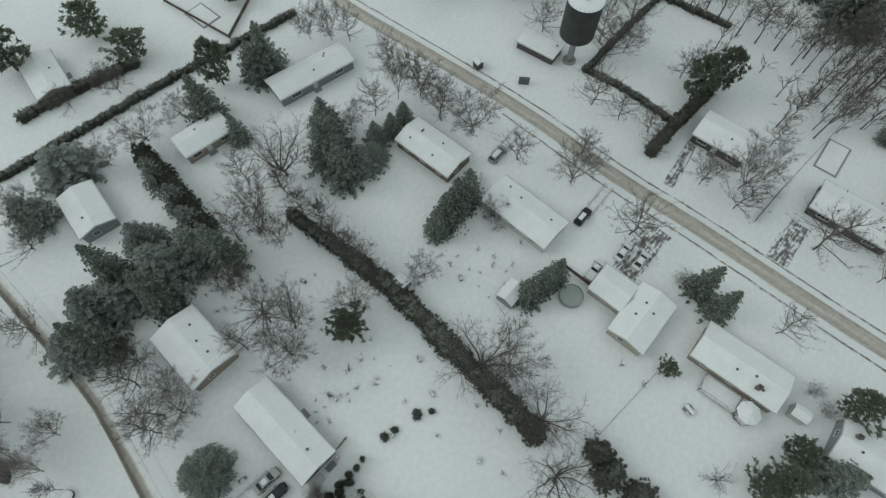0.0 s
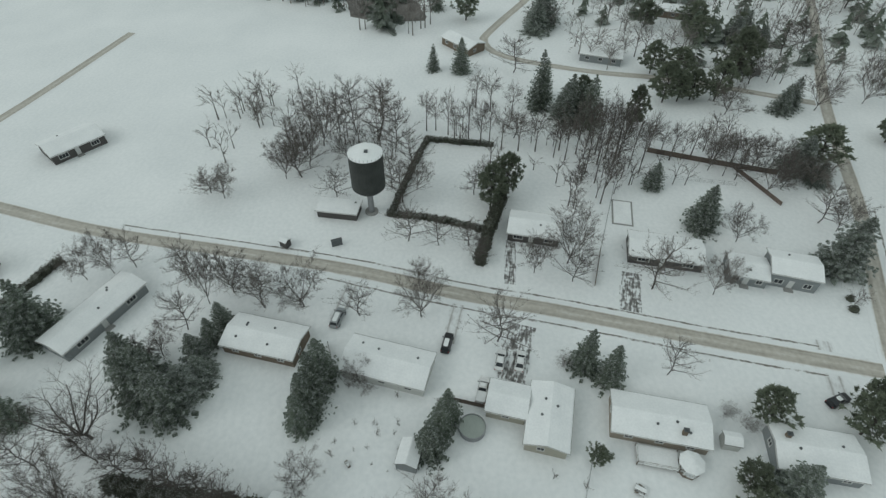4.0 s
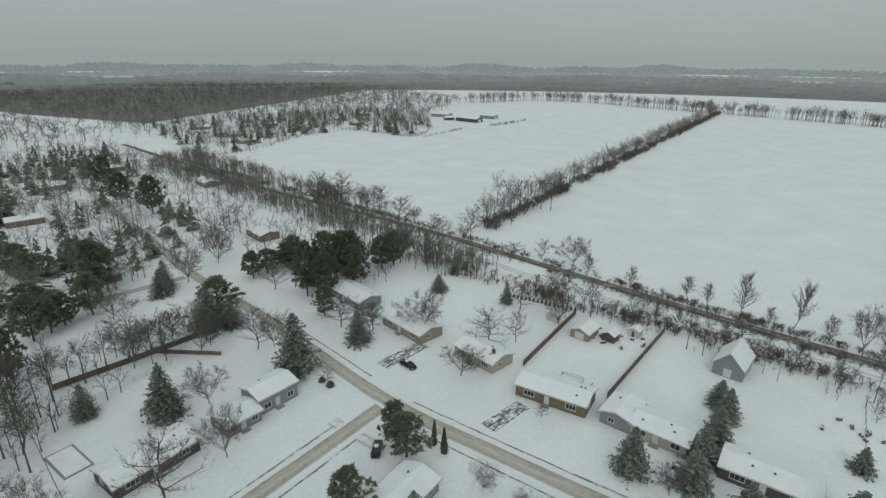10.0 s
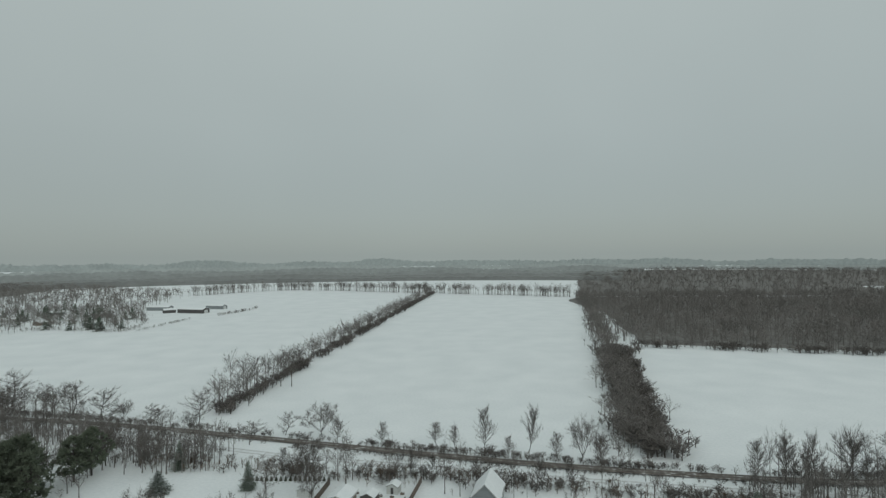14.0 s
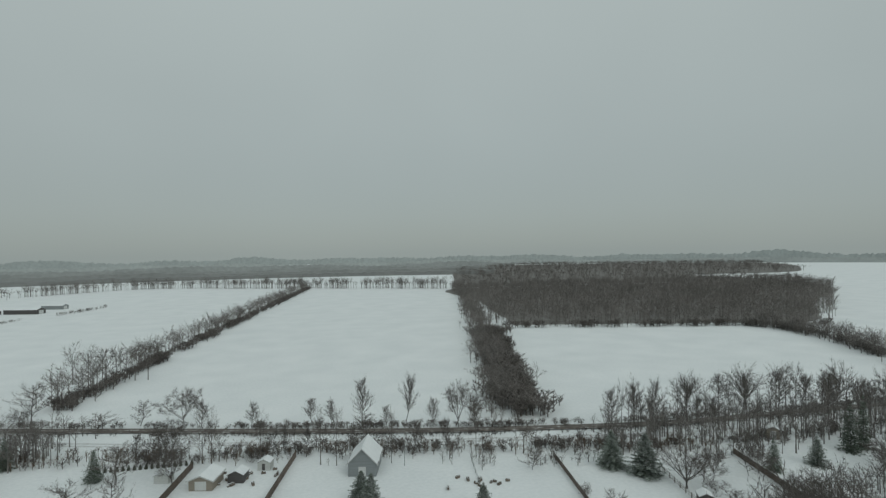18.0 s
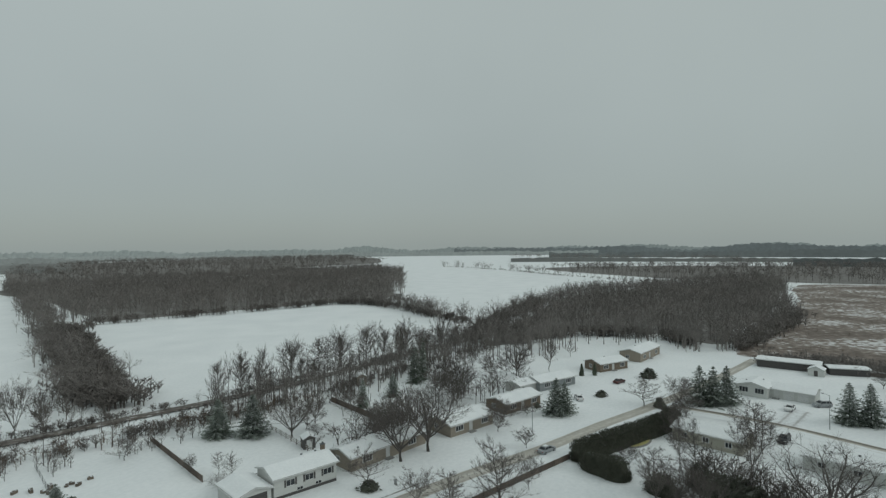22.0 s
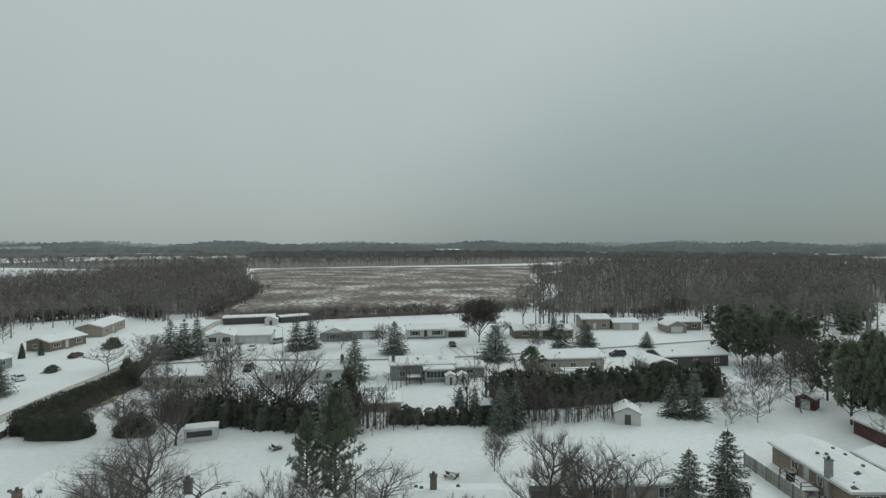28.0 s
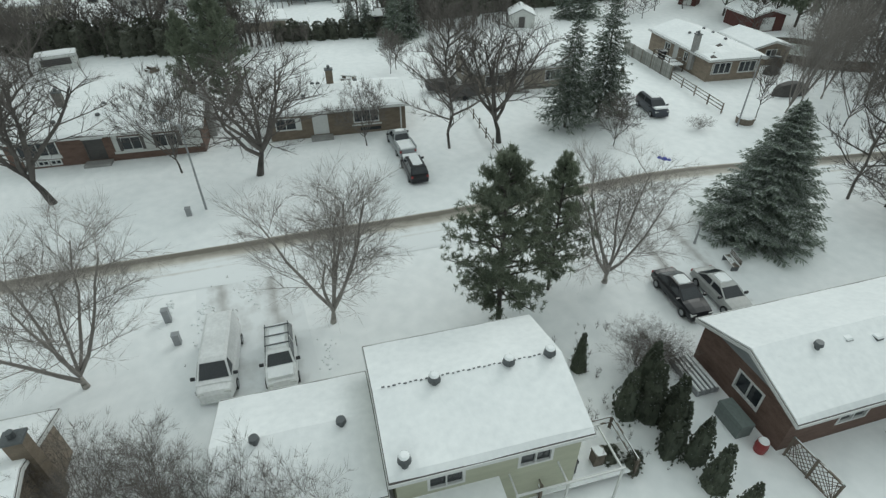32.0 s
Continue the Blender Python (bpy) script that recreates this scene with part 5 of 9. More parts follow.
# below the start of the flight
plant("big", [(-19.6, -4.2, 14, 14), (-39.3, -57.7, 14, 13.2), (-15.6, 8.8, 11, 11.5), (-7.8, 14.4, 11, 12)])
plant("bare", [(-10.4, -42.8, 10, 12), (-33.6, -90, 8, 10), (-61.4, -48.6, 12, 7.7), (-66.5, -34.5, 11, 8.5), (-72.9, -43.7, 11, 7.9), (-73.9, -51.7, 12, 8), (-78.5, -65, 10, 7), (-75, -74, 9.3, 7), (-31, -21, 6.5, 6.6), (-49, -14.1, 5, 6.5),
               (9.7, -46.9, 5.5, 8.8), (7.9, -52, 5.3, 8), (-6.8, -35.7, 9, 10), (6.1, -59.8, 5.2, 8.2), (-19.2, 37.9, 3.5, 5.1), (-2.7, -93.7, 6, 9), (-20, -30, 7, 8)])
plant("slim", [(-28.3, -33.6, 9, 6.7), (-31.9, -44.8, 10, 8), (-30.1, -39.8, 10, 7.9), (-33.5, -50, 9, 7), (-27, -29, 8, 6), (-35, -55, 9, 7), (-30, -36, 9, 7)])
# the corner lot and the main street
plant("bush", [(-21.1, 69.8, 5.2, 5), (-13.3, 67.1, 4.6, 4), (-8.7, 64.8, 5.2, 4.5), (-41, 50, 3, 3), (-52, 24, 2.5, 3.5), (-38.5, 52.5, 3, 3), (62, 86, 2.4, 4.5), (59.5, 4.6, 1.5, 3)])
plant("bare", [(-6.3, 59.3, 8.5, 8), (1.4, 62.2, 9.5, 9), (7.7, 65.6, 9.5, 7), (-37.2, 101.2, 8, 9), (-68.1, 111.8, 8.9, 7.2), (-16.2, 93, 3.7, 3), (9, 80.7, 6, 6), (-94.9, 143.8, 12, 9.9), (-110, 124, 9.9, 8.5), (-144, 134.8, 12, 10), (-163.8, 162, 9.8, 9.7), (-94, 150, 12, 10)])
# along the railway
plant("slim", [(26.5, 157.3, 16.5, 6.5), (40, 156.3, 17, 6), (45.9, 150.4, 9.9, 5), (58.1, 147.2, 10.8, 6.7), (-4.1, 169.9, 8.9, 4.5), (13.3, 166.7, 8.8, 6), (18.2, 164.3, 9.1, 5), (33.4, 155.5, 7.7, 4), (4.2, 146.5, 8.7, 3), (44.1, 131, 10, 4), (36.3, 135, 9, 4.4), (-17.9, 174, 9.6, 6), (-30.9, 152, 8, 4), (22, 140, 8, 5), (10, 147, 7, 4)])
plant("bare", [(53.9, 149.3, 14.5, 7.5), (-37.1, 186.4, 7.5, 7.4), (-46.9, 186, 5.6, 8), (25.7, 145.3, 9, 8.8), (-123.5, 218, 13, 13), (-133, 222, 12, 12), (-100, 208, 8, 8), (-88, 203, 8, 7), (-72, 196, 6, 6)])
plant("slim", [(93.1, 129.5, 13.5, 6.6), (100.6, 128.7, 14.5, 8), (107.6, 128.3, 15.5, 6), (113.6, 125.2, 16, 9.5), (137.8, 126.2, 15.4, 7.2), (149.6, 123.2, 15.6, 10), (157.4, 123.0, 14.0, 7.8), (169.6, 121.2, 13.3, 10), (127.5, 127.9, 8, 5.3), (190.7, 118.5, 11.8, 9.8), (199.1, 114.2, 10, 7.8), (207.4, 109.9, 9, 8.8), (179, 118, 11, 8), (118, 124, 10, 6), (122, 122, 8, 5)])
plant("bare", [(112.2, 100, 9.3, 4.7), (164.2, 75.6, 5.9, 7.7), (63, 96.7, 3.7, 3), (66, 88.2, 5.2, 2.9), (139.2, 72.7, 3.5, 1.9), (91, 90.3, 3, 4.9), (91.6, 86, 2.8, 4), (128, 53.3, 3.3, 6.1), (120.3, 57.2, 5.2, 9.2), (78, 78.9, 2.6, 3.2)])
plant("big", [(86.9, 94.3, 9.5, 11), (88.2, 64.4, 14, 15), (95.4, 62.4, 15.5, 16), (151.4, 137.7, 12.8, 12.2), (136.2, 76.4, 11.8, 9.8), (165.5, 72.4, 11.5, 9.4)])
plant("slim", [(162.6, 118.3, 15.2, 10), (175, 64.2, 13, 7.8), (140.6, 138, 11.5, 9.2), (168, 112, 14, 8)])
plant("bare", [(60.1, 114.8, 5.5, 5.5), (108.3, 95.1, 6.9, 5.5), (133, 82.9, 8.2, 10), (130.6, 76.4, 9.2, 10), (97, 73.9, 9, 9), (104, 70.5, 10, 10), (75.5, 62.6, 8, 7), (82, 39.6, 11, 8), (77.2, 46.5, 6, 6.6), (74.3, 51.3, 6, 5.6), (89, 36.9, 6.7, 4.8), (109.6, 96, 7, 5), (112.2, 103, 7.6, 4.5), (137.2, 85, 6, 6.7), (113.5, 54.6, 6, 6.5), (107.3, 44.9, 4.3, 4.9), (165.3, 71.3, 11, 9.5), (65.6, 91.7, 4.5, 3)])
plant("bare", [(131.4, 18.6, 9, 7.5), (145.7, 17.9, 7.2, 8), (150.3, 28.8, 8.2, 9.5), (136.5, 2.8, 9, 9), (99, 17.4, 8.4, 7.3), (94.3, 16.2, 8.1, 6), (89.4, 10.6, 10, 6), (156.3, -28.9, 5.7, 7), (155.6, -39.9, 5.5, 5.5), (201.8, -28.9, 5.6, 6.5), (136.6, -95.6, 5, 5.7), (131.4, -79.8, 5, 5.5), (64.9, -31.5, 6.2, 4), (71.7, -85.4, 6, 5.3), (73.3, -91.9, 9.9, 6), (88.6, -127.6, 7, 6.2), (66, -95, 7, 7)])
plant("big", [(99.1, -7.7, 13.5, 16), (91.5, 9.5, 11, 9), (75.5, 10.9, 8.5, 11.5), (70.5, 14.5, 7.5, 9)])
plant("bare", [(72.7, 42.6, 7.4, 6), (104.7, 94.6, 7.6, 4.2), (105.2, 91.3, 7.2, 4.7), (125.4, 105.8, 5, 4.8), (153.3, 65.8, 9.4, 6.2), (203.6, 66.1, 7, 4.7), (92.6, 95.5, 6.4, 7), (96.9, 96.8, 7.2, 6.2), (150.9, 145.4, 6.2, 6.1), (79.1, 37.5, 11, 8.3), (107.2, 23.5, 4.8, 4.2), (76.7, 40.1, 4.8, 4.1), (102.3, 75.2, 5.7, 5.7), (101.8, 79.1, 7.2, 5.8), (126.4, 73.4, 7.3, 8.8), (166.6, 89.5, 9.6, 7), (167.4, 84.5, 11.7, 6.9), (95.2, 76.6, 4.6, 6.4), (78.4, 69.1, 2.5, 3.2), (155.1, 20.7, 8, 7), (115.1, 2.9, 11.3, 8.4), (148, 7.1, 3.7, 4.4), (159.7, -42.3, 6.5, 5.5), (146.2, -87.3, 5.9, 7.7), (161.7, -85.5, 4.4, 5.5), (160.2, 19.9, 7, 4.8), (90.6, -9.5, 3.3, 2.9), (85.8, -27.1, 2.5, 3.6)])
# the near south street
plant("great", [(46.8, -7.6, 12.6, 13.0), (51.8, 8.9, 14.2, 12.5), (39.8, -30.5, 14.2, 11)])
plant("bare", [(51.3, -1.6, 10.2, 7.0)])
plant("bare", [(11.8, -49.8, 10.2, 8.5), (24.2, -76.7, 10.5, 9)])
plant("bare", [(46.8, -18.8, 7.0, 5), (32.7, -39.8, 5.5, 4.5), (66, -33, 6, 4)])
plant("tall", [(41.5, -25.5, 14.8, 8.0)])
plant("oak", [(150.7, -70.7, 14.5, 12.5)])
plant("slim", [(28.3, -57.6, 8, 3.5)])
plant("birch", [(24.8, -5.3, 11.4, 9.0), (27.8, 8.5, 10.8, 9.5), (18.0, -22.8, 9.8, 8.8), (27.6, -62.4, 12.4, 5), (28.1, -66.6, 12.8, 6), (27.6, -70.2, 12.2, 5.5)])
plant("bush", [(13.2, 3.9, 7.0, 4.8), (11.6, 1.6, 6.6, 4.4), (17.8, 6.2, 5.0, 4.5), (19.6, 9.0, 4.8, 5), (15.6, 6.8, 5.8, 5.5), (13.0, 5.8, 6.4, 5.5), (11.2, -19.2, 2.6, 3.2), (11.7, -18.7, 2.8, 3.6), (10.9, -19.7, 2.5, 3.3), (30.3, -50.4, 1.5, 2.4)])
plant("bare", [(36, -87, 9, 7), (30, -80, 10, 7), (24, -78, 9, 6), (20, -86, 10, 8), (40, -93, 10, 7), (15, -91, 9, 8), (28, -98, 10, 8), (10, -80, 9, 8), (22, -64, 8, 6), (46, -84, 8, 6)])
plant("big", [(40, -106, 11, 11), (33, -112, 12, 12), (27, -104, 11, 11), (38, -122, 12, 12), (60, -136, 11, 11), (72, -122, 10, 10), (66, -128, 9, 9), (22, -94, 12, 11)])
plant("bare", [(80, -118, 9, 7), (88, -122, 10, 8), (78, -128, 9, 7), (96, -128, 10, 8), (84, -135, 9, 8), (66, -116, 10, 8)])
# evergreens
plant("spruce", [(-50.7, 27.1, 12.5, 5.6), (-48, 31.1, 11.5, 5.6), (-88, 62.4, 13.5, 7.6), (-103.9, 56.2, 8, 5.6), (-74.5, 88, 15.5, 11.5), (-67.8, 105.5, 9.5, 7.4), (-61.1, 144.3, 5.9, 6), (-143.2, 32.6, 19, 7.9), (-136.2, 40.4, 15, 10), (-133.9, 45.9, 16, 8.6), (-168.4, 1, 9.4, 4.6), (-166.8, 10.3, 12.2, 7.4), (-220.9, 2.9, 13.9, 6.7), (-143.1, 111, 10, 7), (-27.7, 55.2, 10, 7), (2.3, 84.1, 10, 6.9), (20, 77.1, 10, 7.9), (35, 80.3, 11, 9.5), (12.5, 84.0, 8.5, 6.6), (14.5, 91.5, 8.5, 6.5)])
plant("spruce", [(17.2, 98.5, 8.8, 6.2), (19.8, 107.5, 7.9, 5.8), (-109.7, 96.4, 11.5, 10), (-104.7, 99.2, 7.2, 6.6), (83.4, 103.4, 9.8, 8.2), (112.9, 94.9, 7.7, 3.9), (125.4, 93.9, 6.9, 5), (18.6, 111.9, 6.9, 6), (41.6, 100.7, 5.5, 4.4), (141.4, 97.1, 12.4, 5.4), (146.4, 97.2, 14, 4.5), (159.3, -16.4, 10.2, 7.0), (160.4, -20.6, 10.2, 7.0), (120.7, -24.8, 10.5, 7.1), (144.4, -41.4, 9.2, 8.8), (126.5, -63.8, 10.4, 9.9), (159.8, 16.2, 10.8, 7.5), (160.8, 12.9, 10.6, 7.5), (164.2, 9.9, 10.4, 7.5), (78.7, 109.7, 9, 7.5), (132.6, 47, 9.6, 7.2), (135, 45.6, 8.4, 6)])
plant("spruce", [(126.7, -84.6, 9.5, 7.2), (126.7, -93.7, 8, 7), (92.5, -38.6, 4, 3), (81.7, -41.5, 6.9, 4.2), (135.1, -98.9, 7.8, 7), (146.8, -95.6, 7.3, 6), (124.6, -113.3, 4.8, 5), (83.4, -37.3, 6.8, 3.6), (78.0, -39.6, 8.8, 4.4), (79.4, -43.0, 8.4, 4.6), (71.8, -75.2, 8.8, 5.5), (73.6, -72.0, 7.5, 4.6)])
plant("spruce", [(84.5, -12.5, 11, 5.5), (86.8, -15.5, 9, 5)])
plant("spruce", [(-61.7, 159.7, 8.2, 4.2), (-38.4, 144.2, 7.5, 4.4)])
plant("airy", [(38.8, -38.8, 11.6, 6.6), (38.4, -43.4, 13.0, 7.2)])
plant("fine", [(15.8, -37.1, 11.0, 9.4)])
plant("bigpine", [(19.0, -14.2, 12.3, 8.2), (19.6, -19.0, 10.6, 5.2), (61.8, -9.4, 14.5, 6.8), (64.3, -6.5, 11.5, 5.0)])
plant("pine", [(-37, 71.5, 9.5, 9.0), (-41, 74.5, 9, 7.5), (-40.3, 56.5, 8.5, 7.5), (-24, 48, 6.8, 7.5), (-21.6, 44.8, 5.7, 6.5), (-29.3, 48.9, 6, 6), (-15.4, -28.3, 9, 7.6), (-33.5, 25.8, 4.2, 4.0)])
plant("pine", [(108.8, -64.1, 6.6, 6.6), (-96.5, 14.0, 13, 8.5), (-102, 18.4, 12, 8), (69.3, -107.3, 11.5, 7.7), (58.6, -96.6, 14, 7.9), (59.2, -103.7, 15, 9.5), (54.8, -102.1, 14, 9), (57.9, -114.4, 12.2, 9), (47, -99.3, 13, 9), (110.6, -129.1, 13, 8.8), (115.1, -142.6, 12, 9.4), (109.8, -150.2, 11, 11), (92.7, -137.4, 11, 9.9), (48.4, -128.3, 11, 9.7), (56.4, -126, 12, 10)])
plant("spruce", [(-50.2, -20.6, 12, 6.4), (-46.6, -21.4, 13.5, 6.6), (-43.0, -22.2, 13, 6.2), (-40.2, -22.8, 11, 5.4), (-41.2, 1.8, 10.5, 4.6), (-38.4, 0.4, 11.5, 5.2), (-35.6, -1.2, 11, 5.6), (-54.2, -44.2, 8.5, 5.6), (-58.4, -42.6, 7.5, 4.6), (-62.6, -41.8, 7, 4.2), (-50.2, -51.8, 11, 7), (-53.4, -56.4, 10.5, 7), (-43.3, -45.7, 14, 8), (-47.6, -44.1, 8.5, 8), (-50.5, -42.5, 7, 6), (1.6, -72.1, 11, 10), (-10, -64.9, 13, 11.5), (8.9, -70.4, 9, 10.5), (-1.6, -68.7, 9, 9.6), (-16, -62, 12, 9), (-13, -72, 11, 9), (-19.5, -98.8, 9, 13), (-44.7, -81.6, 14, 8.4), (-58.8, -77.9, 12, 7.5), (-42.5, -71.5, 9, 5.2), (-26, -80, 10, 6), (-23, -72, 10, 6.5), (-20, -66, 11, 7), (-8, -97, 9, 9)])
plant("cedar", [(-12.5, 22, 4.2, 6.5), (-15, 19.5, 4.5, 5.5), (-11.5, 27.5, 3.8, 6.5), (-10, 31, 3.5, 6), (-13.2, 8.2, 4.5, 5.0)])
plant("pine", [(-92, 126, 14, 11), (-88, 137, 14, 11), (-97.5, 141, 15, 12), (-100, 131, 12, 10), (-87, 154, 12, 11), (-84.6, 158, 13, 10), (-122, 135, 8.4, 11), (-120.7, 148, 9.6, 9.8), (-105, 156, 11, 10)])
plant("column", [(-30.9, 75.3, 6.2, 1.6), (-33.6, 76.8, 6.0, 1.6), (13.3, -15.6, 3.2, 1.0), (10.2, -17.6, 4.0, 1.9), (9.0, -16.4, 4.2, 2.0), (9.8, -15.6, 3.4, 1.8), (8.0, -17.0, 4.0, 1.9), (7.0, -15.8, 4.0, 1.9), (6.0, -16.4, 3.4, 1.6), (4.6, -15.8, 3.6, 1.4), (3.0, -15.6, 3.0, 1.2)])
plant("column", [(175.6, 53.3, 4.2, 1.8), (178.3, 49.7, 4.4, 1.8)])
plant("shrub", [(183.6, 33.5, 3.2, 7.0), (154.6, 41.3, 1.8, 4.5), (135.7, 53.5, 1.4, 2.5), (8.2, -12.6, 1.5, 1.6), (7.4, -13.4, 1.3, 1.4)])
plant("pine", [(-187.5, 97, 10, 11), (-146.5, 88.8, 13, 10), (-146, 72.2, 13, 11), (-165, 74, 11, 9), (-141.5, 45.1, 11, 9), (-202.4, 82.9, 9.6, 11), (-146.5, 77, 10, 8), (-295.8, 125.5, 11, 14), (-287.8, 141.9, 10, 15), (-210, 14.4, 11, 11), (-198, 118, 7, 8), (-84.5, 114.7, 9, 7)])
plant("shrub", [(-63.2, 85.4, 1.5, 2.4), (-66, 86.2, 1.4, 2), (44, -47, 1.2, 1.2), (75.0, 62.0, 1.8, 4.5), (151, 25, 3, 4), (47, -57, 1.1, 1.1)])

# --- more trees of the gardens and streets
plant("spruce", [(-45.6, -50.4, 17, 9.3), (-62.2, -76.9, 14.8, 8.4), (-88.9, -114.2, 9.2, 10.2), (-17.1, -56.6, 17, 7.4), (-5.4, -72.8, 15.8, 7.6), (-5, -61.6, 17, 7.4), (6.6, -65.5, 17, 7.2), (-198, 40.1, 12.8, 10.7), (-149.4, 35.4, 13.5, 6), (-139.7, 39.9, 10.5, 8.2), (-137.2, 43.9, 12.5, 7), (-188.3, 111.5, 10, 10.1), (-240, 109, 14.2, 13), (-237.4, 67.8, 17, 11.9), (-139.5, 106.3, 9.2, 7), (-92, 65, 9.8, 7)])
plant("pine", [(-53.9, -84.5, 13.2, 8.7), (-78.1, -98.2, 7.2, 8.1), (-161.4, 80.9, 10.2, 13), (-147.5, 81.4, 9.5, 9.8), (-130.2, 57.9, 13.8, 7.8), (-117.6, 142.6, 7.5, 13)])
plant("bare", [(-76.8, -69.1, 12, 7.2), (-67.8, -46.1, 15.5, 6.5), (-42.4, -87.6, 5.5, 7.5), (-41.5, -104.3, 8.2, 8.6), (-4.2, -43.7, 11.2, 6.6), (-6.3, -39.5, 8.8, 4.2), (-12.7, -52.6, 9, 5.5), (-15.1, -50.6, 7.5, 4.8), (-12.6, -72.2, 5.2, 4.8), (-103.9, -55.9, 7.2, 9.3), (-33.6, -112.1, 5.5, 7), (-25, -92.9, 7.5, 6.5), (-55.5, -51.4, 7.8, 7.7), (-71.7, -3.3, 8.5, 5.5), (-84.3, 164.9, 14.5, 13), (-69.9, 161, 11.2, 10.2), (-70.3, 199.6, 13.8, 9.7), (-53.6, 115.9, 12.8, 11.2), (-76.5, 110.7, 9.8, 11), (-33.3, 141.5, 9, 9.1), (-23.7, 145.7, 12, 10), (-20.8, 136.4, 8.8, 8.1), (-35.9, 116.4, 9.8, 11.2), (-24.4, 183.2, 11.5, 11.5), (1.9, 159.8, 4.5, 10.2), (-2.2, 145.3, 2, 7.5), (-118.6, 81, 7.2, 7.5), (-125.3, 80, 7.2, 7.6), (76.4, -107.1, 8.8, 9.1), (24.1, -73.3, 13.5, 6.2), (30.5, -100.4, 11.5, 8), (33.8, -95.6, 10.8, 6.9), (31, -88, 11, 5.7), (163.5, -73.2, 11.2, 6.1), (128.2, 1.3, 9.2, 7.8), (106.6, 11.7, 9.5, 7.9), (114.5, 15.3, 10, 6.7), (35.3, -43.5, 4.2, 4.2)])
plant("big", [(-11.4, -38, 17, 9.3), (-150.2, 207.5, 17, 13), (-141.6, 209.3, 17, 13)])
plant("pine", [(101.8, -118.9, 12.2, 8), (96.7, -118.1, 13.5, 7.6), (96.1, -122.6, 12.8, 7.4), (96.8, -129.1, 11.5, 6.6), (96.3, -135.3, 11.2, 6.5), (54, -96.1, 16, 4.4), (50.1, -97.7, 16.5, 4.5)])
plant("big", [(71, -105.5, 11.8, 9.4), (76.1, -122.2, 11.8, 8.8), (76.6, -133.9, 10.8, 8.7)])
plant("bare", [(83.1, -120.5, 9.5, 6.9), (71.7, -131.5, 10.5, 5.9), (68, -89.3, 9.8, 6.3), (65.4, -82.9, 5, 3.9), (66.7, -78.1, 4.8, 4.5), (73.1, -141.1, 10.8, 6), (71.4, -144.8, 10.8, 5.8)])

# --- groves behind the crescent, along the side streets and below the start
plant("bare", [(-113.9, -32.4, 12.8, 9.2), (-124.0, -30.1, 16.8, 13.7), (-130.7, -21.5, 18, 12.4), (-120.8, -10.1, 18, 9.3), (-104.4, -10.4, 11.2, 8.5), (-113.6, -5.8, 11.5, 8.9), (-116.8, -37.8, 8.2, 7.8), (-138.0, -14.7, 12.9, 10.3), (-83.6, 7.9, 7.9, 7.5), (-101.7, -51.9, 9.4, 8.9), (-101.8, 10.4, 8.2, 8.4), (-104.5, 15.2, 9.9, 8.5), (-91.3, 33.2, 8.2, 6.8), (-110.9, 73.4, 12.4, 9.8), (-166.5, 28.0, 12.5, 13.7), (-127.1, 23.4, 9.5, 11.1), (-138.6, 89.1, 9.6, 11.6), (-177.3, 124.9, 13.5, 14), (-120.4, 144.5, 12.3, 10.6), (-86.6, 94.8, 9.9, 7.7), (-102.8, 97.0, 9.1, 8.4), (-101.0, 84.6, 11.1, 9.5), (-157.0, 217.8, 18, 14), (-146.3, 221.0, 18, 14), (-105.6, 204.2, 14.4, 12.7), (-83.7, 198.0, 8.1, 9.6), (-90.6, 140.8, 11.9, 10.6), (-29.4, 121.9, 10.0, 6.1), (-157.4, 104.6, 10.3, 12.8), (-183.3, 135.4, 10.4, 12.6), (-106.5, 78.8, 9.2, 9.5), (-113.0, 91.6, 8.8, 8.5), (141.1, 86.5, 10.1, 10.9), (140.8, 81.8, 10.8, 12.5), (156.5, 77.3, 8.3, 8.6), (97.9, 78.7, 6.1, 7.1), (-33.7, -63.6, 12.0, 7.0), (-29.0, -57.7, 13, 7.4), (-24.4, -49.3, 13, 7.0), (-22.1, -57.1, 13, 7.2), (-25.1, -53.8, 13, 6.0), (-8.1, -98.7, 11.0, 7.3), (9.7, -56.9, 13, 8.2), (14.2, -48.5, 13, 8.0), (-21.8, 0.3, 13, 11.5)])
plant("spruce", [(-205.8, 43.8, 16.0, 14), (-192.3, 117.2, 10.5, 8.1), (-186.6, 121.4, 7.6, 7.0)])
plant("pine", [(-198.7, 100.1, 10.5, 14), (-112.3, 102.5, 12.0, 13.5), (-296.3, 65.4, 14.7, 14), (-266.8, 77.3, 18, 14), (-292.7, 110.2, 16.0, 14), (-272.6, 124.4, 14.6, 14), (-97.3, 124.1, 18, 10.1), (-97.2, 134.2, 18, 11.4), (-94.0, 144.6, 15.7, 11.8), (-122.8, 128.8, 9.6, 8.1), (-121.8, 144.0, 7.4, 8.5), (-158.0, 98.7, 17.7, 14), (-248.4, 178.2, 16.2, 14), (-220.1, 172.2, 18, 14), (-290.0, 200.4, 18, 14), (-36.4, -130.7, 11.7, 12), (-52.8, -121.2, 9.8, 10.4), (-51.1, -107.7, 8.5, 9.7)])
plant("shrub", [(-1.7, -14.0, 1.3, 2.0), (-7.4, -10.7, 1.5, 2.4), (-3.4, -13.0, 1.2, 1.8), (-9.0, -8.6, 1.0, 1.5)])


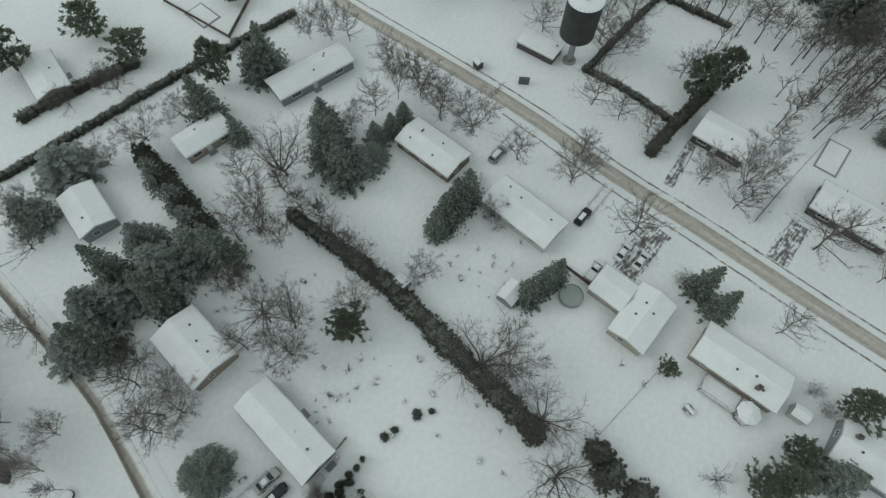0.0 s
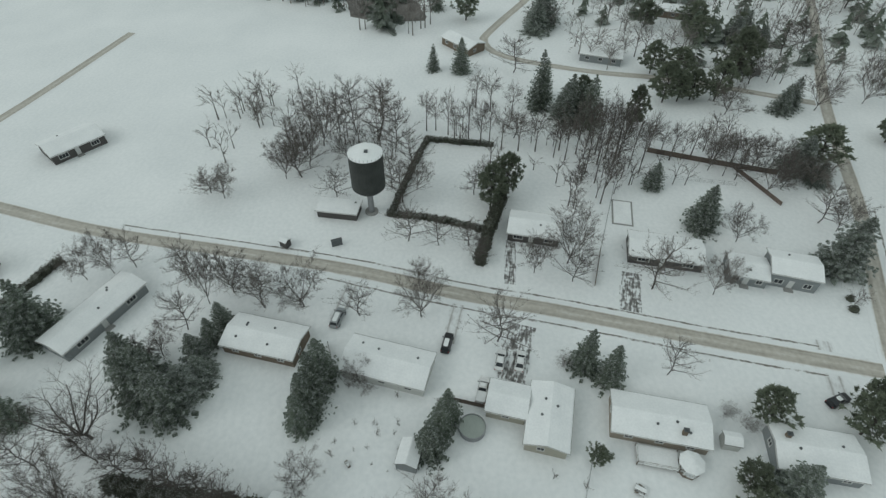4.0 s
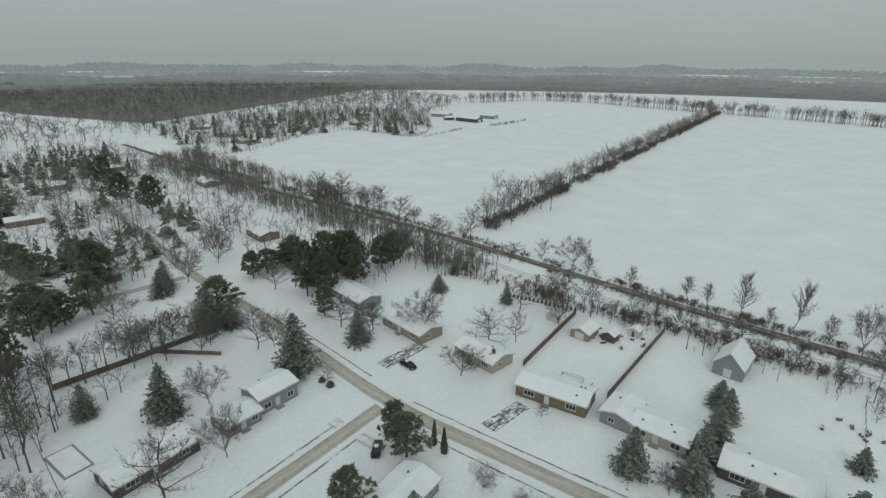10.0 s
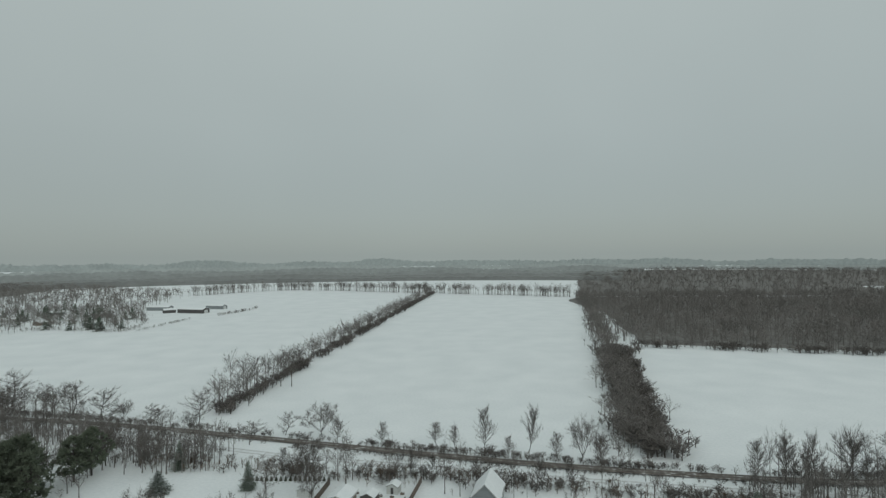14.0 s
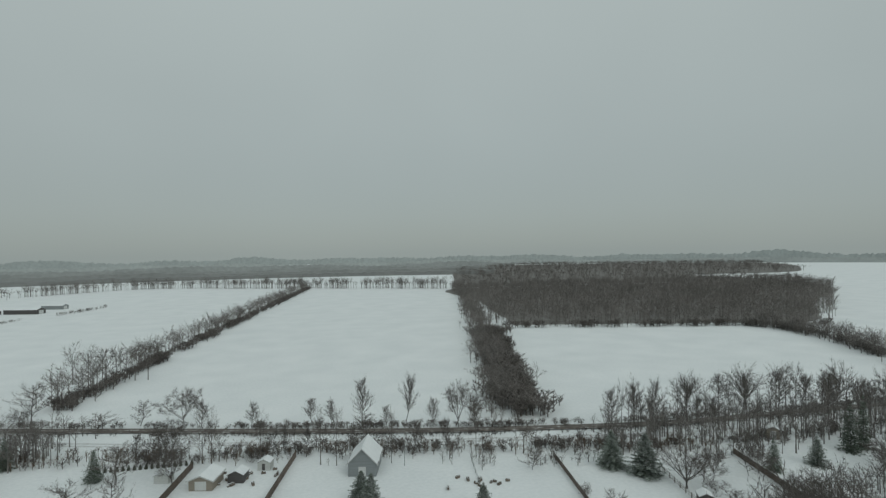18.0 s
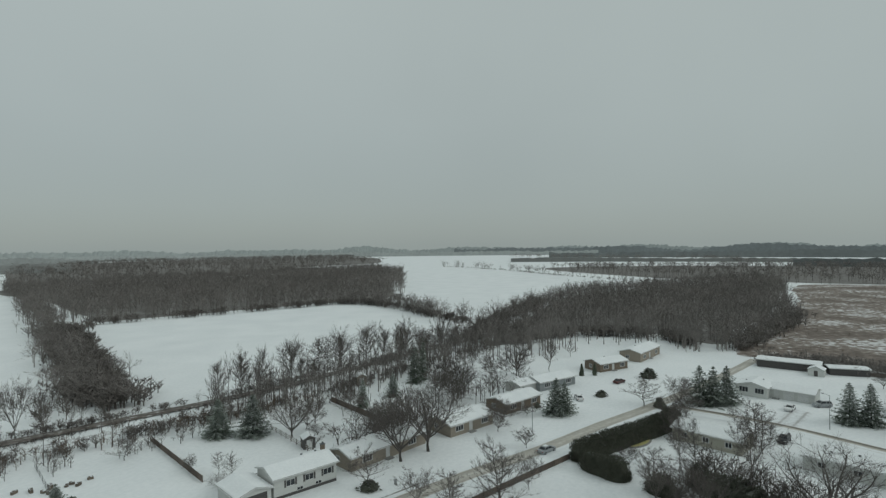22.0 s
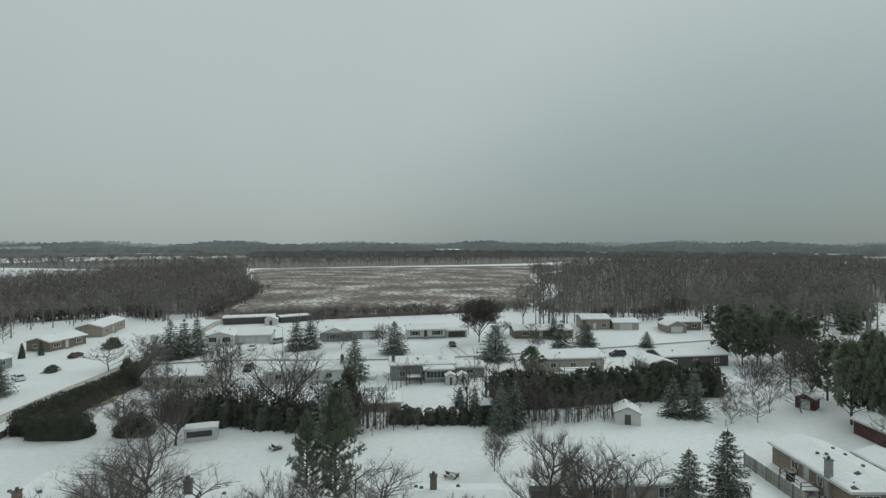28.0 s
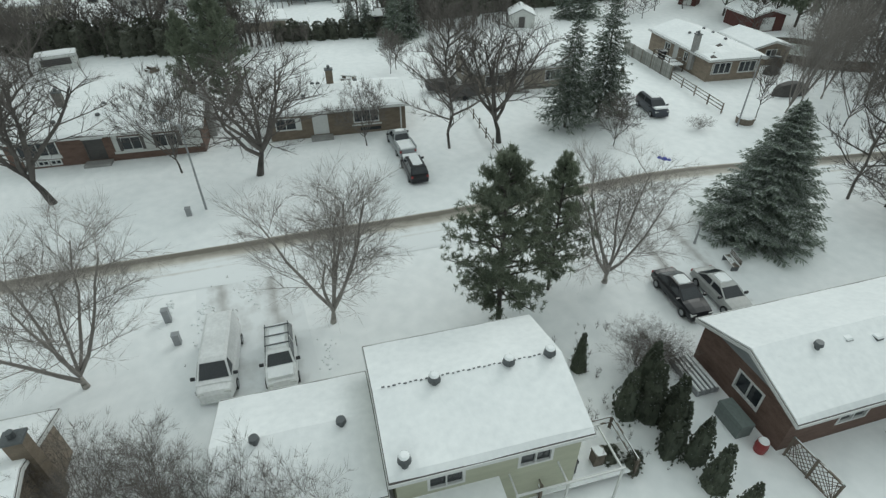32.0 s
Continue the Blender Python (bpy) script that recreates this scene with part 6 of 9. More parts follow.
def hedge(points, h, w, gap, key="cedar", label="tall dark evergreen hedge dusted with snow", name="hedge"):
    """A hedge is one thing: a row of dense shrubs grown together."""
    line = smooth(points, gap)
    ob = thing(name, label, "hedge", None)
    variants = KINDS[key][0]
    for p in line:
        c = part("shrub", variants[tree_rnd.randrange(len(variants))][1], None, ob)
        k = h * tree_rnd.uniform(0.88, 1.12)
        c.matrix_local = spot(p.x + tree_rnd.uniform(-0.2, 0.2), p.y + tree_rnd.uniform(-0.2, 0.2), tree_rnd.uniform(0, 360), w * tree_rnd.uniform(0.9, 1.15), k)


def box_hedge(points, h, w, label, seed, density=26):
    """A clipped hedge: a dark body with flat sides and top, covered all over with short sprays of leaves."""
    rnd = random.Random(seed)
    line = smooth(points, 0.8)
    ob = thing("hedge", label, "hedge", None)
    core, leaf = Geo(), Geo()
    square = lambda v: math.copysign(abs(v) ** 0.6, v)

    def at(i, a, k):
        p, q = line[min(i, len(line) - 2)], line[min(i, len(line) - 2) + 1]
        d = (q - p).normalized()
        swell = 1 + 0.12 * noise.noise(Vector((line[i].x * 0.35, line[i].y * 0.35, a + seed))) + 0.07 * noise.noise(Vector((line[i].x, line[i].y, 2 * a)))
        end = (1 - max(0.0, 1 - min(i, len(line) - 1 - i) * 0.8 / 1.8) ** 2 * 0.75) ** 0.5
        y, z = square(math.cos(a)) * w / 2 * k * swell * end, max(0.0, square(math.sin(a))) * h * k * (1 + (swell - 1) * 0.6) * end
        return Vector((line[i].x - d.y * y, line[i].y + d.x * y, z)), Vector((-d.y * math.cos(a), d.x * math.cos(a), math.sin(a) + 0.2))

    for i in range(len(line)):
        core.v += [tuple(at(i, math.pi * j / 8, 0.86)[0]) for j in range(9)]
    n = len(line)
    core.f += [(i * 9 + j, i * 9 + 9 + j, i * 9 + 10 + j, i * 9 + j + 1) for i in range(n - 1) for j in range(8)] + [tuple(range(9)), tuple(range(n * 9 - 1, n * 9 - 10, -1))]
    core.k += [0] * len(core.f)
    for i in range(n):
        many = int(density * 0.8 * (2 * h + w))
        for _ in range(many * (3 if i in (0, n - 1) else 1)):
            c, d = at(i, rnd.uniform(0, math.pi), rnd.uniform(0.84, 1.0) if 0 < i < n - 1 else rnd.uniform(0.1, 1.0))
            c += Vector((rnd.uniform(-0.45, 0.45), rnd.uniform(-0.45, 0.45), 0))
            d = (d + Vector((rnd.gauss(0, 0.5), rnd.gauss(0, 0.5), rnd.gauss(0.1, 0.4)))).normalized()
            t = Matrix.Rotation(rnd.uniform(0, 6.28), 3, d) @ (d.orthogonal().normalized() * 0.085)
            leaf.add([c - t, c + t, c + d * rnd.uniform(0.2, 0.5)], [(0, 1, 2)])
    part("body", core, M["yew"], ob)
    part("foliage", leaf, M["yew"], ob)


hedge([(-31.1, -51), (-28.6, -38)], 2.8, 3.2, 1.5, "clipped", label="thin end of a clipped hedge between the gardens")
hedge([(-28.2, -36), (-25.5, -24.5), (-18.8, -6), (-13.5, 9)], 3.2, 4.6, 1.7, "clipped", label="long narrow clipped hedge between the gardens")
hedge([(-29, -85.6), (-24.5, -73), (-18, -60)], 6.0, 5.0, 3.0, label="tall row of dark evergreens along the fence")
box_hedge([(105.5, 33.8), (118, 28), (133, 21.5), (141, 20)], 3.9, 4.2, "long clipped dark hedge beside the street", 1)
box_hedge([(104.6, 31.6), (102.6, 27.2), (101.2, 22.6)], 3.9, 4.8, "rounded end of the clipped hedge at the corner", 2)
box_hedge([(99.6, 18.6), (98.3, 13.6)], 3.4, 3.4, "short clipped evergreen hedge in the garden", 3)
hedge([(-78.3, 10.2), (-85.5, 12.4), (-92.5, 14.8), (-100, 17.2)], 4.6, 3.0, 1.5, "clipped", label="tall narrow evergreen hedge between two gardens")
hedge([(-94.6, -10.2), (-92.4, 0.5), (-88.6, 11.6)], 1.5, 2.0, 1.15, "clipped", label="low dark hedge round a snowy paddock")
hedge([(-95.5, -9.8), (-110, -6.2), (-126.5, -1.2)], 1.5, 2.0, 1.15, "clipped", label="low dark hedge along the side of a snowy paddock")
hedge([(-126.2, -0.6), (-123.0, 16.4)], 1.5, 2.0, 1.15, "clipped", label="low dark hedge at the back of a snowy paddock")
hedge([(-11.6, -111.8), (-33, -103), (-55.6, -93.5), (-79.8, -82.2)], 1.7, 2.3, 1.35, "clipped", label="long dark brushy hedge behind the gardens")
hedge([(-26.5, -118.5), (-38, -113.4), (-49.5, -107)], 2.2, 3.2, 1.7, "clipped", label="dark brushy hedge behind the tan house")
hedge([(104, 10.6), (97.5, 0), (91, -10.5)], 4.8, 4.6, 2.3, label="tall snow-flecked cedar hedge behind the garden")
hedge([(88.6, -24.4), (86.2, -30.1), (84, -35.5), (81.8, -39.6)], 3.1, 3.0, 1.9, label="ragged snow-flecked cedar hedge")
plant("cedar", [(93.7, -17.8, 9.6, 4.6), (92.4, -15.0, 7.5, 4.2)])
hedge([(89.5, -46), (86.8, -57), (84.8, -69), (83, -80), (81, -90)], 6.6, 6.2, 2.4, label="tall dark evergreen hedge behind the white shed")


# ---- woods, hedgerows, scrub: what nobody could count ----
def twig_template(seed, branches=9, twigs=34, fat=0.02):
    """A small leafless tree as triangles, one metre high and about 0.6 wide."""
    rnd = np.random.RandomState(seed)
    tri = []
    for a in (0, 2.1, 4.2):
        b = a + 2.1
        r = 0.018
        tri.append([(r * math.cos(a), r * math.sin(a), 0), (r * math.cos(b), r * math.sin(b), 0), (0, 0, 0.85)])
    ends = []
    for i in range(branches):
        z, a = rnd.uniform(0.12, 0.62), rnd.uniform(0, 6.28)
        e = np.array([math.cos(a) * rnd.uniform(0.12, 0.27), math.sin(a) * rnd.uniform(0.12, 0.27), z + rnd.uniform(0.18, 0.36)])
        s = np.array([-math.sin(a), math.cos(a), 0]) * fat * 0.6
        tri.append([(0 + s[0], s[1], z), (-s[0], -s[1], z), tuple(e)])
        ends.append((np.array([0, 0, z]), e))
    for i in range(twigs):
        b, e = ends[rnd.randint(len(ends))]
        p = b + (e - b) * rnd.uniform(0.35, 1.0)
        d = np.array([rnd.normal(0, 0.4), rnd.normal(0, 0.4), abs(rnd.normal(0.95, 0.3))])
        d /= np.linalg.norm(d)
        s = np.cross(d, rnd.normal(size=3))
        s = s / np.linalg.norm(s) * fat * 0.5
        tri.append([tuple(p - s), tuple(p + s), tuple(p + d * rnd.uniform(0.12, 0.24))])
    return np.array(tri)


def clump_template(seed, blades=60, fat=0.09):
    """A dark conifer of loose blades, one metre high."""
    rnd = np.random.RandomState(seed)
    tri = []
    for i in range(blades):
        z = rnd.uniform(0.04, 0.95)
        a, r = rnd.uniform(0, 6.28), 0.27 * (1 - z) ** 0.8 * rnd.uniform(0.5, 1.1)
        p = np.array([math.cos(a) * r * 0.3, math.sin(a) * r * 0.3, z + 0.04])
        q = np.array([math.cos(a) * r * 1.15, math.sin(a) * r * 1.15, z - 0.05])
        s = np.array([-math.sin(a), math.cos(a), rnd.uniform(-0.3, 0.3)]) * fat * (1.15 - z)
        tri.append([tuple(p - s * 0.5), tuple(q - s), tuple(q + s)])
        tri.append([tuple(p - s * 0.5), tuple(q + s), tuple(p + s * 0.5)])
    return np.array(tri)


def crown_template(seed, branches=6, twigs=46, fat=0.016, wide=0.27, low=0.2):
    """A leafless tree with a rounded crown, as triangles, one metre high: stem, limbs, side limbs and fine twigs that stay inside the crown's outline."""
    rnd = np.random.RandomState(seed)
    tri = []
    for a in (0, 2.1, 4.2):
        b = a + 2.1
        tri.append([(0.016 * math.cos(a), 0.016 * math.sin(a), 0), (0.016 * math.cos(b), 0.016 * math.sin(b), 0), (0, 0, 0.8)])
    mid, half = np.array([0, 0, (1.0 + low) / 2 + 0.04]), np.array([wide, wide, (1.0 - low) / 2])

    def blade(p, q, w):
        s = np.cross(q - p, rnd.normal(size=3))
        s = s / (np.linalg.norm(s) + 1e-9) * w / 2
        tri.append([tuple(p - s), tuple(p + s), tuple(q)])

    ends = []
    for i in range(branches):
        a, up = i * 2.4 + rnd.uniform(-0.5, 0.5), rnd.uniform(-0.35, 0.85)
        n = np.array([math.cos(a) * math.sqrt(1 - up * up), math.sin(a) * math.sqrt(1 - up * up), up])
        e = mid + half * n * rnd.uniform(0.6, 0.85)
        b = np.array([0, 0, max(low * 0.8, e[2] - rnd.uniform(0.22, 0.36))])
        blade(b, e, fat * 1.1)
        for _ in range(2):
            m = b + (e - b) * rnd.uniform(0.3, 0.8)
            q = mid + half * (n + rnd.normal(0, 0.42, 3)) * rnd.uniform(0.6, 0.9)
            blade(m, q, fat * 0.8)
            ends.append((m, q))
        ends.append((b, e))
    for i in range(twigs):
        b, e = ends[rnd.randint(len(ends))]
        p = b + (e - b) * rnd.uniform(0.4, 1.0)
        out = (p - mid) / half
        d = out / (np.linalg.norm(out) + 1e-6) * np.array([0.8, 0.8, 0.7]) + rnd.normal(0, 0.5, 3) + np.array([0, 0, 0.45])
        d /= np.linalg.norm(d)
        blade(p, p + d * rnd.uniform(0.07, 0.16), fat * 0.75)
    return np.array(tri)


TWIGGY = [crown_template(s, 6, 46, 0.016, 0.25, 0.18) for s in range(6)]
FATTWIG = [crown_template(s + 20, 5, 32, 0.026, 0.24, 0.28) for s in range(6)]
ROUND = [crown_template(s + 60, 8, 74, 0.014, 0.34, 0.16) for s in range(5)]
UPRIGHT = [crown_template(s + 90, 7, 50, 0.013, 0.15, 0.3) for s in range(6)]
BRUSH = [twig_template(s + 140, 13, 62, 0.028) * np.array([2.3, 2.3, 1.0]) for s in range(5)]
SCRUB = [twig_template(s + 40, 9, 34, 0.014) * np.array([1.7, 1.7, 1.0]) for s in range(5)]
MIXED = TWIGGY[:3] + UPRIGHT[:2] + ROUND[:2] + FATTWIG[:1]
TALLWOOD = UPRIGHT[:4] + TWIGGY[:2] + FATTWIG[:2]
POPLAR = [crown_template(s + 200, 15, 300, 0.0075, 0.2, 0.24) for s in range(6)]
DARK = [clump_template(s) for s in range(4)]


def stuff(name, spots, templates, heights, material, label, category, seed, widen=1.0):
    """Many small trees joined in one mesh: copies of the templates, turned and scaled at random."""
    rnd = np.random.RandomState(seed)
    out = []
    for x, y in spots:
        t = templates[rnd.randint(len(templates))]
        h, a = rnd.uniform(*heights), rnd.uniform(0, 6.28)
        w = h * rnd.uniform(0.8, 1.25) * widen
        c, s = math.cos(a) * w, math.sin(a) * w
        out.append(np.stack([x + c * t[..., 0] - s * t[..., 1], y + s * t[..., 0] + c * t[..., 1], t[..., 2] * h], -1))
    pts = np.concatenate(out).reshape(-1, 3)
    me = bpy.data.meshes.new(name)
    n = len(pts)
    me.vertices.add(n)
    me.vertices.foreach_set("co", pts.astype(np.float32).ravel())
    me.loops.add(n)
    me.loops.foreach_set("vertex_index", np.arange(n, dtype=np.int32))
    me.polygons.add(n // 3)
    me.polygons.foreach_set("loop_start", np.arange(0, n, 3, dtype=np.int32))
    me.materials.append(material)
    me.update(calc_edges=True)
    return tagged(new(name, me), label, category, kind="stuff")


def grove(rows, label, seed):
    """Far slender trees that stand close together, joined in one mesh: x, y, height, crown width of each."""
    rnd = np.random.RandomState(seed)
    out = []
    for x, y, h, w in rows:
        t, a = POPLAR[rnd.randint(len(POPLAR))], rnd.uniform(0, 6.28)
        c, k = math.cos(a) * w * 2.0, math.sin(a) * w * 2.0
        out.append(np.stack([x + c * t[..., 0] - k * t[..., 1], y + k * t[..., 0] + c * t[..., 1], t[..., 2] * h], -1))
    pts = np.concatenate(out).reshape(-1, 3)
    me = bpy.data.meshes.new("tree_row")
    me.from_pydata(pts.tolist(), [], np.arange(len(pts)).reshape(-1, 3).tolist())
    me.materials.append(M["twig"])
    return tagged(new("tree_row", me), label, "trees", kind="stuff")


def inside(poly, x, y):
    hit = False
    for (ax, ay), (bx, by) in zip(poly, poly[1:] + poly[:1]):
        if (ay > y) != (by > y) and x < (bx - ax) * (y - ay) / (by - ay) + ax:
            hit = not hit
    return hit


def within(poly, n, seed):
    rnd = random.Random(seed)
    xs, ys = [p[0] for p in poly], [p[1] for p in poly]
    out = []
    while len(out) < n:
        x, y = rnd.uniform(min(xs), max(xs)), rnd.uniform(min(ys), max(ys))
        if inside(poly, x, y):
            out.append((x, y))
    return out


def beside(points, width, n, seed):
    rnd = random.Random(seed)
    line = smooth(points, 5.0)
    out = []
    while len(out) < n:
        i = rnd.randrange(len(line) - 1)
        p = line[i].lerp(line[i + 1], rnd.random())
        d = (line[i + 1] - line[i]).normalized()
        k = rnd.gauss(0, 0.3) * width
        q = Vector((p.x - d.y * k, p.y + d.x * k, seed * 3.7))
        # clumps and thin places
        if noise.noise(q * 0.09) + 0.6 * noise.noise(q * 0.35) > rnd.uniform(-0.55, 0.25):
            out.append((q.x, q.y))
    return out


WF = M["wood_far"]


def wood_floor(poly, seed):
    """Leaf litter and thin snow on the ground of a wood, with a wavering edge."""
    mid = sum((Vector((x, y, 0)) for x, y in poly), Vector()) / len(poly)
    poly = [Vector((x, y, 0)).lerp(mid, min(0.5, 14.0 / (Vector((x, y, 0)) - mid).length))[:2] for x, y in poly]
    line = smooth(poly + poly[:1], 8.0)
    g = Geo()
    g.add([(p.x + 4 * noise.noise(p * 0.06), p.y + 4 * noise.noise(p * 0.06 + Vector((9, seed, 9))), 0.05) for p in line], [tuple(range(len(line)))])
    solid("wood_floor", g, M["litter"], "brown leaf litter and thin snow under the trees", "ground", kind="structure")


grove([(-123.3, 13.5, 11.8, 8), (-121, 19.2, 13.5, 8), (-120.3, 28.5, 12.1, 7.8), (-120.7, 35.2, 12.2, 8), (-113.8, 44.3, 15, 9), (-115, 49.1, 15.6, 10), (-115.1, 57, 14, 8), (-118.9, 39.6, 10.6, 7), (-126.2, 6.4, 10, 7),
               (-131.4, 1.2, 10, 7.8), (-120.6, 23.8, 11.2, 7.7), (-115.5, 64.5, 12.5, 8.2), (-116.5, 70.6, 11, 7.5), (-112.7, 79.9, 11.6, 8.4), (-114.6, 75.3, 9, 6.7), (-105, 90.4, 10.6, 7.4), (-124, 45, 12, 7), (-126, 55, 12, 7), (-110, 81, 11.5, 9)],
      "slender leafless trees behind the gardens of the crescent", 101)
grove([(-131.2, -1.4, 13.2, 7.4), (-129.0, 4.7, 14.5, 6.5), (-127.0, 10.4, 14.7, 6.5), (-126.4, 13.9, 12.9, 6.4), (-124.4, 16.1, 14.7, 6.4), (-117.4, 33.2, 13.2, 6.3), (-116.1, 36.0, 13.7, 6.3), (-109.6, 40.1, 14.4, 6.8), (-105.9, 41.8, 16.6, 6.7), (-97.7, 41.5, 18, 7.1), (-123.3, 49.7, 15.8, 7.5), (-123.7, 52.6, 15.1, 6.7), (-125.8, 48.0, 13.9, 6.7), (-120.2, 60.1, 10.8, 6.7), (-118.8, 63.1, 9.1, 5.9), (-122.0, 43.2, 17.5, 6.4), (-118.6, 44.8, 18, 7.0), (-116.5, 47.1, 18, 7.0), (-112.1, 52.3, 16.8, 6.2), (-109.5, 54.2, 17.5, 6.1), (-125.8, 42.0, 14.6, 6.5), (-141.7, 17.9, 12.7, 8.6), (-143.6, 13.7, 12.6, 8.6), (-137.6, 23.9, 11.3, 7.6)],
      "row of slender leafless trees behind the crescent", 102)
grove([(-22.9, 152.6, 8.4, 3.6), (-19.1, 151.6, 7.9, 3.6), (-15.5, 146.9, 10.7, 6), (-13.1, 144.7, 13.6, 5.1), (-11.6, 146.9, 7.8, 4.3), (-1.5, 138.9, 14.3, 4.1), (-0.1, 141.1, 8.2, 3.3), (5.6, 149, 7.7, 2.6), (6.9, 146, 9, 2.5), (12.5, 135.7, 13.5, 5.6), (16.2, 133.9, 14.8, 4.4), (29.3, 130.5, 13.5, 3.1), (50.4, 126.6, 14.5, 4), (62.5, 142.3, 7.6, 2.7), (65.5, 143.9, 7.9, 2.8), (63.1, 125.2, 7.7, 4.1), (66.7, 137.2, 7.6, 3.6), (65.9, 126.4, 6.3, 3.3), (-28.6, 166.1, 5.6, 3.9), (-23.7, 168.4, 4, 2.9)],
      "slender leafless trees between the gardens and the service track", 103)
grove([(99.3, 133.4, 13.4, 4.1), (102.4, 131.9, 15.2, 4.1), (117.2, 130.5, 15.3, 5.4), (119.5, 129.4, 16.5, 5.4), (122, 128.1, 15.5, 5.4), (137.5, 131.1, 10.3, 3.5), (147, 133.5, 15.2, 7.3), (156.8, 131.2, 15, 5), (159.7, 129.8, 15.6, 6.3), (162.5, 128.5, 15.2, 6.3), (161.4, 124.3, 12.9, 5), (171.4, 124.3, 11.4, 5.1), (173.7, 123.2, 15.5, 7.9), (176.2, 122, 14.7, 6.5), (181.5, 114.6, 14.4, 5.2), (184.1, 113.4, 16, 6.5), (191.2, 114.8, 15.2, 6.7), (195, 113, 12.6, 5.5), (203.1, 114.2, 14.9, 7), (209.6, 113.8, 13.8, 5.8), (226.6, 114, 16.5, 6.1), (231.3, 111.8, 16.5, 6.3), (230.5, 106.6, 16.5, 6.1), (262.7, 115.8, 16.5, 6.8), (270.4, 115.6, 16.2, 7), (274.5, 113.8, 15, 7.3), (280.1, 111.1, 16.3, 9.1), (212, 110, 15.3, 5.8), (286.7, 111.6, 14.8, 7.5)],
      "tall slender leafless trees along the railway", 104)
grove([(-68.8, 252.2, 17, 8.4), (-63.6, 251.6, 17, 8.2), (-58.5, 251, 17, 8), (-75.8, 257.1, 17, 8.8), (-52.8, 256.1, 17, 8), (-47.8, 255.5, 16.8, 7.8), (158.7, -91.2, 17, 9.1), (158.1, -99, 17, 9.3), (152, -94, 16.8, 7.9), (156.3, -106.3, 16, 9.7), (164.8, -144.5, 15.5, 12.1), (169.4, -161.6, 13.5, 13)],
      "tall leafless trees at the edge of the fields and the street", 105)
big_wood = [(154, 340), (230, 312), (304, 283), (322, 258), (362, 262), (412, 290), (475, 340), (560, 400), (700, 500), (800, 640), (560, 700), (255, 737), (205, 540)]
wood_floor(big_wood, 1)
stuff("woodland", within(big_wood, 4200, 1), MIXED, (8, 16), WF, "dense leafless grey-brown wood behind the fields", "wood", 1, 1.35)
behind = [(255, 737), (560, 700), (800, 640), (830, 860), (1180, 900), (1700, 1500), (1000, 1900), (540, 1480)]
wood_floor(behind, 7)
stuff("woodland", within(behind, 1900, 89), FATTWIG, (11, 17), WF, "far leafless wood fading into the distance", "wood", 89, 2.0)
stuff("field_hedgerow", beside([(74, 154), (84, 183), (95, 213), (112, 263), (131, 316)], 15, 330, 2), ROUND, (5, 10.5), WF, "leafless strip of trees and brush between two fields", "hedgerow", 2, 1.2)
stuff("field_hedgerow", beside([(131, 316), (165, 420), (205, 540), (262, 728)], 14, 520, 3), FATTWIG, (6, 13), WF, "leafless wood edge along the field", "hedgerow", 3, 1.2)
stuff("hedgerow_scrub", beside([(76, 152), (86, 183), (98, 213), (116, 263), (137, 322)], 15, 850, 87), BRUSH, (2.5, 6.5), M["brush"], "thick dark brush filling the strip between two fields", "scrub", 87)
stuff("field_hedgerow", beside([(-72, 219), (-61, 272), (-43, 358), (1, 572), (59, 852)], 7, 260, 4), ROUND, (8.5, 15), WF, "long row of round leafless trees across the snowy fields", "hedgerow", 4, 1.05)
stuff("hedgerow_scrub", beside([(-68, 212), (-57, 268), (-39, 354), (5, 568), (63, 848)], 7, 950, 67), BRUSH, (1.8, 5.2), M["brush"], "dense dark brush along the foot of the hedgerow", "scrub", 67)
stuff("hedgerow_scrub", beside([(262, 146), (279, 175), (297, 206), (314, 248), (310, 284)], 9, 330, 88), BRUSH, (2.0, 5.0), M["brush"], "dark brush at the foot of the field's end hedgerow", "scrub", 88)
stuff("field_hedgerow", beside([(262, 148), (279, 177), (297, 208), (314, 250), (308, 284)], 12, 130, 5), ROUND, (7, 14), WF, "leafless hedgerow at the field's end", "hedgerow", 5, 1.2)
east_wood = [(192, 104), (207, 112), (240, 126), (297, 136), (360, 147), (440, 150), (530, 120), (610, 70), (720, 20), (658, -12), (387, -13), (331, -6), (294, 3), (248, 10), (247, 25), (261, 38), (260, 52), (258, 68), (250, 82), (215, 96)]
wood_floor(east_wood, 2)
stuff("woodland", within(east_wood, 3000, 6), MIXED, (5, 13.5), WF, "leafless brown wood behind the last houses", "wood", 6, 1.35)
se_wood = [(196, -122), (176, -167), (196, -216), (164, -300), (128, -285), (98, -350), (20, -420), (60, -760), (300, -860), (760, -640), (600, -470), (440, -262), (300, -190), (228, -128)]
wood_floor(se_wood, 3)
stuff("woodland", within(se_wood, 3800, 7), TALLWOOD, (10, 18), WF, "dense leafless wood beyond the east street", "wood", 7, 1.4)
stuff("woodland", within([(92, -150), (60, -170), (20, -150), (-40, -260), (60, -460), (128, -300), (100, -230)], 420, 8), FATTWIG, (8, 14), WF, "leafless trees among the far gardens", "wood", 8, 1.1)
stuff("conifer_wood", within([(92, -152), (60, -172), (30, -130), (-10, -260), (60, -430), (128, -300), (104, -230)], 150, 9), DARK, (8, 14), M["pine"], "dark conifers among the far gardens", "wood", 9, 1.2)
wood_floor([(664, -40), (704, -480), (1000, -700), (1150, 0), (960, 360), (720, 150)], 5)
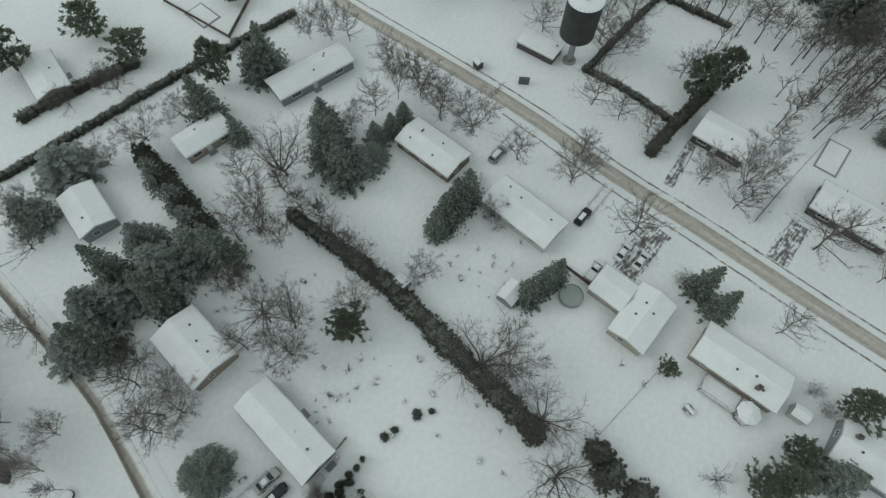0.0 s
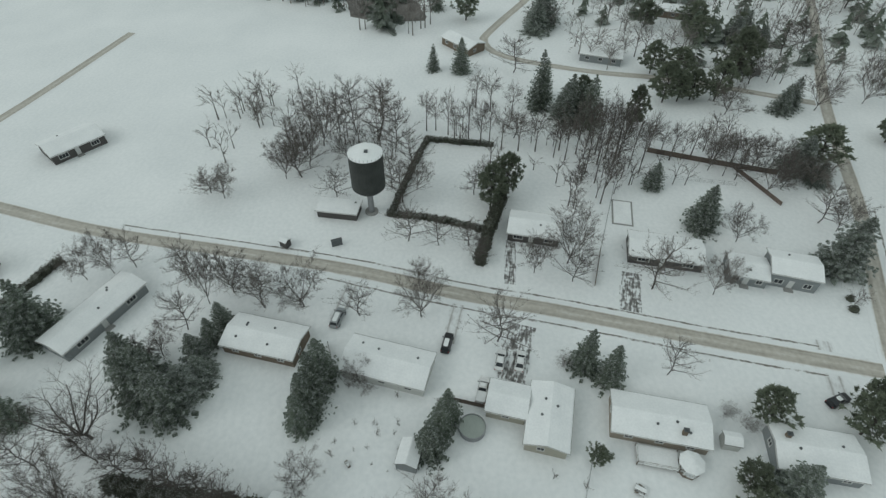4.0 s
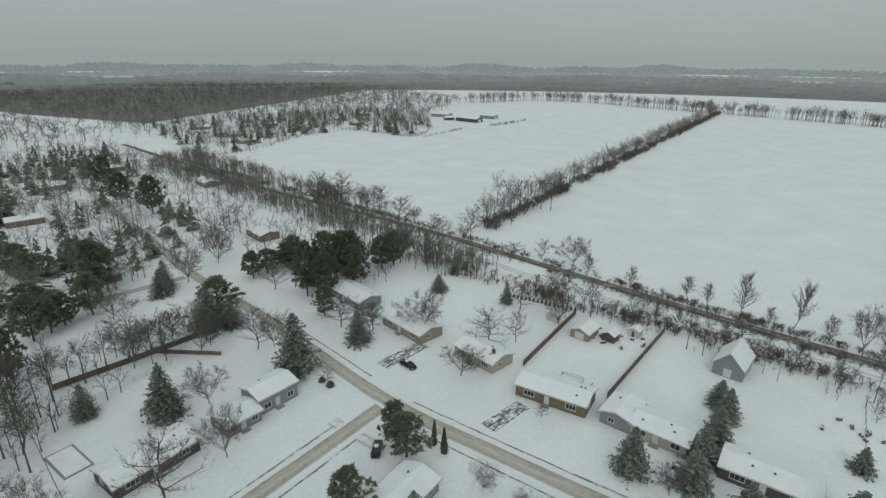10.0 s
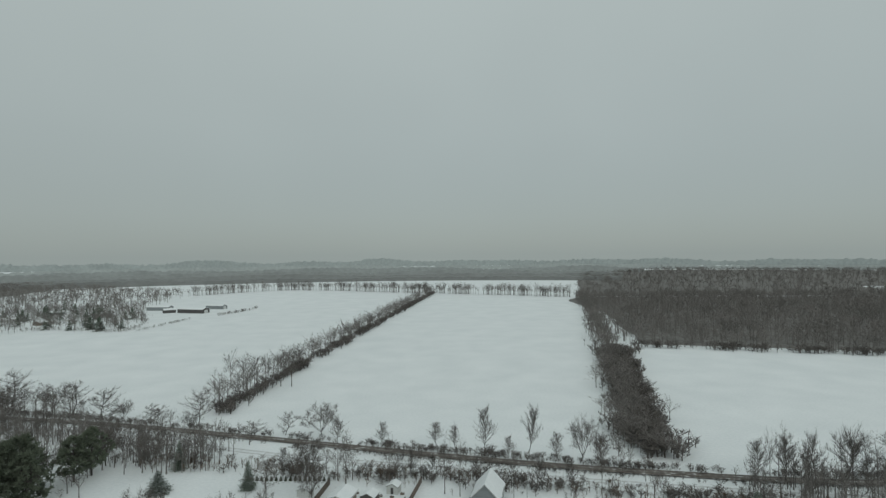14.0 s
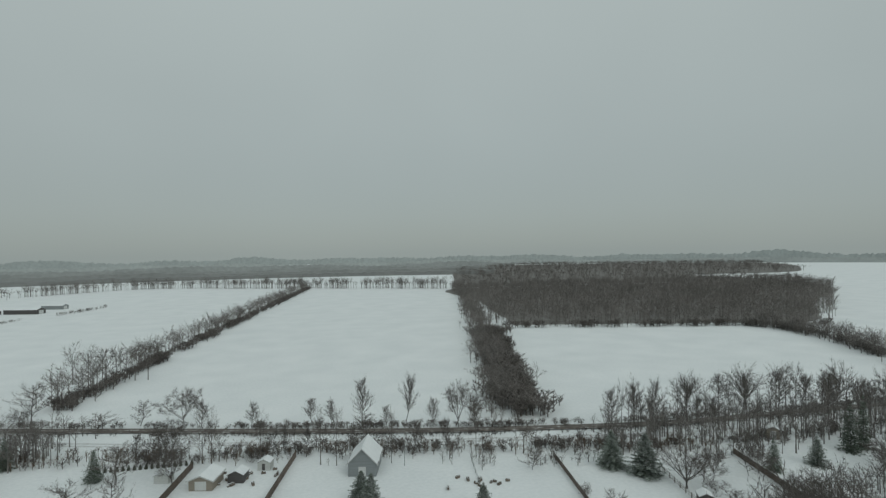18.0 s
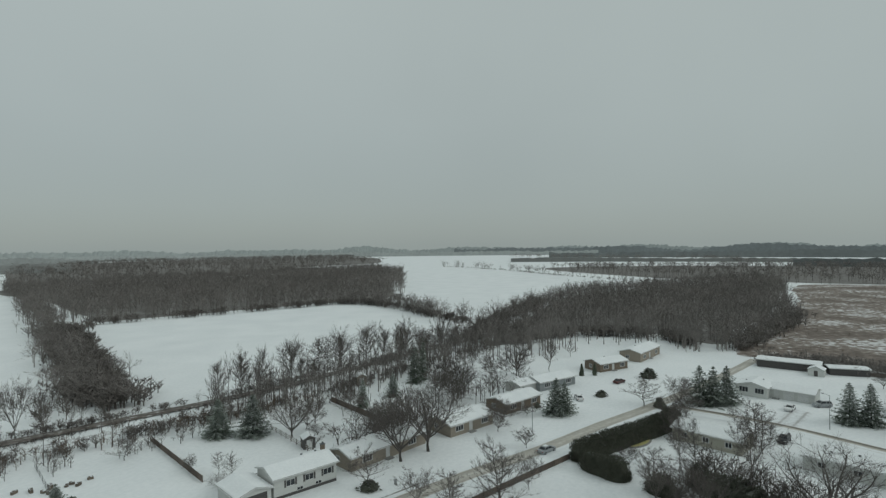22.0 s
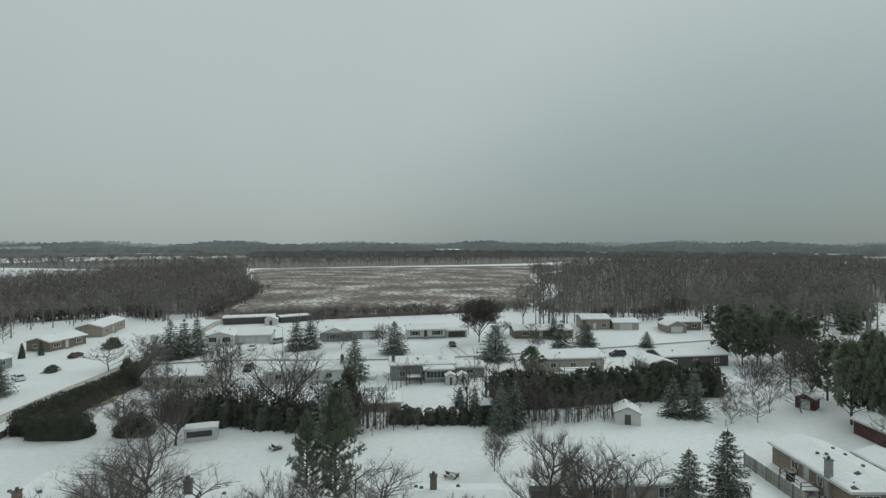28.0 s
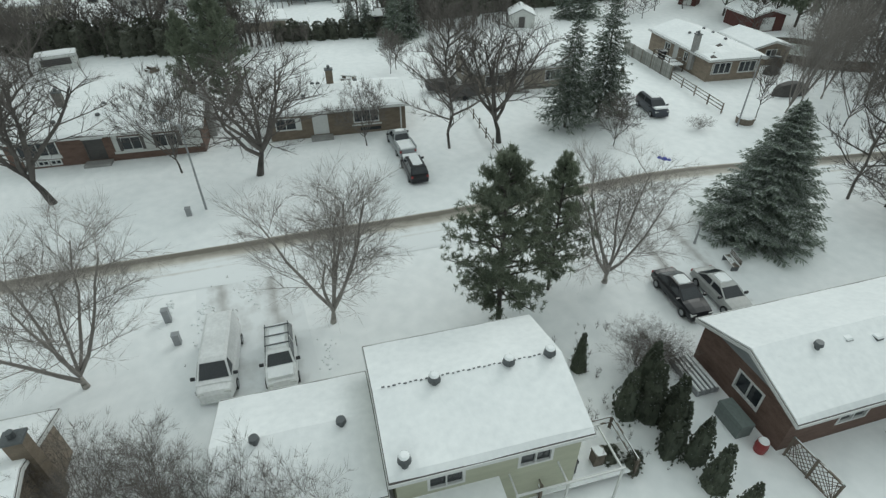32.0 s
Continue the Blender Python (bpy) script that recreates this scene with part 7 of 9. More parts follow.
stuff("woodland", within([(660, -40), (700, -480), (1000, -700), (1150, 0), (960, 360), (720, 150)], 1500, 10), FATTWIG, (9, 15), WF, "distant leafless wood beyond the marsh", "wood", 10, 1.6)
stuff("field_hedgerow", beside([(955, 581), (858, 405), (730, 257), (698, 186), (648, 138)], 9, 90, 11), ROUND, (8, 16), WF, "distant row of leafless trees between fields", "hedgerow", 11, 1.1)
stuff("hedgerow_scrub", beside([(955, 581), (858, 405), (730, 257), (648, 138)], 8, 260, 94), BRUSH, (1.0, 3.0), WF, "low brush along a far field boundary", "scrub", 94)
stuff("field_hedgerow", beside([(1493, 290), (1526, 156), (1304, 25)], 16, 120, 12), ROUND, (9, 17), WF, "distant row of leafless trees", "hedgerow", 12, 1.2)
sw_wood = [(-238, -78), (-217, -36), (-200, -32), (-194, 4), (-215, -2), (-246, -8), (-275, 27), (-330, 60), (-440, 60), (-460, -160), (-300, -150)]
wood_floor(sw_wood, 4)
stuff("woodland", within(sw_wood, 1100, 13), FATTWIG, (10, 16), WF, "dark leafless wood at the field's far side", "wood", 13, 1.2)
stuff("conifer_wood", within(sw_wood, 420, 14), DARK, (9, 15), M["spruce"], "dark conifers in the wood by the field", "wood", 14, 1.3)
stuff("woodland", beside([(-320, 268), (-208, 226), (-120, 190), (-72, 172), (-50, 165)], 20, 700, 15), UPRIGHT, (5, 11), WF, "leafless brush along the railway", "wood", 15, 1.3)
stuff("railway_scrub", beside([(-75, 168), (-22, 152), (12, 144), (57, 130), (85, 121), (113, 113)], 9, 420, 16), SCRUB, (1.2, 3.8), M["shrub"], "dry brown scrub at the garden ends", "scrub", 16)
stuff("railway_scrub", beside([(-300, 273), (-107, 210), (12, 166), (57, 150), (113, 134.5), (204, 122), (264, 112)], 4, 1500, 17), BRUSH, (0.7, 2.2), M["brush"], "dark brown brush along the field side of the railway", "scrub", 17)
stuff("railway_scrub", beside([(100, 126), (155, 117), (204, 109), (262, 101)], 12, 330, 18), UPRIGHT, (5, 12), WF, "leafless brush and saplings by the railway", "scrub", 18)
far_wood = [(-420, 352), (-520, 420), (-440, 560), (-420, 650), (-290, 649), (-311, 868), (-700, 1200), (-1150, 1100), (-1150, 480), (-800, 425)]
wood_floor([p for p in far_wood if p[0] < -500], 6)
stuff("woodland", within(far_wood, 4000, 19), FATTWIG, (8, 15), WF, "distant leafless wood and gardens at the field's end", "wood", 19, 1.5)
village = [(-310, 302), (-305, 343), (-317, 409), (-303, 480), (-222, 461), (-236, 530), (-262, 590), (-290, 649), (-420, 650), (-440, 560), (-520, 420), (-420, 352)]
stuff("woodland", within(village, 1000, 85), ROUND, (7, 14), WF, "leafless garden trees of a village at the field's end", "wood", 85, 1.1)
stuff("conifer_wood", within(village, 110, 95), DARK, (7, 13), M["spruce"], "dark conifers among the village gardens", "wood", 95, 1.4)
stuff("wood_edge_brush", beside([(-310, 302), (-305, 343), (-317, 409), (-303, 480), (-222, 461), (-236, 530), (-262, 590)], 8, 380, 86), SCRUB, (1.5, 4.0), WF, "leafless brush along the village edge of the field", "scrub", 86)
stuff("field_hedgerow", beside([(-311, 868), (-182, 977), (4, 884), (60, 855), (160, 800), (255, 740)], 14, 620, 20), UPRIGHT, (9, 20), WF, "distant leafless hedgerow", "hedgerow", 20, 1.3)
stuff("woodland", within([(-152, 62), (-205, 34), (-330, 110), (-460, 200), (-420, 300), (-300, 255), (-160, 170)], 640, 21), ROUND, (7, 13), WF, "leafless garden trees of the far streets", "wood", 21, 1.2)
stuff("conifer_wood", within([(-160, 90), (-215, 60), (-330, 130), (-460, 220), (-400, 280), (-300, 235), (-170, 160)], 120, 22), DARK, (7, 13), M["spruce"], "dark conifers of the far gardens", "wood", 22, 1.4)
stuff("woodland", within([(-120, 10), (-96, 28), (-98, 80), (-128, 92), (-136, 40), (-134, 0)], 60, 23), TWIGGY, (5, 10), M["twig"], "slender leafless trees behind the gardens", "wood", 23, 1.2)
stuff("woodland", beside([(-148, -60), (-125, -30), (-112, -12)], 26, 50, 24), TWIGGY, (5, 11), M["twig"], "leafless thicket beside the water tower", "wood", 24, 1.4)
stuff("garden_scrub", beside([(-44, -22), (-22, 0), (-12, 22)], 26, 50, 25), SCRUB, (0.8, 2.4), M["twig"], "leafless garden shrubs in the snow", "scrub", 25)
stuff("garden_scrub", beside([(-2, -22), (-12, -48), (-20, -66)], 18, 60, 26), SCRUB, (1.0, 3.2), M["twig"], "tangled leafless shrubs among the gardens", "scrub", 26)
stuff("woodland", within([(60, -120), (95, -118), (100, -145), (70, -150), (45, -140), (30, -95), (42, -90)], 90, 27), TWIGGY, (6, 12), M["twig"], "leafless trees among the pines", "wood", 27, 1.2)

for seed, edge in ((41, [(154, 338), (230, 310), (304, 281), (320, 256), (362, 260)]), (42, [(207, 112), (240, 127), (297, 134), (383, 144)]), (43, [(215, 95), (250, 82), (259, 60), (260, 40), (247, 24)]),
                   (44, [(128, -285), (164, -300), (196, -216), (176, -167), (196, -122)])):
    stuff("wood_edge_brush", beside(edge, 9, 300, seed), BRUSH, (2.0, 5.5), M["brush"], "leafless brush thick along the edge of the wood", "scrub", seed)
stuff("railway_scrub", beside([(-75, 169), (-22, 153), (12, 145), (57, 131), (113, 114), (204, 104), (262, 96)], 9, 900, 45), BRUSH, (0.8, 2.8), M["brush"], "dense brown brush between the service track and the gardens", "scrub", 45)
stuff("railway_scrub", beside([(-107, 201.5), (-48, 181), (12, 158.5), (57, 143), (113, 128), (155, 123), (204, 116)], 3, 700, 46), BRUSH, (0.4, 1.2), M["brush"], "low brown brush on the near bank of the railway", "scrub", 46)

stuff("garden_scrub", beside([(106, 9), (99, -2), (93, -12), (89, -24)], 8, 60, 50), TWIGGY, (3, 8), M["twig"], "brown saplings grown through the hedge", "scrub", 50, 1.2)
stuff("garden_scrub", beside([(95, -44), (92, -57), (90, -72), (88, -84)], 6, 40, 51), TWIGGY, (4, 9), M["twig"], "brown saplings beside the tall hedge", "scrub", 51, 1.2)
stuff("garden_scrub", beside([(60, 12), (66, 16), (74, 30)], 9, 24, 52), SCRUB, (0.8, 2.2), M["twig"], "low leafless shrubs round the garden", "scrub", 52)
stuff("garden_scrub", beside([(30, -80), (24, -84), (18, -92), (14, -102)], 16, 40, 53), TWIGGY, (4, 9), M["twig"], "tangle of thin leafless trees beside the pool fence", "scrub", 53, 1.2)
stuff("garden_scrub", beside([(80, 72), (100, 78), (124, 76), (150, 64)], 12, 95, 54), TWIGGY, (3, 9), M["twig"], "leafless shrubs and saplings behind the houses", "scrub", 54, 1.3)
stuff("woodland", beside([(178, 94), (206, 84), (238, 70), (246, 44), (236, 14)], 20, 110, 55), UPRIGHT, (8, 14), WF, "scattered leafless trees in front of the wood", "wood", 55, 1.2)
stuff("woodland", beside([(84, 121), (120, 112), (150, 106), (180, 98)], 14, 130, 56), UPRIGHT, (5, 11), WF, "leafless trees between the gardens and the railway", "wood", 56, 1.2)
stuff("woodland", beside([(176, -104), (170, -130), (172, -165)], 14, 60, 57), UPRIGHT, (9, 15), WF, "leafless trees behind the east street's houses", "wood", 57, 1.2)

stuff("garden_scrub", beside([(82, -41), (80, -48), (78.5, -54), (78, -62), (75, -66)], 5, 60, 70), TWIGGY, (2.5, 6.5), M["twig"], "tangled brown shrubs in front of the tall hedge", "scrub", 70, 1.2)
stuff("garden_scrub", beside([(82, -41), (80, -48), (78.5, -54), (78.5, -61)], 4, 60, 71), SCRUB, (1.0, 2.6), M["twig"], "low brown shrubs at the foot of the hedge", "scrub", 71)
stuff("garden_scrub", beside([(106, 14), (100, 3), (94, -8), (89, -20), (84, -34)], 5, 90, 72), SCRUB, (1.5, 4.0), M["twig"], "brown brush grown along the hedge", "scrub", 72)
stuff("marsh_brush", beside([(232, 4), (228, -40), (222, -90), (215, -128)], 18, 420, 73), BRUSH, (1.0, 4.0), WF, "thick brown brush behind the last gardens", "scrub", 73)
stuff("wood_edge_brush", beside([(246, 10), (294, 2), (331, -7), (387, -14)], 12, 300, 92), BRUSH, (2.0, 5.5), WF, "leafless brush between the wood and the marsh", "scrub", 92)
stuff("woodland", beside([(244, 14), (294, 3), (340, -8), (390, -14)], 14, 90, 93), TALLWOOD, (7, 13), WF, "leafless trees between the wood and the marsh", "wood", 93, 1.2)
stuff("marsh_brush", beside([(226, 4), (222, -40), (224, -90), (222, -128)], 18, 60, 74), TWIGGY, (3, 6), WF, "leafless saplings at the edge of the marsh", "scrub", 74, 1.2)

stuff("garden_scrub", beside([(107, 11), (100.5, 0), (94, -10), (91, -20)], 5, 70, 75), TWIGGY, (4.5, 9), M["twig"], "brown leafless saplings behind the cedar hedge", "scrub", 75, 1.3)
stuff("garden_scrub", beside([(89, -36), (85, -42), (83, -50)], 4, 26, 76), TWIGGY, (5, 9), M["twig"], "brown leafless saplings at the end of the tall hedge", "scrub", 76, 1.3)
stuff("garden_scrub", beside([(112, -30), (108, -52), (104, -64)], 5, 22, 77), TWIGGY, (3, 7), M["twig"], "bare shrubs in the back gardens of the east street", "scrub", 77, 1.2)
stuff("garden_scrub", beside([(40, 128), (62, 118), (90, 110), (118, 104)], 6, 80, 78), SCRUB, (1.2, 3.6), M["twig"], "brown shrubs at the garden ends before the railway", "scrub", 78)
stuff("field_scrub", beside([(-210, 459), (-204, 500), (-198, 545)], 4, 120, 79), SCRUB, (1.0, 3.0), WF, "brown scrub along a ditch in the far field", "scrub", 79)
stuff("field_scrub", beside([(-180, 570), (-168, 605), (-158, 641)], 5, 120, 80), SCRUB, (1.5, 4.0), WF, "brown scrub beside the far farm", "scrub", 80)
stuff("dry_weeds", beside([(8, -12.5), (10, -14.5), (13.5, -16.5), (16, -20)], 5, 46, 60), SCRUB, (0.25, 0.8), M["twig"], "thin dry weeds sticking out of the snow", "weeds", 60)
stuff("dry_weeds", beside([(20, 2), (27, 1), (33, -1)], 3, 20, 61), SCRUB, (0.12, 0.35), M["twig"], "tufts of dry grass showing in the driveway", "weeds", 61)

stuff("woodland", within([(-440, 345), (-800, 400), (-1150, 480), (-1200, 150), (-760, 60), (-470, 210)], 1300, 82), FATTWIG, (8, 15), WF, "distant leafless wood beyond the far streets", "wood", 82, 1.6)
stuff("field_hedgerow", beside([(1757, 785), (1620, 500), (1493, 290)], 20, 150, 84), ROUND, (9, 17), WF, "far row of leafless trees between two fields", "hedgerow", 84, 1.2)
gap = [(196, -190), (186, -320), (110, -200), (124, -160), (140, -150)]
stuff("woodland", within(gap, 300, 62), UPRIGHT, (10, 17), WF, "open leafless wood behind the street's end", "wood", 62, 1.2)
stuff("conifer_wood", within(gap, 46, 63), DARK, (9, 14), M["pine"], "dark conifers scattered in the open wood", "wood", 63, 1.3)

stuff("railway_scrub", beside([(-320, 262), (-208, 221), (-120, 187), (-72, 168)], 30, 1000, 64), SCRUB, (2.0, 5.5), WF, "thick brown brush along the railway cutting", "scrub", 64)
stuff("railway_scrub", beside([(-320, 286), (-208, 246), (-150, 226), (-120, 215)], 10, 340, 65), UPRIGHT, (5, 12), WF, "leafless trees on the field side of the railway", "scrub", 65, 1.3)
stuff("garden_scrub", within([(-84, 158), (-78, 138), (-130, 135), (-170, 165), (-150, 178), (-90, 158)], 55, 66), TWIGGY, (4, 9), M["twig"], "leafless garden trees near the railway", "scrub", 66, 1.4)


# ---- the marsh ----
def marsh():
    m = bpy.data.materials.new("marsh_grass_in_snow")
    m.use_nodes = True
    n, l = m.node_tree.nodes, m.node_tree.links
    b = n["Principled BSDF"]
    b.inputs["Roughness"].default_value = 0.95
    geo, big, small, add, ramp = (n.new(k) for k in ("ShaderNodeNewGeometry", "ShaderNodeTexNoise", "ShaderNodeTexNoise", "ShaderNodeMath", "ShaderNodeValToRGB"))
    big.inputs["Scale"].default_value, big.inputs["Detail"].default_value = 0.03, 7
    small.inputs["Scale"].default_value, small.inputs["Detail"].default_value = 0.32, 7
    l.new(geo.outputs["Position"], big.inputs["Vector"])
    l.new(geo.outputs["Position"], small.inputs["Vector"])
    add.operation = "ADD"
    l.new(big.outputs["Fac"], add.inputs[0])
    l.new(small.outputs["Fac"], add.inputs[1])
    els = ramp.color_ramp.elements
    els[0].position, els[0].color = 0.42, (0.13, 0.105, 0.088, 1)
    els[1].position, els[1].color = 0.60, (0.66, 0.66, 0.66, 1)
    els.new(0.525).color = (0.24, 0.20, 0.172, 1)
    half = n.new("ShaderNodeMath")
    half.operation, half.inputs[1].default_value = "MULTIPLY", 0.5
    l.new(add.outputs[0], half.inputs[0])
    l.new(half.outputs[0], ramp.inputs[0])
    l.new(ramp.outputs["Color"], b.inputs["Base Color"])
    poly = [(234, 8), (246, 12), (294, 2), (331, -7), (390, -14), (475, -20), (660, -45), (640, -260), (600, -470), (460, -282), (300, -190), (226, -126), (222, -60)]
    line = smooth(poly + poly[:1], 8.0)
    g = Geo()
    g.add([(p.x + 5 * noise.noise(p * 0.05), p.y + 5 * noise.noise(p * 0.05 + Vector((9, 9, 9))), 0.06) for p in line], [tuple(range(len(line)))])
    solid("marsh", g, m, "brown marsh grass with patches of snow", "marsh", kind="structure")
    stuff("marsh_brush", within(poly, 1500, 30), SCRUB, (0.5, 1.5), M["shrub"], "low brown brush scattered over the marsh", "scrub", 30)
    stuff("marsh_brush", beside([(233, -4), (227, -60), (225, -126)], 16, 420, 31), SCRUB, (1.5, 4.5), WF, "brown willow brush at the marsh edge", "scrub", 31)


marsh()


# ---- the far distance: low wooded ridges, pale with distance by haze painted into their colour ----
def ridge(radius, a0, a1, h, haze_tone, seed):
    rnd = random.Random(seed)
    m = mat("haze_tinted_ridge", haze_tone, var=0.12, scale=0.01, fine=0.08)
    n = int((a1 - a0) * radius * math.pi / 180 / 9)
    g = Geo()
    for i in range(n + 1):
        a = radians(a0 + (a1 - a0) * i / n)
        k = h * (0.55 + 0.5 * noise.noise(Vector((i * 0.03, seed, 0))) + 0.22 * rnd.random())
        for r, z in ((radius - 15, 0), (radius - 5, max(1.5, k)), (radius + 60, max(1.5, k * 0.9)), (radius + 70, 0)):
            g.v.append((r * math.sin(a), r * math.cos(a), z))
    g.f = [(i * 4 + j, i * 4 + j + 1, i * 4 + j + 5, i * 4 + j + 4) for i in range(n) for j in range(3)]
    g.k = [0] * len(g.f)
    solid("backdrop", g, m, "far wooded ridge with haze painted into its pale colour", "distance", kind="structure")


# base colours drift towards the sky's grey with radius, as painted haze
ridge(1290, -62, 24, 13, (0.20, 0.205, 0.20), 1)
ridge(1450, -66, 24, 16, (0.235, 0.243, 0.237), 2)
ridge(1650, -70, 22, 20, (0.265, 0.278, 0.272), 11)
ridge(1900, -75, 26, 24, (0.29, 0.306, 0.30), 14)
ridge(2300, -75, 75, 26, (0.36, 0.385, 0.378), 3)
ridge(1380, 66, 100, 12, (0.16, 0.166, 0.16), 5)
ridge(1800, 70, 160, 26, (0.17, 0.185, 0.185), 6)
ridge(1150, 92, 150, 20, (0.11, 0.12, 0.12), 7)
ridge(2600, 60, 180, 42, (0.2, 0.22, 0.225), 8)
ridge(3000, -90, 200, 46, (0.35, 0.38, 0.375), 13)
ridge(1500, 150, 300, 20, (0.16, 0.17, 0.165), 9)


# ---- vehicles ----
CARS = {  # length, width, height, belt, bonnet, then from the nose: windscreen foot, roof front, roof back, rear foot
    "sedan": (4.65, 1.8, 1.45, 0.95, 0.86, 1.15, 1.95, 3.35, 4.1), "wagon": (4.95, 1.95, 1.72, 1.08, 1.0, 0.95, 1.75, 4.45, 4.85),
    "suv": (4.5, 1.82, 1.74, 1.08, 1.02, 1.2, 1.75, 4.1, 4.42), "van": (5.6, 2.05, 2.1, 1.22, 1.12, 0.75, 1.45, 5.45, 5.56),
    "pickup": (5.4, 1.9, 1.74, 1.06, 1.02, 1.25, 1.85, 2.9, 3.25)}


def car(x, y, turn, paint, label, kind="sedan", snow=True, hood_snow=False):
    """A parked car, its nose along local x: a shaped body, a cabin with inset glass, wheels, lamps, mirrors."""
    L, W, H, belt, nose, f0, f1, r1, r0 = CARS[kind]
    ob = thing("parked_" + ("car" if kind in ("sedan", "wagon") else kind), label, "car" if kind in ("sedan", "wagon", "suv") else kind, spot(x, y, turn), "parked vehicles")
    b = L / 2
    f0, f1, r1, r0 = b - f0, b - f1, b - r1, b - r0
    # sections of the body from tail to nose: place, height, half width
    rows = [(-b, belt - 0.32, 0.84), (-b + 0.05, belt - 0.1, 0.9), (-b + 0.22, belt - 0.02, 0.96), (-b + 0.8, belt, 1.0), (f0 - 0.1, belt, 1.0), (f0 + 0.2, belt - 0.02, 0.99), (b - 0.5, nose, 0.96), (b - 0.14, nose - 0.08, 0.88), (b, nose - 0.3, 0.78)]
    g = Geo()
    for px, z, k in rows:
        w, lift = W / 2 * k, 0.12 if abs(px) > b - 0.1 else 0.0
        g.v += [(px, -w * 0.88, 0.22 + lift), (px, -w, 0.45 + lift * 0.5), (px, -w * 0.985, z - 0.16), (px, -w * 0.9, z - 0.02), (px, -w * 0.45, z + 0.02), (px, w * 0.45, z + 0.02), (px, w * 0.9, z - 0.02), (px, w * 0.985, z - 0.16), (px, w, 0.45 + lift * 0.5), (px, w * 0.88, 0.22 + lift)]
    n = len(rows)
    g.f = [(r * 10 + i, (r + 1) * 10 + i, (r + 1) * 10 + (i + 1) % 10, r * 10 + (i + 1) % 10) for r in range(n - 1) for i in range(10)] + [tuple(range(10)), tuple(range((n - 1) * 10, n * 10))[::-1]]
    g.k = [0] * len(g.f)
    body = part("body", g, M[paint], ob)
    hw, tw, z0, z1 = W / 2 * 0.9, W / 2 * 0.74, belt - 0.03, H - 0.1
    cab = [(r0, z0, hw), (r1, z1, tw), (r1 - 0.25 if kind == "pickup" else r1 + 0.2, H, tw * 0.8), (f1 - 0.2, H, tw * 0.8), (f1, z1, tw), (f0, z0, hw)]
    if kind == "pickup":
        cab[2] = (r1 + 0.15, H, tw * 0.8)
    g = Geo()
    for s in (-1, 1):
        g.v += [(px, s * w, z) for px, z, w in cab]
    g.f = [(0, 1, 4, 5), (1, 2, 3, 4), (11, 10, 7, 6), (10, 9, 8, 7)] + [(i, 6 + i, 7 + i, i + 1) for i in range(5)]
    g.k = [0] * len(g.f)
    part("cabin", g, M[paint], ob)

    def plate(a0, a1, b0, b1, out):
        """Glass on a slanted face given by its corners, set in from the edges and a little proud."""
        q = [Vector(v) for v in (a0, a1, b1, b0)]
        mid = sum(q, Vector()) / 4
        q = [mid + (v - mid) * 0.86 + Vector(out) * 0.012 for v in q]
        return Geo().add(q + [v - Vector(out) * 0.03 for v in q], [(0, 1, 2, 3), (7, 6, 5, 4), (0, 4, 5, 1), (1, 5, 6, 2), (2, 6, 7, 3), (3, 7, 4, 0)])

    part("windscreen", plate((f0, -hw, z0 + 0.02), (f0, hw, z0 + 0.02), (f1, -tw, z1), (f1, tw, z1), (0.7, 0, 0.7)), M["glass"], ob, "dark windscreen")
    part("rear_window", plate((r0, -hw, z0 + 0.04), (r0, hw, z0 + 0.04), (r1, -tw, z1), (r1, tw, z1), (-0.7, 0, 0.5)), M["glass"], ob)
    cut = f0 - 0.9 if kind == "van" else None
    for s in (-1, 1):
        lo, hi = (r0, r1) if cut is None else (cut, cut)
        m0, m1 = (lo + f0) / 2, (hi + f1) / 2
        for p0, p1, q0, q1 in (((lo, m0, hi, m1), (m0, f0, m1, f1)) if cut is None else ((cut, f0, cut, f1),)):
            part("side_window", plate((p0, s * hw, z0 + 0.05), (p1, s * hw, z0 + 0.05), (q0, s * tw, z1), (q1, s * tw, z1), (0, s, 0.25)), M["glass"], ob)
    if snow:
        part("snow_cover", Geo().column([(r1 + 0.3, -tw * 0.66), (r1 + 0.18, 0), (r1 + 0.3, tw * 0.66), (f1 - 0.3, tw * 0.68), (f1 - 0.22, 0), (f1 - 0.3, -tw * 0.68)], H + 0.004, H + 0.07, 0.93), M["roofsnow"], ob, "thin snow on the car roof")
    if hood_snow:
        part("hood_snow", Geo().column([(f0 + 0.1, -hw * 0.9), (f0 + 0.05, 0), (f0 + 0.1, hw * 0.9), (b - 0.3, hw * 0.85), (b - 0.3, -hw * 0.85)], nose + 0.02, belt + 0.1, 0.95), M["roofsnow"], ob, "snow lying on the bonnet")
    if kind == "pickup":
        part("bed_snow", Geo().box((-b + r0) / 2, 0, belt - 0.05, r0 + b - 0.2, W - 0.35, 0.13), M["roofsnow"], ob)
        for s in (-1, 1):
            part("bed_rail", Geo().box((-b + r0) / 2, s * (W / 2 - 0.13), belt - 0.05, r0 + b - 0.1, 0.1, 0.3), M[paint], ob)
    for wx in (-b + L * 0.19, b - L * 0.18):
        for s in (-1, 1):
            w = part("wheel", Geo().wheel(wx, s * (W / 2 - 0.09), 0.33, 0.33, 0.22, 16), M["tyre"], ob)
            part("rim", Geo().wheel(wx, s * (W / 2 + 0.022), 0.33, 0.2, 0.02, 10), M["pole"], w)
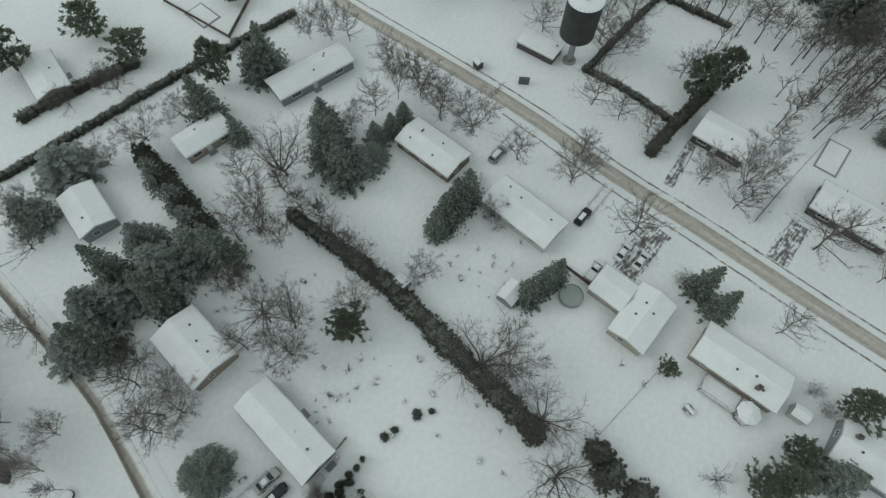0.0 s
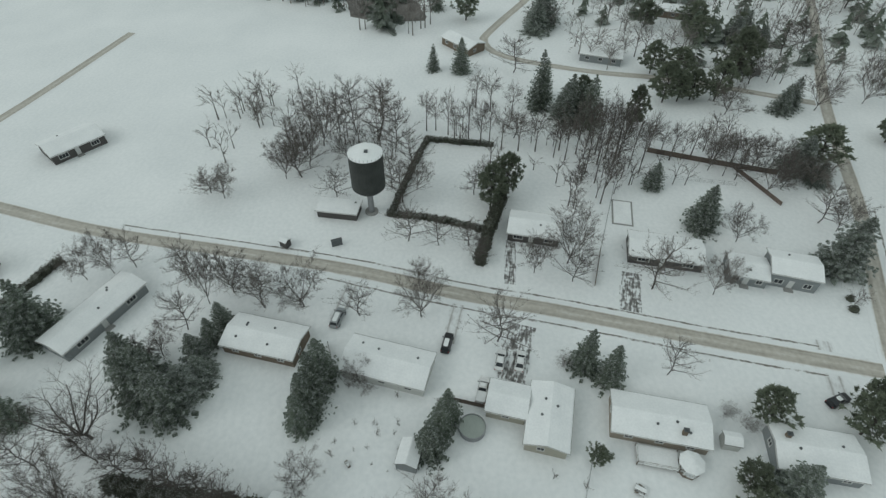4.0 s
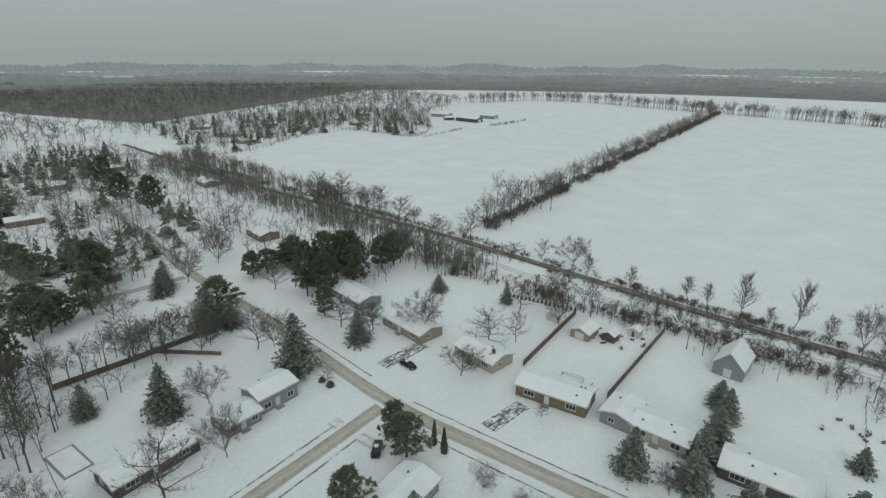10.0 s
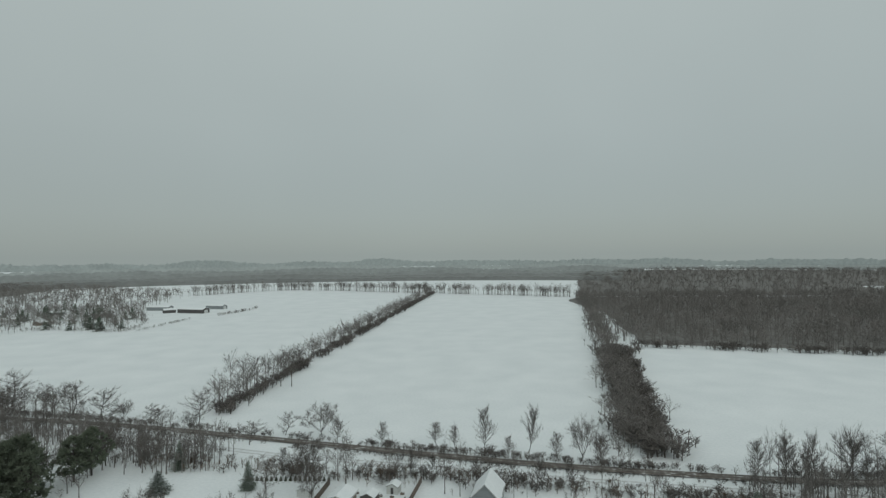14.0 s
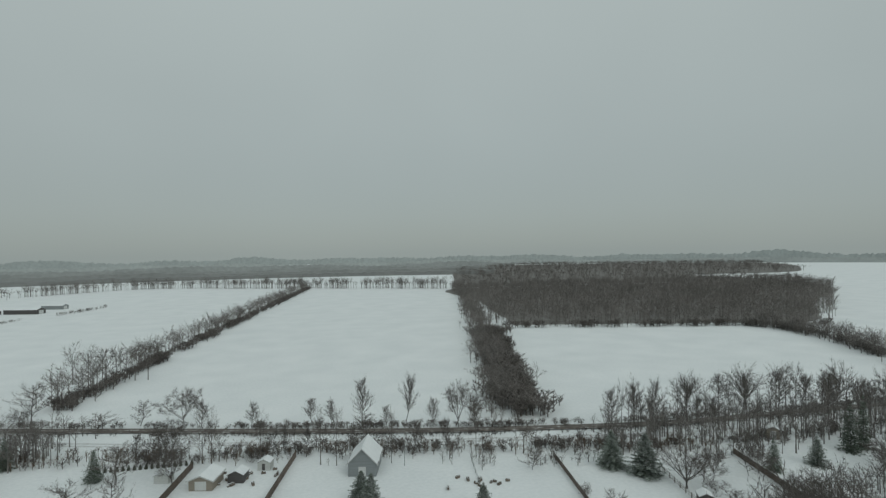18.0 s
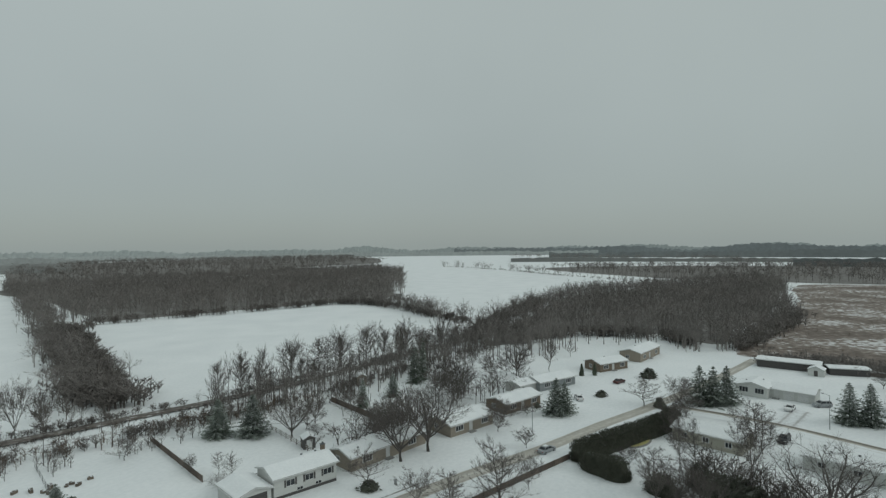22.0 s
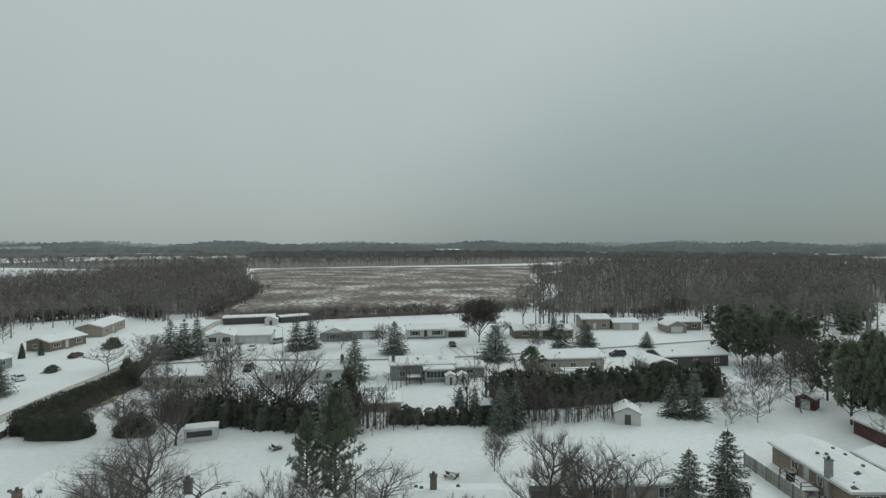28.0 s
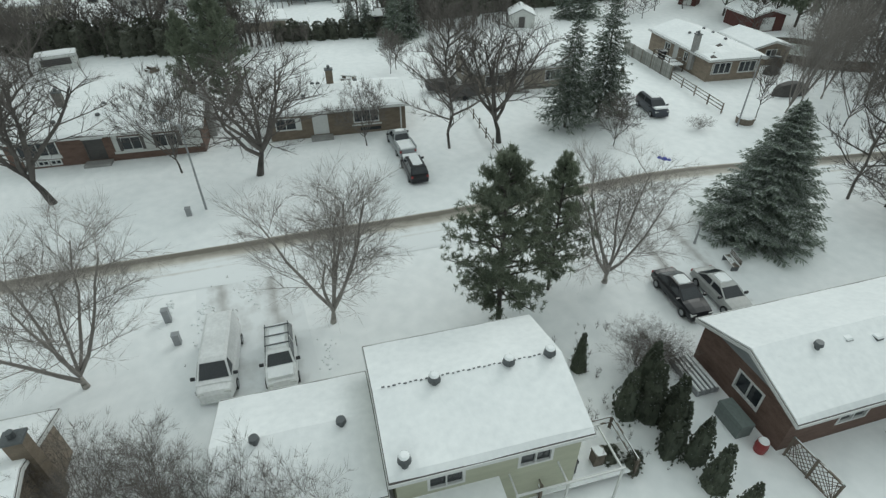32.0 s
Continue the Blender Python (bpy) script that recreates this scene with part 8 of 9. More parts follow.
    for s in (-1, 1):
        part("headlight", Geo().box(b - 0.16, s * W * 0.34, nose - 0.3, 0.22, 0.34, 0.15), M["white"], ob)
        part("tail_light", Geo().box(-b + 0.06, s * W * 0.39, belt - 0.34, 0.12, 0.2, 0.22), M["red"], ob)
        part("wing_mirror", Geo().box(f0 - 0.25, s * (W / 2 + 0.1), belt - 0.02, 0.12, 0.24, 0.16), M["car_black"], ob)
    part("grille", Geo().box(b - 0.08, 0, 0.42, 0.12, W * 0.5, 0.2), M["tyre"], ob)
    part("bumper", Geo().box(b - 0.06, 0, 0.26, 0.2, W * 0.8, 0.14).box(-b + 0.06, 0, 0.3, 0.2, W * 0.84, 0.16), M[paint], ob)
    return ob


car(25.0, 1.6, 160, "car_white", "white full-size van parked in the snowy driveway", "van", False)
rack = car(23.2, -1.4, 163, "car_white", "pale snow-covered utility vehicle with a roof rack", "suv", True, True)
for k in (-1.3, -0.55, 0.2):
    part("rack_bar", Geo().box(k - 0.1, 0, 1.86, 0.06, 1.4, 0.05), M["metal"], rack)
for s in (-1, 1):
    part("rack_rail", Geo().box(-0.6, s * 0.66, 1.8, 2.2, 0.05, 0.06), M["metal"], rack)
car(14.0, -25.7, 161, "car_black", "black sedan dusted with snow beside a silver one")
car(12.6, -28.1, 161, "car_pale", "silver sedan dusted with snow in the driveway")
car(38.9, -19.8, -17, "car_black", "black off-road vehicle parked behind a silver pickup", "suv", True, True)
car(44.4, -21.5, -14, "car_silver", "silver pickup with a snow-filled bed", "pickup")
car(36.6, -50.3, 156, "car_navy", "dark blue minivan in the long snowy driveway", "wagon", True, True)
car(107.4, 40.4, -17, "car_silver", "grey car standing along the slushy street")
car(172.2, 40.3, -20, "car_maroon", "dark red car parked before the far house")
car(148.5, 46.0, 30, "car_white", "snow-covered car in a front garden", "sedan", True, True)
car(165.4, -4.6, 165, "car_white", "white car in front of the white garage")
car(172.5, -12.0, 120, "car_silver", "silver car beside the garage", "suv")
car(138.4, -2.7, 165, "car_black", "dark car parked beside the pale house", "suv")
car(148.0, -60.6, 165, "car_black", "black car in a snowy drive")
car(105.4, -58.3, 60, "car_white", "white van behind the garden fence", "van")
car(-63.2, -19.4, 165, "car_silver", "snow-dusted wagon in a drive on the crescent", "wagon")
car(-56.7, 2.2, 165, "car_black", "dark car under snow beside the house", "suv")
car(-52.6, 12.0, 165, "car_white", "white car on the dark cleared drive")
car(-52.3, 15.7, 165, "car_white", "white sedan on the dark cleared drive")
car(-46.5, 8.2, 165, "car_white", "white pickup beside the garage", "pickup")
car(-43.0, 70.8, 110, "car_black", "dark car near the corner pines")
car(-50.5, 99.9, -20, "car_black", "dark car at the snowy verge")
car(10.0, 86.6, 70, "car_silver", "pickup in front of the beige house", "pickup")
car(118, -97, 80, "car_navy", "dark car near the far garage", "suv")


# ---- fences ----
BOARD = {}


def fence(points, h, kind, label, name="fence"):
    """A fence along a line: boards (each one a part), panels between posts, rails between posts, or wire."""
    ob = thing(name, label, "fence", None)
    gap = {"boards": 2.4, "panel": 2.4, "rails": 2.6, "wire": 3.0}[kind]
    for (ax, ay), (bx, by) in zip(points, points[1:]):
        a, b = Vector((ax, ay, 0)), Vector((bx, by, 0))
        n = max(1, round((b - a).length / gap))
        step, turn = (b - a) / n, math.degrees(math.atan2(by - ay, bx - ax))
        L = step.length
        for i in range(n + 1):
            key = ("post", kind, h)
            if key not in BOARD:
                r = 0.03 if kind == "wire" else 0.06
                BOARD[key] = Geo().box(0, 0, -0.05, 2 * r, 2 * r, h + 0.12).mesh("post", M["metal" if kind == "wire" else "wood"])
            p = part("post", BOARD[key], None, ob)
            p.matrix_local = spot(*(a + step * i).xy, turn)
        for i in range(n):
            mid = a + step * (i + 0.5)
            if kind == "boards":
                k = round(L / 0.16)
                key = ("board", h)
                if key not in BOARD:
                    BOARD[key] = Geo().box(0, 0, 0.04, 0.145, 0.025, h - 0.04).mesh("board", M["greywood"])
                for j in range(k):
                    q = part("board", BOARD[key], None, ob)
                    q.matrix_local = spot(*(a + step * (i + (j + 0.5) / k)).xy, turn, 1, tree_rnd.uniform(0.97, 1.02))
            elif kind == "panel":
                key = ("panel", h, round(L, 2))
                if key not in BOARD:
                    g = Geo()
                    k = max(6, round(L / 0.3))
                    line = []
                    for j in range(k):
                        w = 0.014 * (j % 2)
                        line += [(-L / 2 + L * j / k, w), (-L / 2 + L * (j + 1) / k - 0.01, w)]
                    g.column(line + [(x, y - 0.035) for x, y in line[::-1]], 0.05, h)
                    BOARD[key] = g.mesh("panel", M["brownwood"])
                part("panel", BOARD[key], None, ob).matrix_local = spot(*mid.xy, turn)
            elif kind == "rails":
                for z in (0.35, 0.75, 1.12):
                    if z < h:
                        key = ("rail", round(L, 2), z)
                        if key not in BOARD:
                            BOARD[key] = Geo().box(0, 0, z, L, 0.05, 0.1).mesh("rail", M["wood"])
                        part("rail", BOARD[key], None, ob).matrix_local = spot(*mid.xy, turn)
            else:
                key = ("wire", round(L, 2), h)
                if key not in BOARD:
                    g = Geo()
                    for z in (0.1, 0.5 * h, h):
                        g.box(0, 0, z, L, 0.018, 0.018)
                    for j in range(6):
                        g.box(-L / 2 + L * j / 6, 0, 0.1, 0.012, 0.012, h - 0.1)
                    BOARD[key] = g.mesh("wire_mesh", M["metal"])
                part("wire_mesh", BOARD[key], None, ob).matrix_local = spot(*mid.xy, turn)
    return ob


fence([(53.6, -64.8), (42.0, -60.6)], 1.8, "boards", "tall weathered board fence beside the long driveway")
fence([(42.0, -60.6), (31.6, -56.2)], 1.2, "rails", "three-rail wooden fence along the driveway")
fence([(48.6, -32.8), (36.6, -28.2)], 1.1, "rails", "dark split-rail fence between two front gardens")
fence([(-17.4, 144.5), (-24.6, 111)], 1.8, "panel", "tall brown board fence between two back gardens")
fence([(7, 143), (-4.1, 105.3)], 1.8, "panel", "brown board fence along a snowy garden")
fence([(-37, 142), (-42.6, 118.6)], 1.2, "wire", "wire fence between two gardens")
fence([(49, 127), (44.2, 108.4)], 1.2, "wire", "wire fence across the snowy garden")
fence([(69.2, 121), (61.7, 91)], 1.3, "panel", "low weathered fence between gardens")
fence([(88.6, 104.8), (81.9, 82.6)], 1.3, "rails", "weathered rail fence between gardens")
fence([(-119.4, 59.5), (-113.7, 74.8), (-108.4, 90.8)], 1.6, "panel", "dark board fence at the back of the crescent gardens")
fence([(112.5, 106), (104.1, 79.2)], 1.5, "panel", "brown board fence between gardens")
fence([(-109, 48.3), (-81.4, 37.6)], 1.5, "wire", "wire fence between two gardens")
fence([(-81.4, 37.6), (-71, 34)], 1.4, "panel", "dark fence beside a cleared drive")
fence([(-51, -18.6), (-57, -20.6)], 1.4, "panel", "short brown fence beside a house")
fence([(-18, 18.8), (-33.1, 24.9)], 1.1, "wire", "thin wire fence over the snowy lawn")
fence([(-66.5, -91.8), (-69.8, -114.3)], 1.2, "panel", "dark fence beside the covered pool")
fence([(-66.5, -91.8), (-80, -95)], 1.2, "panel", "dark fence behind the covered pool")
fence([(75, 44.6), (89.5, 40.2), (106, 35)], 1.2, "panel", "low brown fence along the corner garden")
fence([(-35.5, -24.5), (-30.5, -22.8), (-24, -20)], 1.2, "wire", "wire fence between two snowy gardens")
fence([(-45, 2), (-40.5, 18)], 1.3, "panel", "fence joining two houses")
fence([(-113, 80), (-96, 86)], 1.2, "panel", "dark garden fence behind bare trees")
fence([(-112, 40), (-104, 78)], 1.2, "wire", "wire fence behind the gardens")
fence([(66, -76), (72, -95), (76, -106)], 1.2, "wire", "wire fence across the snowy back garden")
fence([(108, -50.5), (103.5, -61)], 1.2, "rails", "red-brown rail fence beside a drive")
fence([(219, -20), (214, -110)], 1.3, "panel", "dark fence at the marsh edge behind the houses")
white_fence = thing("garden_hedge_row", "row of small snow-capped cedars along the garden end", "hedge")
for i in range(18):
    c = part("shrub", KINDS["shrub"][0][i % 2][1], None, white_fence)
    c.matrix_local = spot(-40 + i * 1.3, 149.5 - 0.15 * i, i * 70, 1.0, 1.3)


# ---- the water tower ----
def water_tower(x, y):
    ob = thing("water_tower", "dark steel water tank with a snowy top on a slim pillar", "water tower", spot(x, y))
    part("pillar", Geo().disc(0, 0, 0, 7.6, 0.75, 16, 0.9), M["pole"], ob, "pale pillar")
    part("footing", Geo().disc(0, 0, 0, 0.35, 1.6, 16), M["concrete"], ob)
    part("tank", Geo().disc(0, 0, 7.4, 8.2, 3.2, 28, 1.22).disc(0, 0, 8.2, 17.2, 3.9, 28), M["tank"], ob)
    part("roof", Geo().disc(0, 0, 17.2, 18.0, 4.0, 28, 0.15), M["roofsnow"], ob, "shallow snow-covered conical roof")
    part("hatch", Geo().box(0.6, 0.3, 17.75, 0.8, 0.8, 0.5), M["metal"], ob)
    for i in range(28):
        a = 2 * math.pi * i / 28
        part("guard_post", Geo().box(4.0 * math.cos(a), 4.0 * math.sin(a), 17.1, 0.05, 0.05, 0.8), M["metal"], ob)


water_tower(-95.8, -14.9)
pump = house(-95.6, -22.6, 80, 9.6, 4.6, 2.2, "dark_siding", "low flat dark pump building beside the water tower", rise=0.05, vents=1, name="pump_building", category="building", sides=([(2.5, 0.2, 1.0, 2.0, "door")], [], [], []))
shed(-217, 606, -20, 32, 11, 4.0, "dark_siding", "long low dark barn with a snowy roof at the field's end", "barn", rise=0.3)
shed(-206, 648, -20, 22, 9, 3.6, "grey_siding", "grey farm building under snow beyond the fields", "barn", rise=0.3)
shed(-266, 640, -10, 26, 10, 3.8, "grey_siding", "low grey farm building under snow beside the far wood", "barn", rise=0.3)
shed(-244, 610, 30, 12, 8, 3.2, "dark_siding", "small dark barn with a snowy roof", "barn", rise=0.35)
shed(-84.5, -33.6, 60, 1.8, 1.6, 1.8, "dark_siding", "small dark hut in the snowy field", door=False)
solid("utility_box", Geo().box(0, 0, 0, 0.7, 2.4, 1.6).box(0, 0, 1.6, 0.8, 2.5, 0.08), M["metal"], "tall dark utility box in the snow", "utility box", spot(-84.5, -22, 20))

# ---- sheds and small buildings ----
shed(74.6, -62.4, 145, 4.4, 4.2, 2.0, "white_siding", "white garden shed with a dark double door and snowy roof")
house(51.5, -94, -22, 7, 6, 2.5, "barn_red", "dark red barn with a snowy roof", name="barn", category="barn", vents=0, sides=([], [], [(0, 0.1, 2.4, 2.1, "garage")], []))
house(42.0, -78.3, -24, 8, 5.5, 2.4, "orange_brick", "low wing of the tan brick bungalow under snow", vents=0, name="house_wing", category="house", sides=([], [], [(0, 0.9, 1.6, 1.2, "window")], []))
house(22.6, 129.6, 71, 9.5, 6.6, 3.2, "grey_siding", "steep-gabled grey garden barn with a white door", rise=1.0, vents=0, name="barn", category="barn", sides=([], [], [(0, 0.1, 1.8, 2.2, "garage")], [(0, 0.1, 1.8, 2.2, "garage")]))
house(-13.2, 133, 72, 6.4, 5.2, 2.3, "tan_siding", "low garage in the back garden under snow", rise=0.4, vents=0, name="garage", category="garage", sides=([], [], [(0, 0.1, 2.6, 2.0, "garage")], []))
shed(-6.4, 133.2, 70, 3.4, 3.6, 1.9, "dark_siding", "dark garden shed with a snowy roof")
shed(-22.8, 138.4, 70, 2.4, 3.4, 1.7, "white_siding", "low pale garden shed under snow")
shed(-0.4, 138.2, 250, 2.8, 3.0, 1.9, "white_siding", "small pale shed with a dark door and a snowy roof")
shed(84.5, 86.8, 240, 2.6, 2.6, 2.2, "dark_siding", "small weathered shed with an open dark front")
shed(132, 111.5, 230, 3, 3, 2.6, "tan_siding", "raised playhouse with a snowy roof at the garden's end")
# the opening is closed by dark panels that imitate the shade within
house(93.2, 5.9, 86, 4.8, 2.6, 1.9, "white_siding", "low white shelter before the hedge, dark panels painted for its wide shaded opening", rise=0.05, vents=0, over=0.12, name="garden_shelter", category="shed", sides=([(0.2, 0.7, 3.7, 0.95, "darkgarage")], [], [], []))
shed(-34.6, -4.6, 165, 4.2, 3.4, 2.1, "grey_siding", "garden shed under snow beside a spruce")
shed(-35.8, 48.4, 77, 2.6, 2.2, 1.9, "white_siding", "small white shed between two houses")
shed(-27.5, -24.2, 75, 2.6, 2.8, 1.9, "grey_siding", "small snowy shed against the hedge")
shed(67.9, -99.3, 110, 3.0, 3.2, 2.0, "barn_red", "red playhouse with a white door in the snow")
shed(108.6, -43.4, 165, 2.0, 2.2, 1.9, "white_siding", "small white shed behind the grey house")
shed(108.4, -46.2, 165, 2.0, 2.2, 1.8, "white_siding", "small pale shed beside another")
shed(86.5, -40.5, 75, 3.0, 2.8, 2.3, "dark_siding", "dark shed with a snowy gable by the hedge")
shed(-15.5, -56, 40, 2.8, 2.6, 1.9, "tan_siding", "small shed with snow on one slope among shrubs")
house(220.5, -6, 84, 18.5, 6.5, 2.6, "dark_siding", "long low dark farm building under snow at the marsh edge", vents=0, name="farm_building", category="building", rise=0.1, sides=([], [], [], []))
house(218.5, -22, 102, 11, 5, 2.3, "dark_siding", "low dark outbuilding under snow at the marsh edge", vents=0, name="farm_building", category="building", rise=0.1, sides=([], [], [], []))
shed(212.5, -13.5, 168, 4, 4.4, 2.1, "white_siding", "white shed with a snowy roof before the marsh")
house(150, 63.5, -20, 9, 6, 2.5, "white_siding", "white garage under snow behind a spruce", vents=0, name="garage", category="garage", sides=([], [(0, 0.1, 4.2, 2.1, "garage")], [], []))
FAR = [(-417, 198, 20), (-312, 186, 70), (-258, 138, 65), (-214, 98, 70), (-243, 229, -25), (-288, 259, -25), (-150, 166, -25), (-176, 60, 70), (-215, 45, -25), (-168, 105, 70), (-240, 75, -25), (-186, 12, 40), (-330, 235, 60), (-360, 160, 20), (-335, 365, 70), (-372, 392, 70), (-345, 455, 20), (-318, 520, 70), (-268, 505, -20), (-300, 585, 60), (-395, 470, 70), (-360, 610, 20), (-440, 420, 60), (-365, 545, 30)]
for x, y, turn in FAR:
    house(x, y, turn, 14, 8, 2.8, ("grey_siding", "tan_siding", "brown_brick", "white_siding")[int(x) % 4], "distant bungalow under snow among trees", vents=0)
FAR_S = [(56, -137, -40), (70, -180, -40), (112, -262, 60), (90, -232, -30), (104, -292, 60), (86, -168, 70), (30, -125, 65), (20, -158, 65)]
for x, y, turn in FAR_S:
    house(x, y, turn, 13, 8, 2.8, ("white_siding", "tan_siding", "brown_brick", "grey_siding")[int(x) % 4], "house under snow among tall pines", vents=0)


# ---- decks, pools, garden things ----
def deck(x, y, turn, L, W, h, label, rail=True):
    ob = thing("wooden_deck", label, "deck", spot(x, y, turn))
    for i in range(round(W / 0.28)):
        part("plank", Geo().box(0, -W / 2 + 0.14 + i * 0.28, h - 0.05, L, 0.26, 0.05), M["wood"], ob)
    part("snow_cover", Geo().box(0, 0, h + 0.004, L - 0.15, W - 0.15, 0.1), M["roofsnow"], ob)
    for sx in (-1, 1):
        for sy in (-1, 1):
            part("post", Geo().box(sx * (L / 2 - 0.06), sy * (W / 2 - 0.06), 0, 0.12, 0.12, h + (1.0 if rail else 0)), M["wood"], ob)
    if rail:
        for z in (h + 0.5, h + 0.95):
            part("rail", Geo().box(0, -W / 2 + 0.05, z, L, 0.05, 0.09), M["wood"], ob)
            for s in (-1, 1):
                part("rail", Geo().box(s * (L / 2 - 0.05), 0, z, 0.05, W, 0.09), M["wood"], ob)
    return ob


deck(-33.6, 35.6, 77, 6.6, 3.4, 0.6, "snow-covered wooden deck with rails behind a tan house")
deck(-12.5, 106.6, -9 + 180, 5, 3, 1.6, "raised wooden deck frame behind a brick house")
deck(45.6, -64.4, 158, 4.2, 2.4, 0.9, "small wooden deck with snow beside the brick bungalow")
deck(9.0, -11.2, 71.5, 5.0, 2.6, 0.4, "cluttered wooden back deck behind the pale green house")
deck(103.5, -74.0, 75 - 90, 3.4, 9, 1.7, "raised wooden deck with railings behind a beige house")
deck(112.6, -36.2, 75 - 90, 2.6, 3.4, 1.5, "small raised back deck with a railing")
deck(78.0, 19.2, -17, 3.6, 2.4, 0.8, "low wooden deck at the end of the beige house")
deck(90.5, 76.2, 168, 4.0, 2.6, 1.4, "raised wooden deck behind a tan house")
deck(66, 80.0, 172, 4.5, 2.4, 1.2, "wooden deck with dark rails behind a white house")

pergola = thing("pergola_frame", "open white timber frame over the cluttered back deck", "pergola", spot(8.9, -9.4, 71.5))
for sx in (-2.6, 0.0, 2.3):
    part("post", Geo().box(sx, 1.35, 0, 0.09, 0.09, 2.5), M["white"], pergola)
    part("beam", Geo().box(sx, 0.2, 2.44, 0.07, 2.5, 0.1), M["white"], pergola)
part("ledger", Geo().box(-0.15, 1.35, 2.54, 5.1, 0.08, 0.1), M["white"], pergola)
part("ledger", Geo().box(-0.15, -0.95, 2.54, 5.1, 0.08, 0.1), M["white"], pergola)
porch = thing("covered_porch", "low snow-covered porch roof behind the pale green house", "porch", spot(9.8, -4.5, 71.5))
part("roof", Geo().box(0, 0, 2.3, 4.4, 2.4, 0.12), M["white"], porch)
part("snow_cover", Geo().box(0, 0, 2.424, 4.3, 2.3, 0.16), M["roofsnow"], porch)
for sx in (-1, 1):
    part("post", Geo().box(sx * 2.05, 1.05, 0, 0.12, 0.12, 2.3), M["white"], porch)
    part("post", Geo().box(sx * 2.05, -1.05, 0, 0.12, 0.12, 2.3), M["white"], porch)
for dx, dy, dz, sx, sy, sz, mt, nm, lb in ((8.9, -10.4, 0.52, 0.7, 0.6, 1.0, "car_black", "covered_grill", "black covered grill on the back deck"), (9.6, -9.2, 0.52, 1.2, 0.8, 0.7, "tarp", "deck_table", "snow-dusted table on the back deck"), (8.4, -11.9, 0.52, 0.5, 0.5, 0.9, "wood", "deck_chair", "folded wooden chair on the back deck"), (8.2, -12.9, 0.0, 1.1, 0.8, 0.7, "white", "plastic_bin", "white plastic bin beside the back deck")):
    g = Geo().box(0, 0, 0, sx, sy, sz * 0.85).box(0, 0, sz * 0.85, sx * 1.08, sy * 1.08, sz * 0.15)
    solid(nm, g, M[mt], lb, nm.split("_")[1], pose(dx, dy, dz, 0, 0, 70))


def pool_round(x, y, r, h, label, cover="tarp"):
    ob = thing("round_pool", label, "pool", spot(x, y))
    n = 24
    g = Geo()
    for i in range(n):
        a, b = 2 * math.pi * i / n, 2 * math.pi * (i + 1) / n
        g.add([(k * math.cos(t), k * math.sin(t), z) for t in (a, b) for k, z in ((r, 0), (r, h), (r - 0.12, h), (r - 0.12, 0))], [(0, 4, 5, 1), (1, 5, 6, 2), (2, 6, 7, 3)])
    part("pool_wall", g.weld(), M["pole"], ob)
    part("cover", Geo().disc(0, 0, 0.1, h - 0.2, r - 0.13, n), M[cover], ob, "pale winter cover with a little snow")


pool_round(-39.4, 5.9, 2.3, 1.2, "round above-ground pool with a pale winter cover")
gz = thing("gazebo", "eight-sided garden gazebo with a snowy roof", "gazebo", spot(-31.9, 40.2))
for i in range(8):
    a = 2 * math.pi * i / 8
    part("post", Geo().box(1.7 * math.cos(a), 1.7 * math.sin(a), 0, 0.12, 0.12, 2.3, a), M["white"], gz)
part("roof", Geo().disc(0, 0, 2.25, 3.1, 2.1, 8, 0.1), M["roofsnow"], gz, "snow-covered pointed roof")
part("floor", Geo().disc(0, 0, 0, 0.5, 1.9, 8), M["wood"], gz)
for k, (x, y, L, W, turn) in enumerate(((-94.2, 46, 8.4, 4.2, 167), (-70, -102.5, 7, 4.5, 75))):
    p = thing("covered_pool", "rectangular in-ground pool under a grey winter cover", "pool", spot(x, y, turn))
    part("coping", Geo().box(0, 0, 0, L + 0.8, W + 0.8, 0.12), M["concrete"], p)
    part("cover", Geo().box(0, 0, 0.124, L, W, 0.05), M["roofsnow"], p, "sagging winter cover under thin snow")
house(98.6, -25.0, 75, 7.2, 6.6, 1.7, "tan_siding", "low pool house with a flat snowy roof", rise=0.04, vents=0, name="pool_house", category="building", sides=([], [], [], []))
p = thing("covered_pool", "raised rectangular pool under a grey-green winter cover", "pool", spot(104.6, -25.4, 75))
part("rim", Geo().box(0, 0, 0, 5.6, 4.6, 1.5), M["white_siding"], p)
part("cover", Geo().box(0, 0, 1.504, 4.6, 3.6, 0.06), M["tarp"], p)
part("snow_cover", Geo().box(2.55, 0, 1.504, 0.45, 4.5, 0.1).box(-2.55, 0, 1.504, 0.45, 4.5, 0.1).box(0, 2.05, 1.504, 4.6, 0.45, 0.1), M["roofsnow"], p)
ip = thing("curved_pool", "frozen oval pool with a pale rim behind the hedge", "pool", spot(122.5, 25.0, -17))
part("rim", Geo().column([(4.6 * math.cos(2 * math.pi * i / 20), 2.4 * math.sin(2 * math.pi * i / 20)) for i in range(20)], 0, 0.2), M["concrete"], ip)
part("water_cover", Geo().column([(4.1 * math.cos(2 * math.pi * i / 20), 2.0 * math.sin(2 * math.pi * i / 20)) for i in range(20)], 0.19, 0.23), M["yellow"], ip, "pale yellow-green ice")
rp = thing("curved_deck", "curved low timber wall with snow on it round a covered pool", "garden wall", spot(38.6, -84.6))
